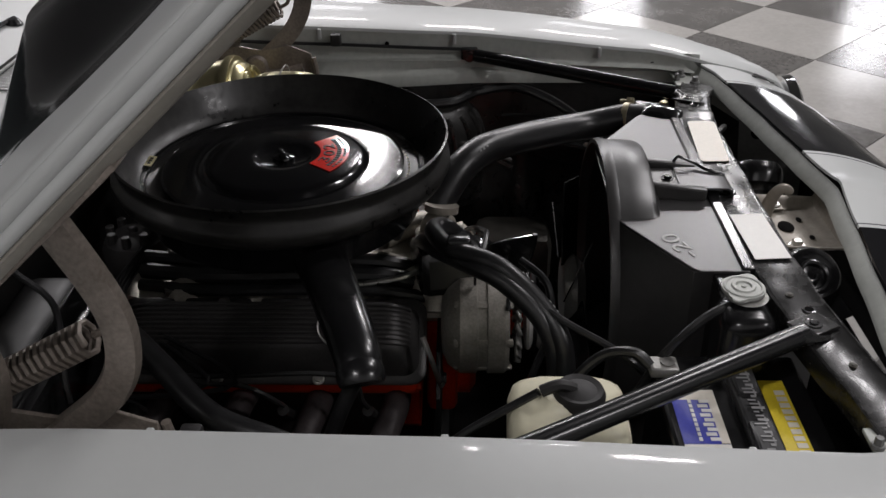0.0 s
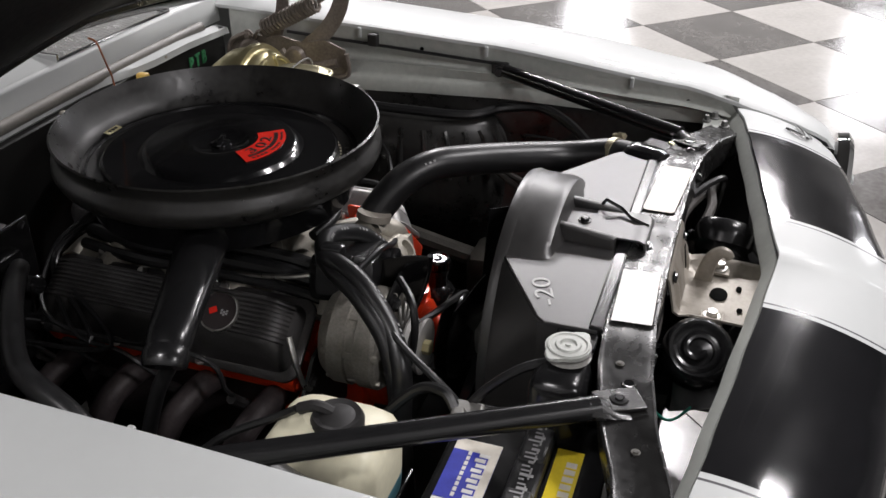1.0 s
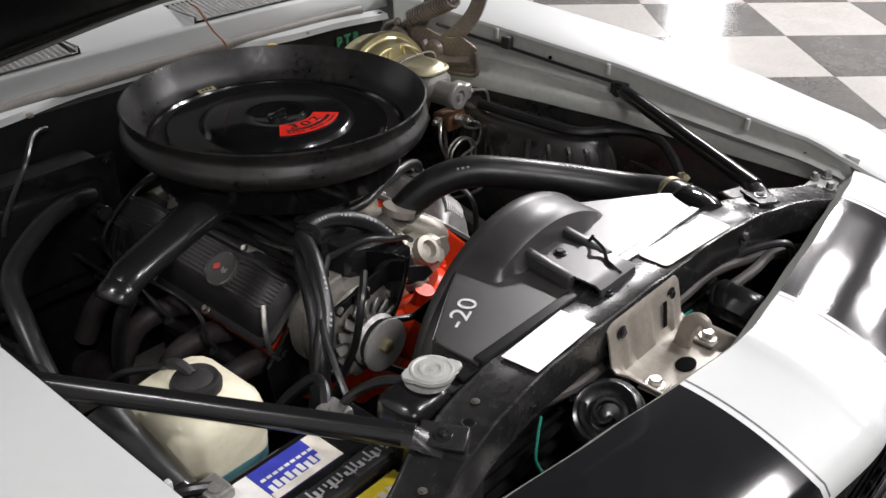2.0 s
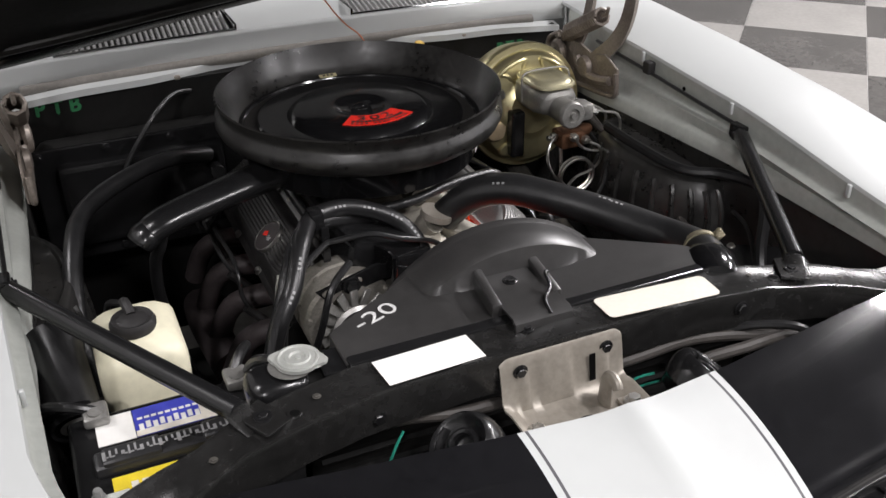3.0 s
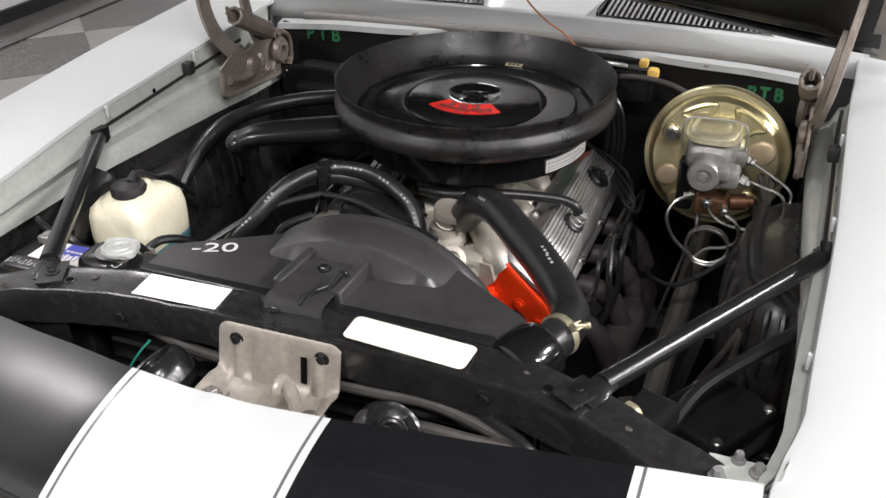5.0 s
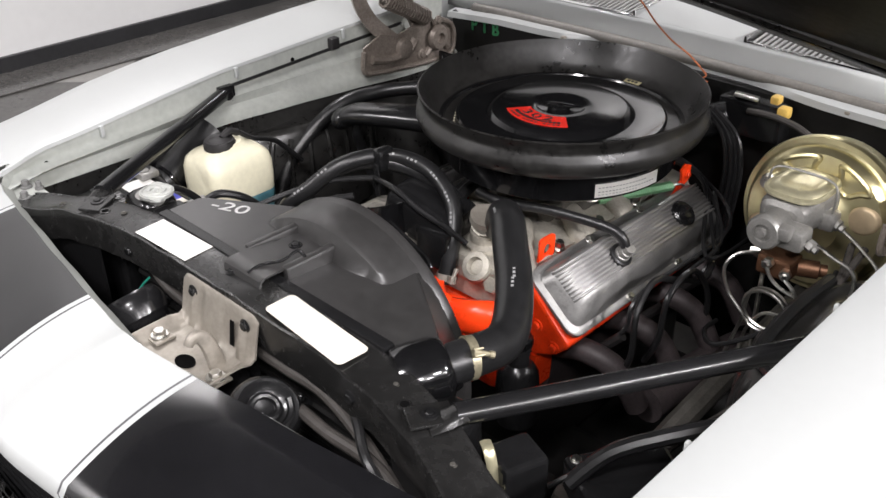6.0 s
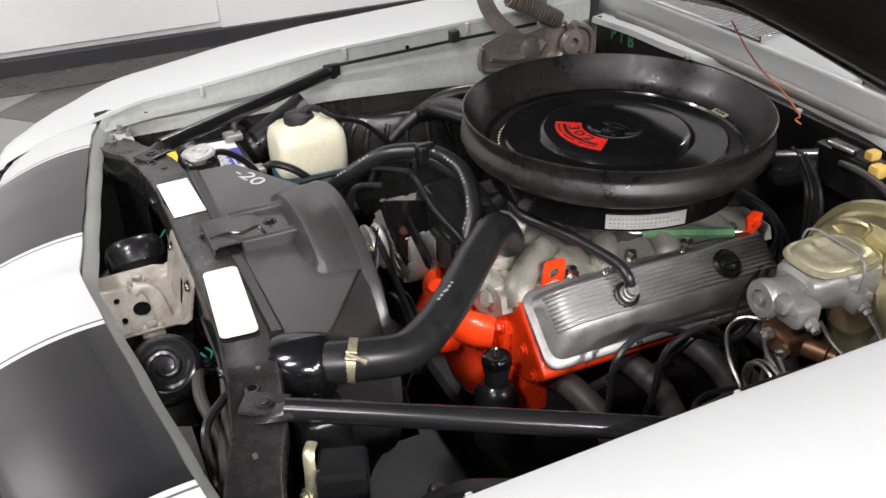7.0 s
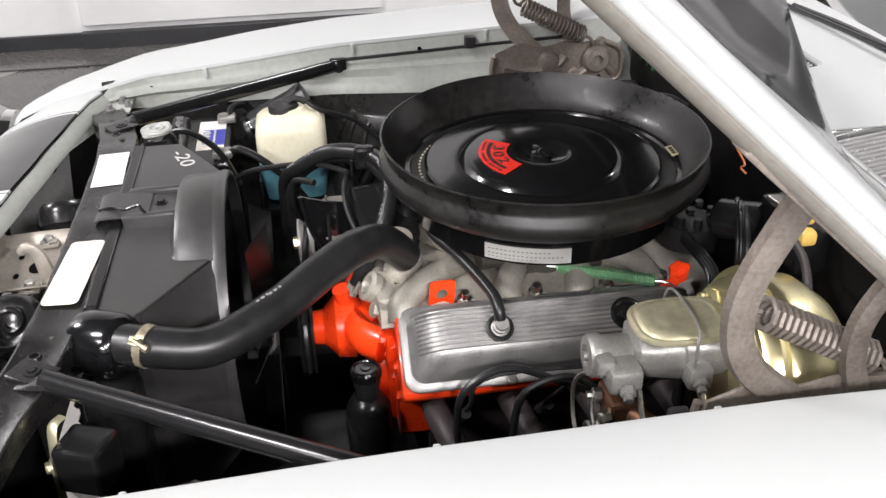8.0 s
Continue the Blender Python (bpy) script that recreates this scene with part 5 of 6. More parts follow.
# oil filler with its black cap
b = B()
lathe(b, [(0.034, -0.16), (0.036, -0.10), (0.034, -0.066), (0.026, -0.052), (0.0185, -0.046), (0.0185, -0.024), (0.021, -0.022), (0.021, -0.014), (0.017, -0.012)], axis((0.167, -0.348, 0.655), (0, 0, 1)), 28)
filler = solo("steering_pump_reservoir", b, SATIN, "black reservoir with a ribbed cap beside the water pump", "reservoir", at=(0.167, -0.348, 0.495))
b = B()
lathe(b, [(0.017, -0.012), (0.0216, -0.011), (0.0222, 0.003), (0.0202, 0.0060), (0.0175, 0.0065), (0.016, 0.0042), (0.008, 0.0042), (0.007, 0.0062), (0, 0.0066)], axis((0.167, -0.348, 0.655), (0, 0, 1)), 28)
cap = part("cap", b, GLOSS, filler, "gloss black ribbed cap")
for k in range(20):
    part("knurl", box(B(), (0.167 + 0.0218 * math.cos(k * 0.314), -0.348 + 0.0218 * math.sin(k * 0.314), 0.651), (0.0034, 0.0030, 0.012), 0.0008, pose(0, 0, 0, 0, 0, 18 * k)), GLOSS, cap)

# fan, pulleys and belt
fan = thing("cooling_fan", "dark steel cooling fan inside the shroud", "fan", (0.01, -0.47, 0.46))
FC = Vector((0.01, -0.480, 0.660))
b = B()
lathe(b, [(0.055, 0), (0.06, 0.02), (0.045, 0.035), (0, 0.035)], axis(FC, (0, -1, 0)), 24)
part("hub", b, CASTIRON, fan)
for k in range(6):
    a = radians(60 * k + 14)
    rows = []
    for i in range(7):
        r = 0.05 + 0.135 * i / 6
        rows.append([FC + Vector((r * math.cos(a) - w * math.sin(a), -0.012 + 0.5 * w, r * math.sin(a) + w * math.cos(a))) for w in (-0.03, -0.01, 0.01, 0.03)])
    part("blade", sheet(B(), rows, 0.002), SATIN, fan)
b = B()
lathe(b, [(0.07, -0.004), (0.072, 0.0), (0.058, 0.008), (0.072, 0.016), (0.07, 0.02), (0.03, 0.022), (0, 0.022)], axis((0.005, -0.425, 0.625), (0, -1, 0)), 32)
part("pump_pulley", b, SATIN, fan)
AP = Vector((-0.146, -0.424, 0.705))
b = B()
loop = []
for k in range(12):
    a = radians(60 + 170 * k / 11)
    loop.append(AP + Vector((0.031 * math.cos(a), 0.002, 0.031 * math.sin(a))))
for k in range(12):
    a = radians(230 + 190 * k / 11)
    loop.append(Vector((0.005, -0.434, 0.625)) + Vector((0.066 * math.cos(a), 0.0, 0.066 * math.sin(a))))
tube(b, loop, 0.0055, 6, 2, closed=True)
solo("fan_belt", b, RUBBER, "black rubber belt round the alternator and pump pulleys", "belt")

alt = thing("alternator", "cast aluminium alternator with a steel pulley", "alternator", (-0.15, -0.34, 0.62))
b = B()
m = axis(AP, (0, -1, 0))
lathe(b, [(0.039, -0.014), (0.041, -0.010), (0.032, -0.001), (0.041, 0.008), (0.041, 0.012), (0.034, 0.0125), (0.016, 0.010), (0, 0.010)], m, 36)
part("pulley", b, mat("worn_steel_pulley", (0.50, 0.49, 0.47), 0.38, 0.35, 0.15, 60), alt, "bright steel pulley")
b = B()
lathe(b, [(0.011, 0.008), (0.011, 0.020), (0.008, 0.022), (0, 0.022)], m, 6)
part("pulley_nut", b, CAD, alt, "gold plated nut")
m = axis(AP + Vector((0, 0.022, 0)), (0, 1, 0))
disc = part("cooling_disc", lathe(B(), [(0.034, 0.0), (0.034, 0.006)], m, 24), CASTIRON, alt, "slotted cooling disc")
for k in range(16):
    b = B()
    box(b, m @ (pose(0, 0, 0, 0, 0, 22.5 * k) @ Vector((0.043, 0, 0.004))), (0.032, 0.014, 0.004), 0, m.to_3x3().to_4x4() @ pose(0, 0, 0, 0, 0, 22.5 * k) @ pose(0, 0, 0, 28, 0, 0))
    part("fin", b, CASTIRON, disc)
b = B()
lathe(b, [(0.045, 0.016), (0.070, 0.018), (0.075, 0.024), (0.075, 0.048), (0.071, 0.050), (0.071, 0.062), (0.075, 0.064), (0.075, 0.088), (0.062, 0.106), (0.045, 0.114), (0.02, 0.116), (0, 0.116)], m, 40)
ALTC = mat("dull_alternator_casting", (0.27, 0.255, 0.225), 0.5, 0.4, 0.25, 30, bump=0.6, bscale=240)
case = part("housing", b, ALTC, alt, "ribbed cast housing")
for k in range(8):
    b = B()
    box(b, m @ (pose(0, 0, 0, 0, 0, 45 * k + 10) @ Vector((0.069, 0, 0.055))), (0.008, 0.012, 0.085), 0.003, m.to_3x3().to_4x4() @ pose(0, 0, 0, 0, 0, 45 * k + 10))
    part("rib", b, ALTC, case)
b = B()
prism(b, [(-0.20, 0.765), (-0.10, 0.792), (0.0, 0.752), (0.012, 0.735), (-0.01, 0.728), (-0.09, 0.766), (-0.18, 0.742)], 0.006, Matrix(((1, 0, 0, 0), (0, 0, 1, -0.385), (0, 1, 0, 0), (0, 0, 0, 1))), 0.001)
bolt(b, (-0.145, -0.386, 0.767), (0, -1, 0), 0.010, 0.010)
part("adjuster", b, SATIN, alt, "black slotted adjuster arm")
b = B()
box(b, (-0.080, -0.295, 0.768), (0.13, 0.10, 0.07), 0.014, pose(0, 0, 0, 0, 16, 10))
box(b, (-0.03, -0.335, 0.735), (0.07, 0.02, 0.07), 0.006)
part("mount", b, SATIN, alt, "black mounting bracket")
b = B()
prism(b, [(-0.235, 0.56), (-0.10, 0.54), (-0.075, 0.66), (-0.12, 0.70), (-0.20, 0.688), (-0.245, 0.64)], 0.006, Matrix(((1, 0, 0, 0), (0, 0, 1, -0.286), (0, 1, 0, 0), (0, 0, 0, 1))), 0.001)
bolt(b, (-0.215, -0.287, 0.655), (0, -1, 0), 0.008, 0.007)
part("rear_bracket", b, FLATBLK, alt, "black steel bracket behind the alternator")
b = B()
tube(b, [(-0.225, -0.262, 0.735), (-0.236, -0.275, 0.70), (-0.236, -0.285, 0.665), (-0.225, -0.29, 0.65)], 0.0045, 7, 4, flat=0.5)
part("stay", b, STEEL, alt, "bent bright steel stay")
b = B()
rows = []
for f in range(9):
    t = f / 8
    y0, z0 = lerp(-0.424, -0.384, t ** 1.5), lerp(0.822, 0.690, t)
    rows.append([(-0.088 + 0.012 * (1 - (2 * g - 1) ** 2) - 0.02 * g, lerp(y0, -0.300 + 0.01 * t, g), lerp(z0, lerp(0.792, 0.735, t), g)) for g in (0, 0.1, 0.3, 0.5, 0.7, 0.85, 1.0)])
sheet(b, rows, 0.004)
tube(b, [r[0] for r in rows], 0.0045, 8, 2)
part("side_cover", b, GLOSS, alt, "smooth black cover beside the alternator", 60)

# ---- hoses ----
def hose(name, pts, r, label, category="hose", material=None, n=14, sub=7, group=""):
    b = B()
    tube(b, pts, r, n, sub)
    return solo(name, b, material or RUBBER, label, category, group, at=pts[0])


def hose_print(parent, pts, r, marks, label="pale printed marks"):
    """Short plain bars of print along a hose."""
    q = spline(pts, 10)
    b = B()
    for f, side in marks:
        i = min(len(q) - 2, max(1, int(f * (len(q) - 1))))
        d = (q[i + 1] - q[i - 1]).normalized()
        sx = d.cross(Vector(side)).normalized()
        up = sx.cross(d).normalized()
        m = Matrix((d, sx, up)).transposed().to_4x4()
        for j, w in enumerate((0.004, 0.0045, 0.003)):
            box(b, q[i] + d * (0.008 * (j - 1)) + up * (r - 0.0002), (w, 0.0038, 0.0012), 0, m)
    part("print_bar", b, GREYINK, parent, label, kind="stuff")


up = [(0.298, -0.655, 0.840), (0.310, -0.612, 0.838), (0.304, -0.5408, 0.8255), (0.2508, -0.463, 0.8345), (0.180, -0.390, 0.848), (0.136, -0.345, 0.850), (0.094, -0.306, 0.830), (0.058, -0.272, 0.782)]
h = hose("radiator_hose", up, 0.0260, "thick black rubber upper radiator hose", n=20)
hose_print(h, up, 0.0260, ((0.42, (0.3, -0.5, 0.7)), (0.45, (0.35, -0.45, 0.7)), (0.74, (0.1, -0.8, 0.6))))


def clamp(p, d, r, name="hose_clamp", material=None, lean=(0.75, 0.0, 0.66)):
    b = B()
    m = axis(p, d)
    lathe(b, [(r, -0.0055), (r + 0.0012, -0.0055), (r + 0.0012, 0.0055), (r, 0.0055)], m, 28)
    d_ = Vector(d).normalized()
    e_ = Vector(lean)
    e_ = (e_ - d_ * e_.dot(d_)).normalized()
    q_ = Matrix((d_, e_, d_.cross(e_))).transposed().to_4x4()
    for k in (-1, 1):
        box(b, Vector(p) + e_ * (r + 0.006) + d_.cross(e_) * (0.004 * k), (0.013, 0.012, 0.0022), 0.0006, q_)
    lathe(b, [(0.0052, -0.006), (0.0052, -0.002), (0.0034, -0.002), (0.0034, 0.014), (0.0046, 0.014), (0.0046, 0.020), (0, 0.020)], axis(Vector(p) + e_ * (r + 0.0075), d_ + d_.cross(e_) * 0.3), 10)
    return solo(name, b, material or ZINC, "plated steel clamp round a rubber hose", "hose clamp", "hose clamps", at=p)


clamp((0.310, -0.616, 0.839), (0.42, 0.9, -0.1), 0.0262, material=mat("yellow_zinc_clamp", (0.40, 0.36, 0.25), 0.4, 0.7, 0.2, 40))
clamp((0.040, -0.284, 0.797), (0.25, -0.1, 0.96), 0.0262)

arch = [(0.0076, -0.3520, 0.690), (-0.001, -0.3200, 0.758), (-0.031, -0.290, 0.803), (-0.100, -0.275, 0.835), (-0.1700, -0.300, 0.8470), (-0.2110, -0.3664, 0.842), (-0.2440, -0.4211, 0.803), (-0.2788, -0.4514, 0.760), (-0.2950, -0.4557, 0.68), (-0.300, -0.462, 0.58)]
h = hose("heater_hose", arch, 0.0135, "black heater hose arching over the alternator")
hose_print(h, arch, 0.0135, [(f, (0.1, -0.8, 0.6)) for f in (0.10, 0.17, 0.24, 0.31, 0.38, 0.45, 0.62, 0.70)])
clamp((0.0065, -0.3475, 0.700), (-0.1, 0.4, 1), 0.0142)
arch2 = [(-0.0248, -0.2511, 0.7521), (-0.0756, -0.2598, 0.8018), (-0.1381, -0.2814, 0.826), (-0.1900, -0.3197, 0.836), (-0.2250, -0.3701, 0.828), (-0.2560, -0.4200, 0.790), (-0.2760, -0.4420, 0.740), (-0.275, -0.4450, 0.66), (-0.268, -0.44, 0.58)]
h = hose("heater_hose", arch2, 0.0135, "second black heater hose beside the alternator")
hose_print(h, arch2, 0.0135, [(f, (-0.3, -0.8, 0.5)) for f in (0.45, 0.55, 0.64)])
b = B()
box(b, (-0.172, -0.312, 0.845), (0.022, 0.034, 0.040), 0.006)
box(b, (-0.165, -0.335, 0.815), (0.012, 0.004, 0.06), 0.001)
solo("hose_clip", b, SATIN, "black steel clip holding two heater hoses", "hose clip")
pcv = [(0.224, -0.157, 0.762), (0.215, -0.159, 0.778), (0.185, -0.165, 0.788), (0.10, -0.195, 0.797), (0.02, -0.225, 0.797), (-0.04, -0.215, 0.79)]
hose("breather_hose", pcv, 0.0085, "thin black breather hose to the valve cover")
big = [(-0.525, -0.30, 0.62), (-0.5327, -0.2415, 0.7106), (-0.514, -0.1325, 0.790), (-0.4794, -0.0368, 0.8071), (-0.3972, 0.0429, 0.8144), (-0.3179, 0.108, 0.8034), (-0.2421, 0.1716, 0.7712)]
hose("vacuum_hose", big, 0.0150, "black corrugated loom curving behind the air cleaner", "hose")
big2 = [(-0.385, -0.11, 0.58), (-0.40, -0.14, 0.67), (-0.400, -0.168, 0.75), (-0.390, -0.186, 0.79), (-0.382, -0.188, 0.815)]
hose("vacuum_hose", big2, 0.010, "black hose beside the washer bottle", "hose")
hose("wire_loom", [(-0.165, -0.342, 0.822), (-0.10, -0.352, 0.826), (-0.05, -0.35, 0.806), (0.0, -0.335, 0.783), (0.03, -0.32, 0.76)], 0.0045, "thin black wiring loom over the alternator", "wiring", n=8)
hose("wire_loom", [(-0.165, -0.342, 0.822), (-0.22, -0.39, 0.815), (-0.27, -0.45, 0.795), (-0.31, -0.53, 0.765), (-0.33, -0.60, 0.70)], 0.005, "thin black wiring loom over the alternator", "wiring", n=8)
hose("wire_loom", [(-0.15, -0.40, 0.815), (-0.19, -0.435, 0.80), (-0.21, -0.44, 0.74), (-0.225, -0.415, 0.66), (-0.23, -0.40, 0.58)], 0.0055, "glossy black cable down past the alternator", "wiring", n=8)
hose("radiator_overflow", [(-0.318, -0.652, 0.855), (-0.335, -0.615, 0.845), (-0.345, -0.57, 0.80), (-0.34, -0.54, 0.73)], 0.006, "thin black overflow hose from the radiator neck", "hose", n=8)
hose("heater_cable", [(-0.40, 0.165, 0.76), (-0.385, 0.1715, 0.790), (-0.330, 0.190, 0.855), (-0.278, 0.255, 0.870), (-0.24, 0.285, 0.862)], 0.0045, "black cable from the firewall", "wiring", RUBBER, n=7)
hose("hood_cable", [(-0.004, 0.165, 1.052), (0.012, 0.165, 1.04), (0.034, 0.175, 1.01), (0.06, 0.19, 0.98), (0.088, 0.208, 0.955), (0.108, 0.222, 0.930), (0.118, 0.226, 0.918), (0.112, 0.224, 0.910), (0.122, 0.228, 0.905)], 0.0016, "thin orange wire hanging from the hood", "wiring", ORANGEW, n=6)
for pts in ([(0.27, -0.215, 0.56), (0.300, -0.232, 0.627), (0.296, -0.222, 0.70), (0.285, -0.16, 0.725), (0.285, -0.08, 0.69), (0.29, 0.0, 0.66), (0.25, 0.10, 0.69), (0.19, 0.18, 0.72)], [(0.27, -0.14, 0.55), (0.298, -0.152, 0.613), (0.300, -0.138, 0.690), (0.298, -0.071, 0.708), (0.300, -0.02, 0.66), (0.30, 0.0, 0.60), (0.28, 0.01, 0.54)]):
    hose("ignition_cable", pts, 0.0055, "thick black ignition cable looping over the exhaust", "wiring", n=8, group="ignition loops")
for k, (x, z, r) in enumerate(((-0.085, 0.772, 0.011), (-0.105, 0.760, 0.013), (-0.128, 0.748, 0.009))):
    hose("engine_loom", [(x + 0.02, -0.27 - 0.01 * k, z - 0.03), (x, -0.20, z), (x - 0.006, -0.08, z + 0.006), (x, 0.05, z), (x + 0.03, 0.17, z - 0.01)], r, "taped black wiring loom along the intake manifold", "wiring", n=10, group="engine looms")
hose("fuel_line", [(-0.06, -0.285, 0.775), (-0.115, -0.24, 0.768), (-0.132, -0.15, 0.760), (-0.130, -0.066, 0.757)], 0.0042, "bent steel fuel line beside the carburettor", "fuel line", STEEL, n=8)
hose("wire_loom", [(0.515, -0.06, 0.78), (0.512, -0.17, 0.782), (0.525, -0.29, 0.782), (0.575, -0.345, 0.785), (0.592, -0.42, 0.79), (0.545, -0.49, 0.785), (0.485, -0.555, 0.76), (0.455, -0.60, 0.72)], 0.010, "taped black wiring loom round the wheel house", "wiring", n=9)


# ---- brake booster and master cylinder ----
booster = thing("brake_booster", "gold cadmium-plated brake booster on the firewall", "brake booster", (0.4145, 0.2, 0.66))
BC = Vector((0.4145, 0.112, 0.783))
BD = Vector((0, -0.985, 0.10)).normalized()
bm_ = axis(BC, BD)
b = B()
lathe(b, [(0.0, -0.10), (0.06, -0.098), (0.10, -0.085), (0.122, -0.05), (0.126, -0.012), (0.1315, -0.010), (0.1325, 0.0), (0.1300, 0.006), (0.122, 0.007), (0.1185, 0.010), (0.117, 0.020), (0.110, 0.029), (0.098, 0.0315), (0.070, 0.0325), (0.062, 0.036), (0.050, 0.044), (0, 0.045)], bm_, 72)
shell = part("shell", b, CAD, booster, "gold cadmium-plated pressed shell", 30)
PADS = ((205, 0.088, 0.021, 0.019), (18, 0.083, 0.023, 0.021), (232, 0.100, 0.014, 0.010), (-40, 0.098, 0.020, 0.010), (150, 0.100, 0.008, 0.014))
for a0, r0, sx, sy in PADS:
    b = B()
    m = bm_ @ pose(0, 0, 0, 0, 0, a0) @ Matrix.Translation((r0, 0, 0.0305))
    loft(b, [[m @ Vector((f * sx * math.cos(k * math.pi / 12), f * sy * math.sin(k * math.pi / 12), h)) for k in range(24)] for f, h in ((1.2, -0.002), (1.08, 0.002), (1.0, 0.0045), (0.85, 0.0058), (0.3, 0.0060))])
    part("pocket", b, CADTAN if r0 < 0.09 else CAD, shell, "raised stamped pad")
for a0, dr in ((112, 0.0), (58, 0.0)):
    b = B()
    m = bm_ @ pose(0, 0, 0, 0, 0, a0)
    tube(b, [m @ Vector((r * math.cos(radians(a)), r * math.sin(radians(a)), 0.0315)) for r, a in ((0.074, -9), (0.092, -13), (0.104, -17), (0.106, -8), (0.106, 8), (0.104, 17), (0.092, 13), (0.074, 9), (0.070, 0))], 0.0048, 8, 4, closed=True)
    part("pocket", b, CAD, shell, "wedge-shaped stamped rim")
b = B()
lathe(b, [(0.013, 0), (0.013, 0.012), (0.010, 0.014), (0.010, 0.022), (0, 0.022)], bm_ @ Matrix.Translation((-0.078, 0.045, 0.032)), 18)
part("check_valve", b, STEEL, booster, "plated check valve")
b = B()
box(b, (0.372, 0.062, 0.745), (0.03, 0.03, 0.10), 0.006)
part("bracket", b, SATIN, booster)

mc = thing("master_cylinder", "grey cast-iron brake master cylinder with a gold lid", "master cylinder", (0.414, 0.0, 0.80))


def tub(y, w, zb, zt, e=3.2):
    """A rounded cross section of the reservoir at y."""
    zc, h = (zb + zt) / 2, (zt - zb) / 2
    out = []
    for k in range(24):
        c, q = math.cos(2 * math.pi * k / 24), math.sin(2 * math.pi * k / 24)
        out.append((0.414 + w * math.copysign(abs(c) ** (2 / e), c), y, zc + h * math.copysign(abs(q) ** (2 / e), q)))
    return out


b = B()
lathe(b, [(0.034, -0.17), (0.034, -0.158), (0.024, -0.150), (0.024, -0.020), (0.027, -0.014), (0.027, -0.004), (0.024, 0.0), (0.014, 0.001), (0.013, -0.003), (0.007, -0.003), (0.006, 0.004), (0, 0.004)], axis((0.413, -0.092, 0.832), (0, -1, 0.04)), 32)
loft(b, [tub(y, w, zb, zt) for y, w, zb, zt in ((-0.040, 0.026, 0.832, 0.854), (-0.036, 0.035, 0.822, 0.862), (-0.026, 0.040, 0.812, 0.866), (0.012, 0.043, 0.804, 0.867), (0.020, 0.041, 0.804, 0.867), (0.028, 0.044, 0.804, 0.867), (0.066, 0.044, 0.806, 0.867), (0.078, 0.038, 0.816, 0.864), (0.082, 0.028, 0.826, 0.856))])
box(b, (0.446, -0.058, 0.826), (0.046, 0.042, 0.034), 0.008)
box(b, (0.440, -0.078, 0.838), (0.026, 0.024, 0.022), 0.006)
box(b, (0.454, 0.03, 0.824), (0.042, 0.032, 0.032), 0.008)
for y in (-0.058, 0.03):
    lathe(b, [(0.0095, 0), (0.0095, 0.010), (0.006, 0.012), (0.006, 0.018)], axis((0.470, y, 0.822), (1, -0.2, -0.3)), 6)
part("body", b, CASTIRON, mc, "", 40)
b = B()
rings = []
for f, h in ((0.97, 0.8665), (1.0, 0.8685), (0.99, 0.8715), (0.93, 0.8735), (0.86, 0.8725), (0.82, 0.8745), (0.74, 0.8775), (0.55, 0.8785), (0.50, 0.8770), (0.2, 0.8770)):
    ring = []
    for k in range(28):
        c, q = math.cos(2 * math.pi * k / 28), math.sin(2 * math.pi * k / 28)
        ring.append((0.414 + f * 0.048 * math.copysign(abs(c) ** 0.65, c), 0.022 + f * 0.062 * math.copysign(abs(q) ** 0.65, q), h))
    rings.append(ring)
loft(b, rings)
part("lid", b, CADPALE, mc, "pale gold plated reservoir lid", 40)
for y in (0.022,):
    b = B()
    tube(b, [(0.362, y, 0.83), (0.360, y, 0.872), (0.372, y + 0.004, 0.887), (0.414, y + 0.006, 0.889), (0.456, y + 0.004, 0.887), (0.468, y, 0.872), (0.466, y, 0.83)], 0.0019, 7, 5)
    part("bail_wire", b, CASTIRON, mc, "wire bail over the lid")

valve = thing("brake_valve", "tarnished brass brake proportioning valve with steel lines", "brake valve", (0.44, -0.05, 0.75))
b = B()
box(b, (0.43, -0.050, 0.770), (0.055, 0.045, 0.034), 0.006)
lathe(b, [(0.014, 0), (0.014, 0.03), (0.010, 0.032), (0.010, 0.042), (0, 0.042)], axis((0.455, -0.04, 0.768), (1, 0.45, 0)), 16)
part("body", b, BRASS, valve)
b = B()
for p, d in (((0.425, -0.074, 0.780), (0, -1, 0.1)), ((0.452, -0.072, 0.770), (0.3, -1, 0)), ((0.40, -0.05, 0.775), (-1, 0, 0))):
    lathe(b, [(0.009, 0), (0.009, 0.010), (0.005, 0.011), (0.005, 0.018)], axis(p, d), 6)
part("line_nut", b, STEEL, valve, kind="stuff")


def line(pts, r=0.0030, label="bright steel brake line"):
    b = B()
    tube(b, pts, r, 7, 6)
    part("brake_line", b, STEEL, valve, label)


line([(0.474, -0.045, 0.820), (0.505, -0.052, 0.812), (0.540, -0.055, 0.80), (0.545, -0.06, 0.765), (0.515, -0.078, 0.745), (0.47, -0.088, 0.748), (0.44, -0.088, 0.760), (0.425, -0.085, 0.779)])
line([(0.474, 0.03, 0.820), (0.52, 0.02, 0.80), (0.555, 0.01, 0.775), (0.54, 0.0, 0.74), (0.50, -0.02, 0.755)])
loop = [(0.405, -0.052, 0.778), (0.375, -0.075, 0.775), (0.362, -0.088, 0.75), (0.375, -0.092, 0.715)]
for k in range(17):
    a = radians(200 + 44 * k)
    loop.append((0.435 + 0.036 * math.cos(a), -0.092 + 0.0012 * k, 0.700 + 0.034 * math.sin(a)))
loop += [(0.395, -0.07, 0.66), (0.375, -0.07, 0.58), (0.36, -0.06, 0.50)]
line(loop)
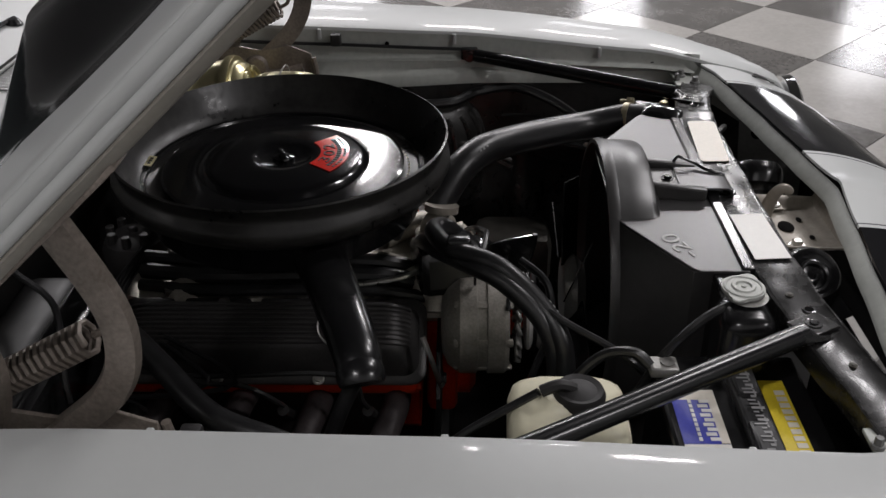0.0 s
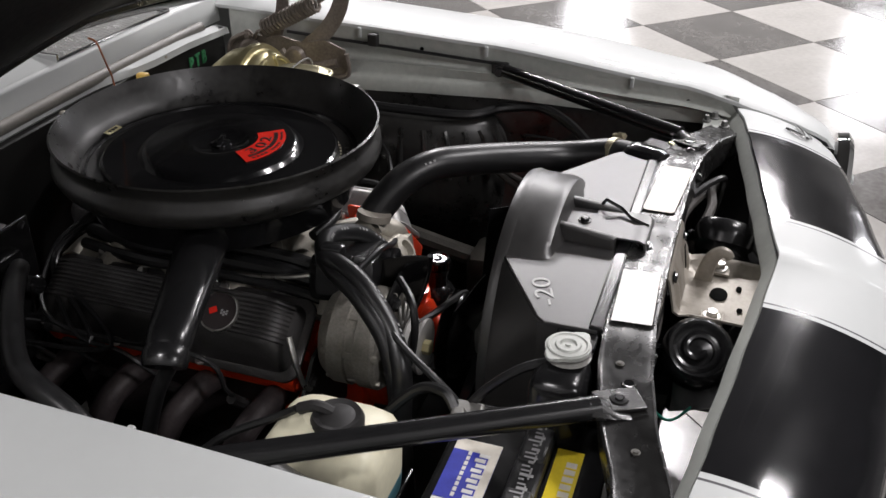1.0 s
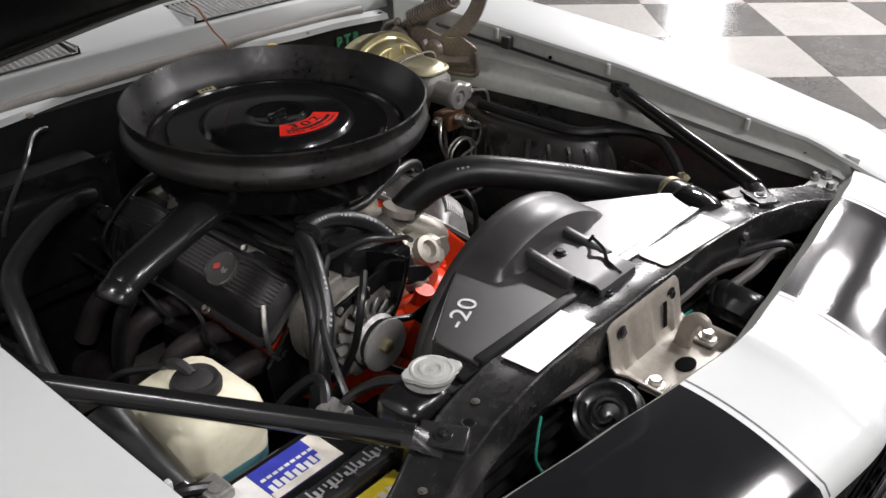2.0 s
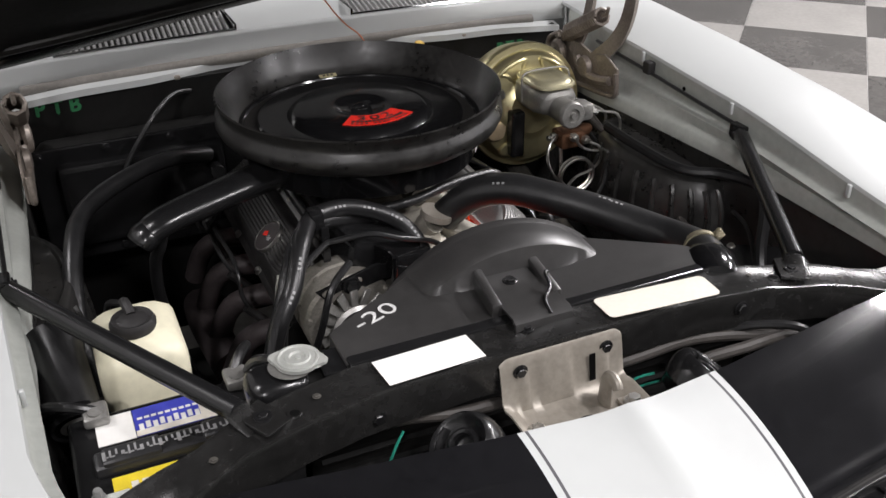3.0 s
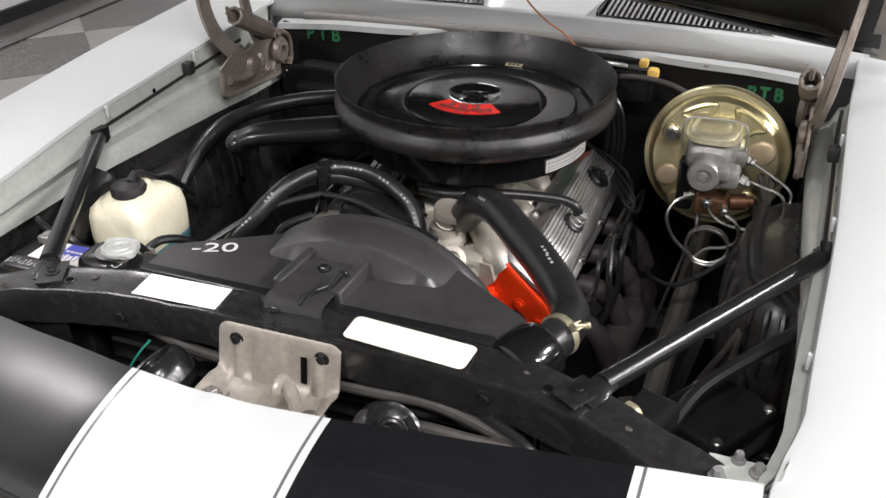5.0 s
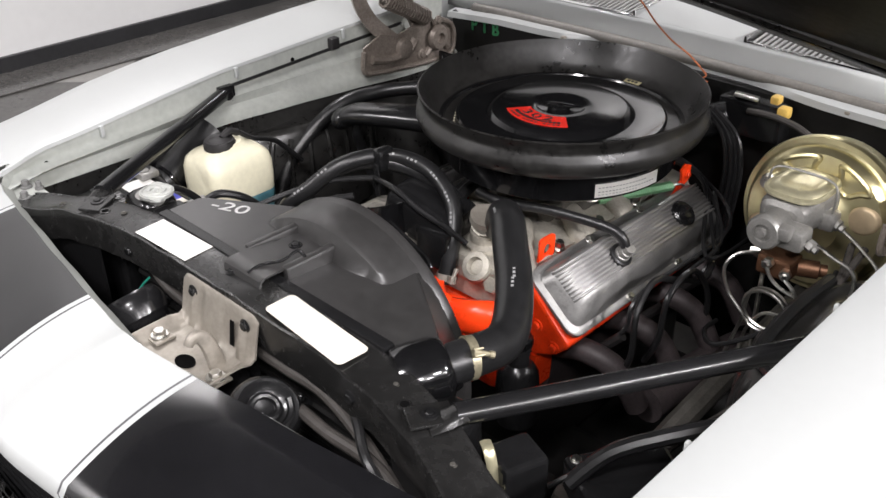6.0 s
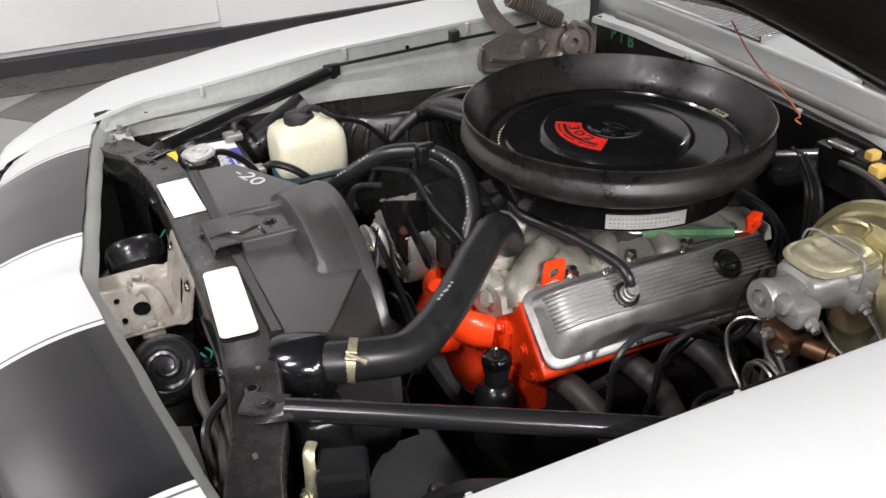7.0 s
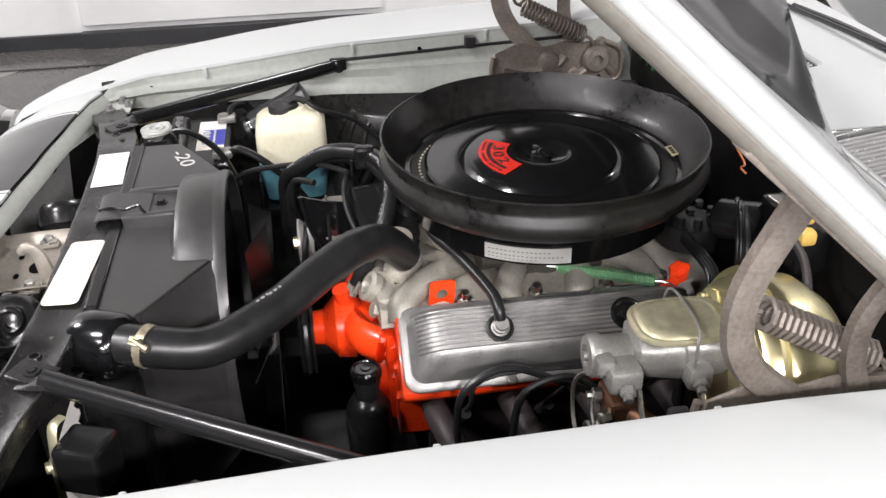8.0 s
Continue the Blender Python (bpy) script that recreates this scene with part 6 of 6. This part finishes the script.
line([(0.452, -0.085, 0.770), (0.478, -0.092, 0.755), (0.482, -0.090, 0.725), (0.465, -0.085, 0.705), (0.43, -0.08, 0.69), (0.405, -0.075, 0.64), (0.39, -0.07, 0.52)])
line([(0.41, -0.055, 0.755), (0.412, -0.06, 0.68), (0.408, -0.05, 0.56), (0.40, -0.04, 0.48)], 0.004, "paired brake line")

# wiring and switches on the firewall
sw = thing("wiper_motor", "dark wiper motor with pale and yellowed connectors on the firewall", "wiper motor", (0.22, 0.28, 0.82))
b = B()
box(b, (0.20, 0.272, 0.845), (0.13, 0.05, 0.07), 0.010)
lathe(b, [(0.032, 0), (0.032, 0.07), (0.024, 0.08), (0, 0.08)], axis((0.16, 0.25, 0.84), (-0.6, -0.4, -0.2)), 20)
part("body", b, SATIN, sw)
b = B()
box(b, (0.186, 0.262, 0.884), (0.045, 0.035, 0.008), 0.002, pose(0, 0, 0, -14, 8, 20))
part("cover", b, STEEL, sw, "bright metal cover")
b = B()
box(b, (0.243, 0.262, 0.893), (0.018, 0.022, 0.016), 0.005)
box(b, (0.264, 0.255, 0.876), (0.022, 0.024, 0.022), 0.006)
part("connector", b, YCONN, sw, "yellowed plastic connectors")
hose("wire_loom", [(0.20, 0.245, 0.865), (0.25, 0.24, 0.870), (0.30, 0.235, 0.865), (0.345, 0.22, 0.855), (0.38, 0.20, 0.86)], 0.006, "black wiring across the firewall", "wiring", LOOM, n=8)
for x in (0.36, -0.26, 0.05):
    b = B()
    box(b, (x, 0.292, 0.890), (0.012, 0.010, 0.009), 0.003)
    solo("cable_clip", b, ZINC, "small grey cable clip on the cowl ledge", "cable clip", "cable clips")
for dx, r in ((0.0, 0.005), (0.012, 0.0055), (0.022, 0.0045), (0.03, 0.005)):
    hose("wire_loom", [(0.115 + dx, 0.225, 0.86), (0.175 + dx, 0.205, 0.83), (0.195 + dx, 0.20, 0.77), (0.19 + dx, 0.20, 0.68), (0.17 + dx, 0.20, 0.58)], r, "black wires hanging behind the engine", "wiring", n=7, group="hanging wires")
hose("vacuum_hose", [(0.33, -0.02, 0.60), (0.35, -0.10, 0.63), (0.40, -0.16, 0.66), (0.46, -0.14, 0.70), (0.50, -0.08, 0.73), (0.50, 0.0, 0.76)], 0.004, "thin dark hose below the brake valve", "hose", n=7)
for k, x in enumerate((0.47, 0.505)):
    hose("wire_loom", [(0.50 + 0.02 * k, 0.04, 0.79), (0.52, -0.05, 0.76), (0.53, -0.18, 0.73), (0.52, -0.30, 0.70), (x, -0.42, 0.66)], 0.006, "taped black wiring loom along the inner fender", "wiring", LOOM, n=8)
for x, z, f in ((-0.487, 0.865, 0.98), (0.477, 0.845, 0.80)):
    b = B()
    for dx, dz in ((0, 0), (0.0016, 0.0010), (-0.0014, 0.0008), (0.0004, -0.0014)):
        text_mesh(b, "P T B", 0.038, pose(x + dx, 0.2935 - 0.2 * dx, z + dz, 90, 0, 2) @ Matrix.Diagonal((f, 1, 1, 1)), 0.0008)
    solo("chalk_letters", b, GREEN, "green chalk letters written on the black firewall", "marking", "chalk letters")

# heater box bulge on the firewall
hb = thing("heater_box", "flat black heater box bolted to the firewall", "heater box", (-0.36, 0.24, 0.59))
b = B()
box(b, (-0.36, 0.255, 0.700), (0.37, 0.09, 0.22), 0.025, seg=3)
part("case", b, FLATBLK, hb)
b = B()
box(b, (-0.36, 0.205, 0.700), (0.31, 0.03, 0.17), 0.012)
part("cover", b, SATIN, hb, "pressed black cover")
b = B()
box(b, (-0.36, 0.212, 0.700), (0.39, 0.006, 0.235), 0.004)
part("seam_flange", b, SATIN, hb)
bolts(hb, [((-0.36 + 0.18 * i, 0.209, 0.700 + 0.104 * j), (0, -1, 0), 0.006, 0.005) for i in (-1, -0.33, 0.33, 1) for j in (-1, 1)], SATIN, "screw")
for z in (0.665, 0.735):
    b = B()
    lathe(b, [(0.013, 0), (0.013, 0.03), (0.015, 0.032), (0.013, 0.036)], axis((-0.23, 0.188, z), (0, -1, 0.1)), 16)
    part("pipe", b, SATIN, hb, "hose pipe stub")

# ---- washer bottle ----
wb = thing("washer_bottle", "cream plastic washer bottle with a black rubber cap", "washer bottle", (-0.463, -0.437, 0.655))
b = B()


def bottle_ring(z, w, d, r, cx=-0.461, cy=-0.438):
    w, d, z, out = w * 0.85, d * 1.08, 0.655 + (z - 0.655) * 1.045, []
    for qx, qy, a0 in ((w - r, d - r, 0), (-w + r, d - r, 90), (-w + r, -d + r, 180), (w - r, -d + r, 270)):
        out += [(cx + qx + r * math.cos(radians(a0 + a)), cy + qy + r * math.sin(radians(a0 + a)), z) for a in (0, 30, 60, 90)]
    return out


loft(b, [bottle_ring(0.732, 0.0664, 0.0624, 0.02), bottle_ring(0.76, 0.067, 0.063, 0.02), bottle_ring(0.785, 0.067, 0.063, 0.022), bottle_ring(0.800, 0.064, 0.060, 0.024), bottle_ring(0.810, 0.054, 0.051, 0.026), bottle_ring(0.815, 0.036, 0.034, 0.026), bottle_ring(0.824, 0.030, 0.028, 0.026)])
part("bottle", b, BOTTLE, wb, "", 50)
b = B()
loft(b, [bottle_ring(0.655, 0.058, 0.054, 0.02), bottle_ring(0.70, 0.0635, 0.060, 0.02), bottle_ring(0.7155, 0.066, 0.062, 0.02), bottle_ring(0.7325, 0.0664, 0.0624, 0.02)])
part("fluid_level", b, FLUID, wb, "blue fluid showing through the plastic", 50)
b = B()
lathe(b, [(0.026, 0.816), (0.0295, 0.820), (0.0300, 0.828), (0.0265, 0.835), (0.020, 0.833), (0.012, 0.837), (0, 0.838)], Matrix.Translation((-0.463, -0.448, 0.003)), 28)
tube(b, [(-0.463, -0.442, 0.838), (-0.466, -0.425, 0.845), (-0.467, -0.405, 0.837)], 0.007, 8, 4)
part("cap", b, CAP, wb, "black rubber cap with a hose spout")
hose("washer_hose", [(-0.467, -0.402, 0.836), (-0.466, -0.375, 0.816), (-0.481, -0.325, 0.792), (-0.487, -0.295, 0.768), (-0.490, -0.25, 0.72)], 0.005, "thin black washer hose from the bottle cap", "hose", n=8)
b = B()
box(b, (-0.463, -0.437, 0.640), (0.15, 0.15, 0.02), 0.004)
box(b, (-0.463, -0.505, 0.675), (0.15, 0.006, 0.07), 0.002)
solo("bottle_tray", b, SATIN, "black steel tray under the washer bottle", "tray")

# ---- battery ----
bat = thing("battery", "black car battery with blue and yellow labels", "battery", (-0.445, -0.645, 0.58))
b = B()
box(b, (-0.445, -0.645, 0.672), (0.235, 0.175, 0.19), 0.006)
box(b, (-0.445, -0.645, 0.772), (0.240, 0.180, 0.018), 0.005)
part("case", b, SATIN, bat)
b = B()
box(b, (-0.442, -0.655, 0.786), (0.20, 0.034, 0.016), 0.005)
box(b, (-0.50, -0.655, 0.792), (0.066, 0.03, 0.012), 0.004)
box(b, (-0.388, -0.655, 0.792), (0.066, 0.03, 0.012), 0.004)
part("cell_cap", b, mat("grey_black_cap", (0.022, 0.022, 0.023), 0.4, 0, 0.2, 40), bat, "dark grey cell caps")
b = B()
for k in range(25):
    x = -0.530 + 0.0069 * k
    box(b, (x, -0.655 + 0.002 * ((k * 7) % 3 - 1), 0.7985), (0.0024 + 0.0016 * (k % 3 == 0), 0.015 - 0.003 * ((k * 5) % 4), 0.0006))
    if k % 4 != 2:
        box(b, (x + 0.003, -0.655 + 0.005 * ((k * 3) % 3 - 1), 0.7985), (0.0040, 0.0020, 0.0006))
part("print_bar", b, GREYINK, bat, "worn grey print", kind="stuff")
b = B()
box(b, (-0.445, -0.592, 0.7815), (0.092, 0.052, 0.0012))
part("label", b, BLUE, bat, "blue printed label")
b = B()
box(b, (-0.512, -0.592, 0.7815), (0.044, 0.052, 0.0012))
part("label", b, WHITE, bat, "white label")
b = B()
box(b, (-0.405, -0.592, 0.7818), (0.018, 0.052, 0.0012))
box(b, (-0.445, -0.613, 0.7824), (0.09, 0.010, 0.0008))
part("label", b, WHITE2, bat, "cream label strip")
b = B()
for k in range(9):
    box(b, (-0.483 + 0.0082 * k, -0.603 + 0.003 * (k % 2), 0.7826), (0.0055, 0.012, 0.0006))
    box(b, (-0.483 + 0.0082 * k, -0.586, 0.7826), (0.006, 0.004, 0.0006))
part("print_bar", b, WHITE, bat, "white print on the label", kind="stuff")
b = B()
box(b, (-0.452, -0.692, 0.7815), (0.150, 0.030, 0.0012))
part("label", b, YELLOW, bat, "yellow warning label")
b = B()
for k in range(10):
    box(b, (-0.504 + 0.0115 * k, -0.697, 0.7824), (0.008, 0.012, 0.0006))
part("print_bar", b, WHITE2, bat, "pale print on the label", kind="stuff")
for x in (-0.53, -0.36):
    b = B()
    lathe(b, [(0.011, 0), (0.009, 0.018), (0, 0.018)], axis((x, -0.57, 0.78), (0, 0, 1)), 14)
    box(b, (x, -0.565, 0.789), (0.03, 0.036, 0.014), 0.004)
    part("terminal", b, CASTIRON, bat, "lead battery terminal")
hose("battery_cable", [(-0.36, -0.55, 0.79), (-0.345, -0.53, 0.80), (-0.33, -0.49, 0.78), (-0.34, -0.44, 0.72), (-0.36, -0.40, 0.64)], 0.007, "thick black battery cable", "cable", n=10)
hose("battery_cable", [(-0.53, -0.56, 0.79), (-0.56, -0.552, 0.80), (-0.590, -0.525, 0.785), (-0.594, -0.48, 0.72)], 0.007, "thick black battery cable", "cable", n=10)
duct = thing("air_duct", "black rubber duct with a clamp ring beside the battery", "duct", (-0.553, -0.50, 0.70))
m = axis((-0.553, -0.528, 0.748), (-0.07, 0.9, 0.42))
part("sleeve", lathe(B(), [(0.029, 0.002), (0.033, 0.0), (0.034, 0.006), (0.033, 0.014), (0.033, 0.11), (0.036, 0.14), (0.0, 0.145)], m, 32), RUBBER, duct)
part("clamp_ring", lathe(B(), [(0.0335, 0.010), (0.0352, 0.011), (0.0352, 0.017), (0.0335, 0.018)], m, 32), GLOSS, duct, "glossy black clamp ring")
part("end_disc", lathe(B(), [(0.029, 0.006), (0.020, 0.001), (0, -0.001)], m, 28), mat("pale_duct_end", (0.45, 0.44, 0.42), 0.45), duct, "pale disc in the end of the duct")

# ---- horns and looms in front of the radiator support ----
def horn(s, x, y, z):
    """A snail horn whose spiral face looks outward and up."""
    h = thing("horn", "black snail-shaped car horn behind the nose panel", "horn", (x, y, z - 0.07), "horns")
    n = Vector((s * 0.60, -0.06, 0.80)).normalized()
    side = Vector((s * 0.80, 0, -0.60)).cross(n).normalized()
    low = n.cross(side).normalized()
    m = Matrix((side, low, n)).transposed().to_4x4()
    m.translation = Vector((x, y, z)) - n * 0.014
    b = B()
    lathe(b, [(0.0, -0.042), (0.030, -0.041), (0.039, -0.036), (0.041, -0.026), (0.045, -0.022), (0.046, -0.008), (0.045, 0.002), (0.041, 0.011), (0.037, 0.015), (0.032, 0.012), (0.027, 0.006), (0.016, 0.004), (0.008, 0.002), (0, 0.001)], m, 40)
    part("trumpet_case", b, SATIN, h, "round pressed horn case", 40)
    b = B()
    tube(b, [m @ Vector((s * (0.007 + 0.0040 * k / 3) * math.cos(k * 0.52), (0.007 + 0.0040 * k / 3) * math.sin(k * 0.52), 0.008)) for k in range(19)], lambda t: 0.0036 + 0.0022 * t, 8, 3)
    part("spiral", b, SATIN, h, "raised spiral")
    b = B()
    d = (Vector((s * 0.25, -0.35, -1.0))).normalized()
    ax_ = d.cross(Vector((0, 1, 0))).normalized()
    ay_ = ax_.cross(d).normalized()
    c0 = Vector((x, y, z)) - n * 0.026
    rings = []
    for t, w, hh in ((0.008, 0.036, 0.015), (0.034, 0.040, 0.017), (0.054, 0.047, 0.022), (0.064, 0.052, 0.026), (0.066, 0.048, 0.023), (0.040, 0.034, 0.012)):
        rings.append([c0 + d * t + ay_ * (w * math.cos(a * math.pi / 8) / max(abs(math.cos(a * math.pi / 8)), abs(math.sin(a * math.pi / 8))) ** 0.6) + ax_ * (hh * math.sin(a * math.pi / 8) / max(abs(math.cos(a * math.pi / 8)), abs(math.sin(a * math.pi / 8))) ** 0.6) for a in range(16)])
    loft(b, rings)
    part("mouth", b, SATIN, h, "flared horn mouth")
    b = B()
    box(b, Vector((x - s * 0.012, y + 0.042, z - 0.022)), (0.022, 0.05, 0.004), 0.001, pose(0, 0, 0, -25, 0, 0))
    bolt(b, Vector((x - s * 0.012, y + 0.05, z - 0.022)), (0, 0.3, 1), 0.006, 0.006)
    part("bracket", b, SATIN, h)


horn(-1, -0.166, -0.808, 0.805)
horn(1, 0.177, -0.818, 0.808)
b = B()
lathe(b, [(0.0, -0.03), (0.05, -0.028), (0.055, 0.0), (0.05, 0.02), (0.03, 0.026), (0, 0.026)], axis((0.03, -0.80, 0.73), (0.2, -0.4, 1)), 24)
box(b, (0.03, -0.77, 0.73), (0.04, 0.06, 0.06), 0.008)
solo("vacuum_canister", b, SATIN, "black vacuum canister behind the nose panel", "canister")
for pts in ([(-0.215, -0.735, 0.80), (-0.185, -0.745, 0.802), (-0.14, -0.749, 0.794), (-0.09, -0.748, 0.79), (-0.02, -0.745, 0.785)], [(0.03, -0.745, 0.79), (0.12, -0.748, 0.796), (0.20, -0.75, 0.80), (0.30, -0.77, 0.79), (0.38, -0.79, 0.77)], [(0.150, -0.770, 0.765), (0.19, -0.782, 0.790), (0.25, -0.79, 0.797), (0.33, -0.785, 0.79), (0.42, -0.80, 0.765), (0.50, -0.80, 0.72)]):
    hose("wire_loom", pts, 0.0078, "grey wiring conduit in front of the radiator support", "wiring", LOOM, n=10, group="front conduits")
for pts in ([(-0.208, -0.750, 0.792), (-0.222, -0.757, 0.775), (-0.236, -0.768, 0.750), (-0.226, -0.790, 0.732), (-0.180, -0.815, 0.728), (-0.150, -0.84, 0.733)], [(0.098, -0.757, 0.762), (0.116, -0.752, 0.765), (0.138, -0.758, 0.770)], [(0.100, -0.765, 0.757), (0.118, -0.760, 0.757), (0.142, -0.766, 0.762)]):
    hose("horn_wire", pts, 0.0018, "thin green horn wire", "wiring", GREENW, n=6, group="horn wires")
hose("wire_loom", [(0.24, -0.742, 0.795), (0.285, -0.772, 0.812), (0.33, -0.80, 0.812), (0.37, -0.80, 0.77), (0.38, -0.79, 0.70)], 0.006, "black wire in front of the radiator support", "wiring", RUBBER, n=8)

# condenser grid and lower front panel, seen dark behind the nose
cond = solo("condenser", box(B(), (0, -0.708, 0.60), (0.62, 0.012, 0.40)), FLATBLK, "dark finned condenser in front of the radiator", "condenser")
for k in range(14):
    part("fin_tube", tube(B(), [(-0.30, -0.717, 0.44 + 0.026 * k), (0.30, -0.717, 0.44 + 0.026 * k)], 0.006, 6, 1), FLATBLK, cond)

# relay, bracket and boxes on the driver's inner fender
rl = thing("relay_box", "black relay box on a yellow zinc bracket", "relay", (0.43, -0.665, 0.70))
b = B()
box(b, (0.437, -0.676, 0.780), (0.052, 0.056, 0.062), 0.006, pose(0, 0, 0, 0, 0, -20))
part("case", b, SATIN, rl)
b = B()
tube(b, [(0.412, -0.700, 0.826), (0.426, -0.7085, 0.824), (0.434, -0.711, 0.80), (0.438, -0.714, 0.76), (0.442, -0.714, 0.70)], 0.0065, 8, 4, flat=0.3)
bolt(b, (0.436, -0.7165, 0.775), (0.3, -1, 0), 0.007, 0.007)
part("bracket", b, CADPALE, rl, "yellow zinc bracket")
for k, (p, sz, rz) in enumerate((((0.505, -0.545, 0.70), (0.11, 0.13, 0.05), -32), ((0.535, -0.60, 0.66), (0.05, 0.12, 0.05), -30))):
    b = B()
    box(b, p, sz, 0.006, pose(0, 0, 0, 0, 0, rz))
    bx = solo("fender_box", b, SATIN, "black steel box on the inner fender", "box")
    m = Matrix.Translation(p) @ pose(0, 0, 0, 0, 0, rz)
    bolts(bx, [(m @ Vector((sz[0] * x, sz[1] * y, sz[2] / 2)), (0, 0, 1), 0.005, 0.005) for x in (-0.4, 0.4) for y in (-0.4, 0.4)], STEEL, "screw")
hose("washer_line", [(0.44, -0.62, 0.72), (0.48, -0.55, 0.745), (0.53, -0.47, 0.75), (0.56, -0.40, 0.74)], 0.0035, "black line along the inner fender", "hose", n=8)
hose("wire_loom", [(0.46, -0.69, 0.70), (0.51, -0.65, 0.705), (0.56, -0.58, 0.705), (0.59, -0.50, 0.70)], 0.007, "black taped wiring at the fender", "wiring", RUBBER, n=10)
hose("green_wire", [(0.45, -0.66, 0.70), (0.475, -0.64, 0.698), (0.50, -0.625, 0.69)], 0.004, "short green wire at the fender", "wiring", GREENW, n=6)

# steering box, frame and sump below the engine
b = B()
for s in (-1, 1):
    tube(b, [(s * 0.36, -0.95, 0.36), (s * 0.36, -0.3, 0.34), (s * 0.40, 0.3, 0.32)], 0.05, 8, 4)
box(b, (0, -0.22, 0.30), (0.76, 0.16, 0.08), 0.02)
subframe = solo("subframe", b, FLATBLK, "flat black steel subframe below the engine", "subframe")
b = B()
box(b, (0, -0.03, 0.38), (0.28, 0.50, 0.16), 0.03)
solo("oil_pan", b, FLATBLK, "black oil pan below the engine block", "oil pan")
b = B()
tube(b, [(0.40, -0.40, 0.52), (0.40, -0.25, 0.55), (0.41, 0.0, 0.60), (0.42, 0.28, 0.66)], 0.02, 10, 4)
box(b, (0.40, -0.42, 0.50), (0.12, 0.16, 0.13), 0.03)
solo("steering_box", b, DARKCAST, "dark cast steering box and column shaft", "steering box")
for s in (-1, 1):
    for y in (-0.14,):
        w = thing("wheel", "black front tyre on a grey steel rim", "wheel", (s * 0.76, y, 0.0), "wheels")
        part("tyre", lathe(B(), [(0.19, -0.10), (0.27, -0.11), (0.315, -0.095), (0.33, -0.07), (0.33, 0.07), (0.315, 0.095), (0.27, 0.11), (0.19, 0.10)], axis((s * 0.76, y, 0.33), (s, 0, 0)), 40), RUBBER, w)
        part("rim", lathe(B(), [(0.0, 0.03), (0.08, 0.05), (0.16, 0.03), (0.19, 0.08), (0.192, -0.09), (0, -0.05)], axis((s * 0.76, y, 0.33), (s, 0, 0)), 32), CASTIRON, w)
b = B()
box(b, (0, 1.2, 0.30), (1.5, 1.7, 0.06), 0.02)
part("floor_pan", b, FLATBLK, car, "dark underside of the body")

# ---- floor tiles ----
TS, GAP = 0.613, 0.003
half = (TS - GAP) / 2


def tile_mesh(name, material):
    b = B()
    vs = [b.verts.new(p) for p in ((-half, -half, -0.003), (half, -half, -0.003), (half, half, -0.003), (-half, half, -0.003))]
    ts = [b.verts.new((v.co.x * 0.996, v.co.y * 0.996, 0.0)) for v in vs]
    b.faces.new(ts)
    for k in range(4):
        b.faces.new((vs[k], vs[(k + 1) % 4], ts[(k + 1) % 4], ts[k]))
    return mesh_of(name, b, material)


TL, TD = tile_mesh("floor_tile", TILE_L), tile_mesh("floor_tile", TILE_D)
R45 = pose(0, 0, 0, 0, 0, 45)
ORI = Vector((3.873, -0.676, 0))
far = {0: B(), 1: B()}
for i in range(-22, 22):
    for j in range(-22, 22):
        p = ORI + R45 @ Vector((i * TS, j * TS, 0))
        if not (X0 - 0.2 < p.x < X1 + 0.2 and Y0 - 0.2 < p.y < Y1 + 0.2):
            continue
        dark = (i + j) % 2 == 0
        if -3.6 < p.x < 6.3 and -3.2 < p.y < 4.6:
            o = new("floor_tile", TD if dark else TL)
            o.parent = floor
            o.location = p
            o.rotation_euler = (0, 0, radians(45 + 90 * ((i * 7 + j * 3) % 4)))
        else:
            b = far[1 if dark else 0]
            c = [p + R45 @ Vector((x, y, 0)) for x, y in ((-half, -half), (half, -half), (half, half), (-half, half))]
            b.faces.new([b.verts.new(q) for q in c])
part("far_tiles", far[0], TILE_L, floor, kind="stuff")
part("far_tiles", far[1], TILE_D, floor, kind="stuff")
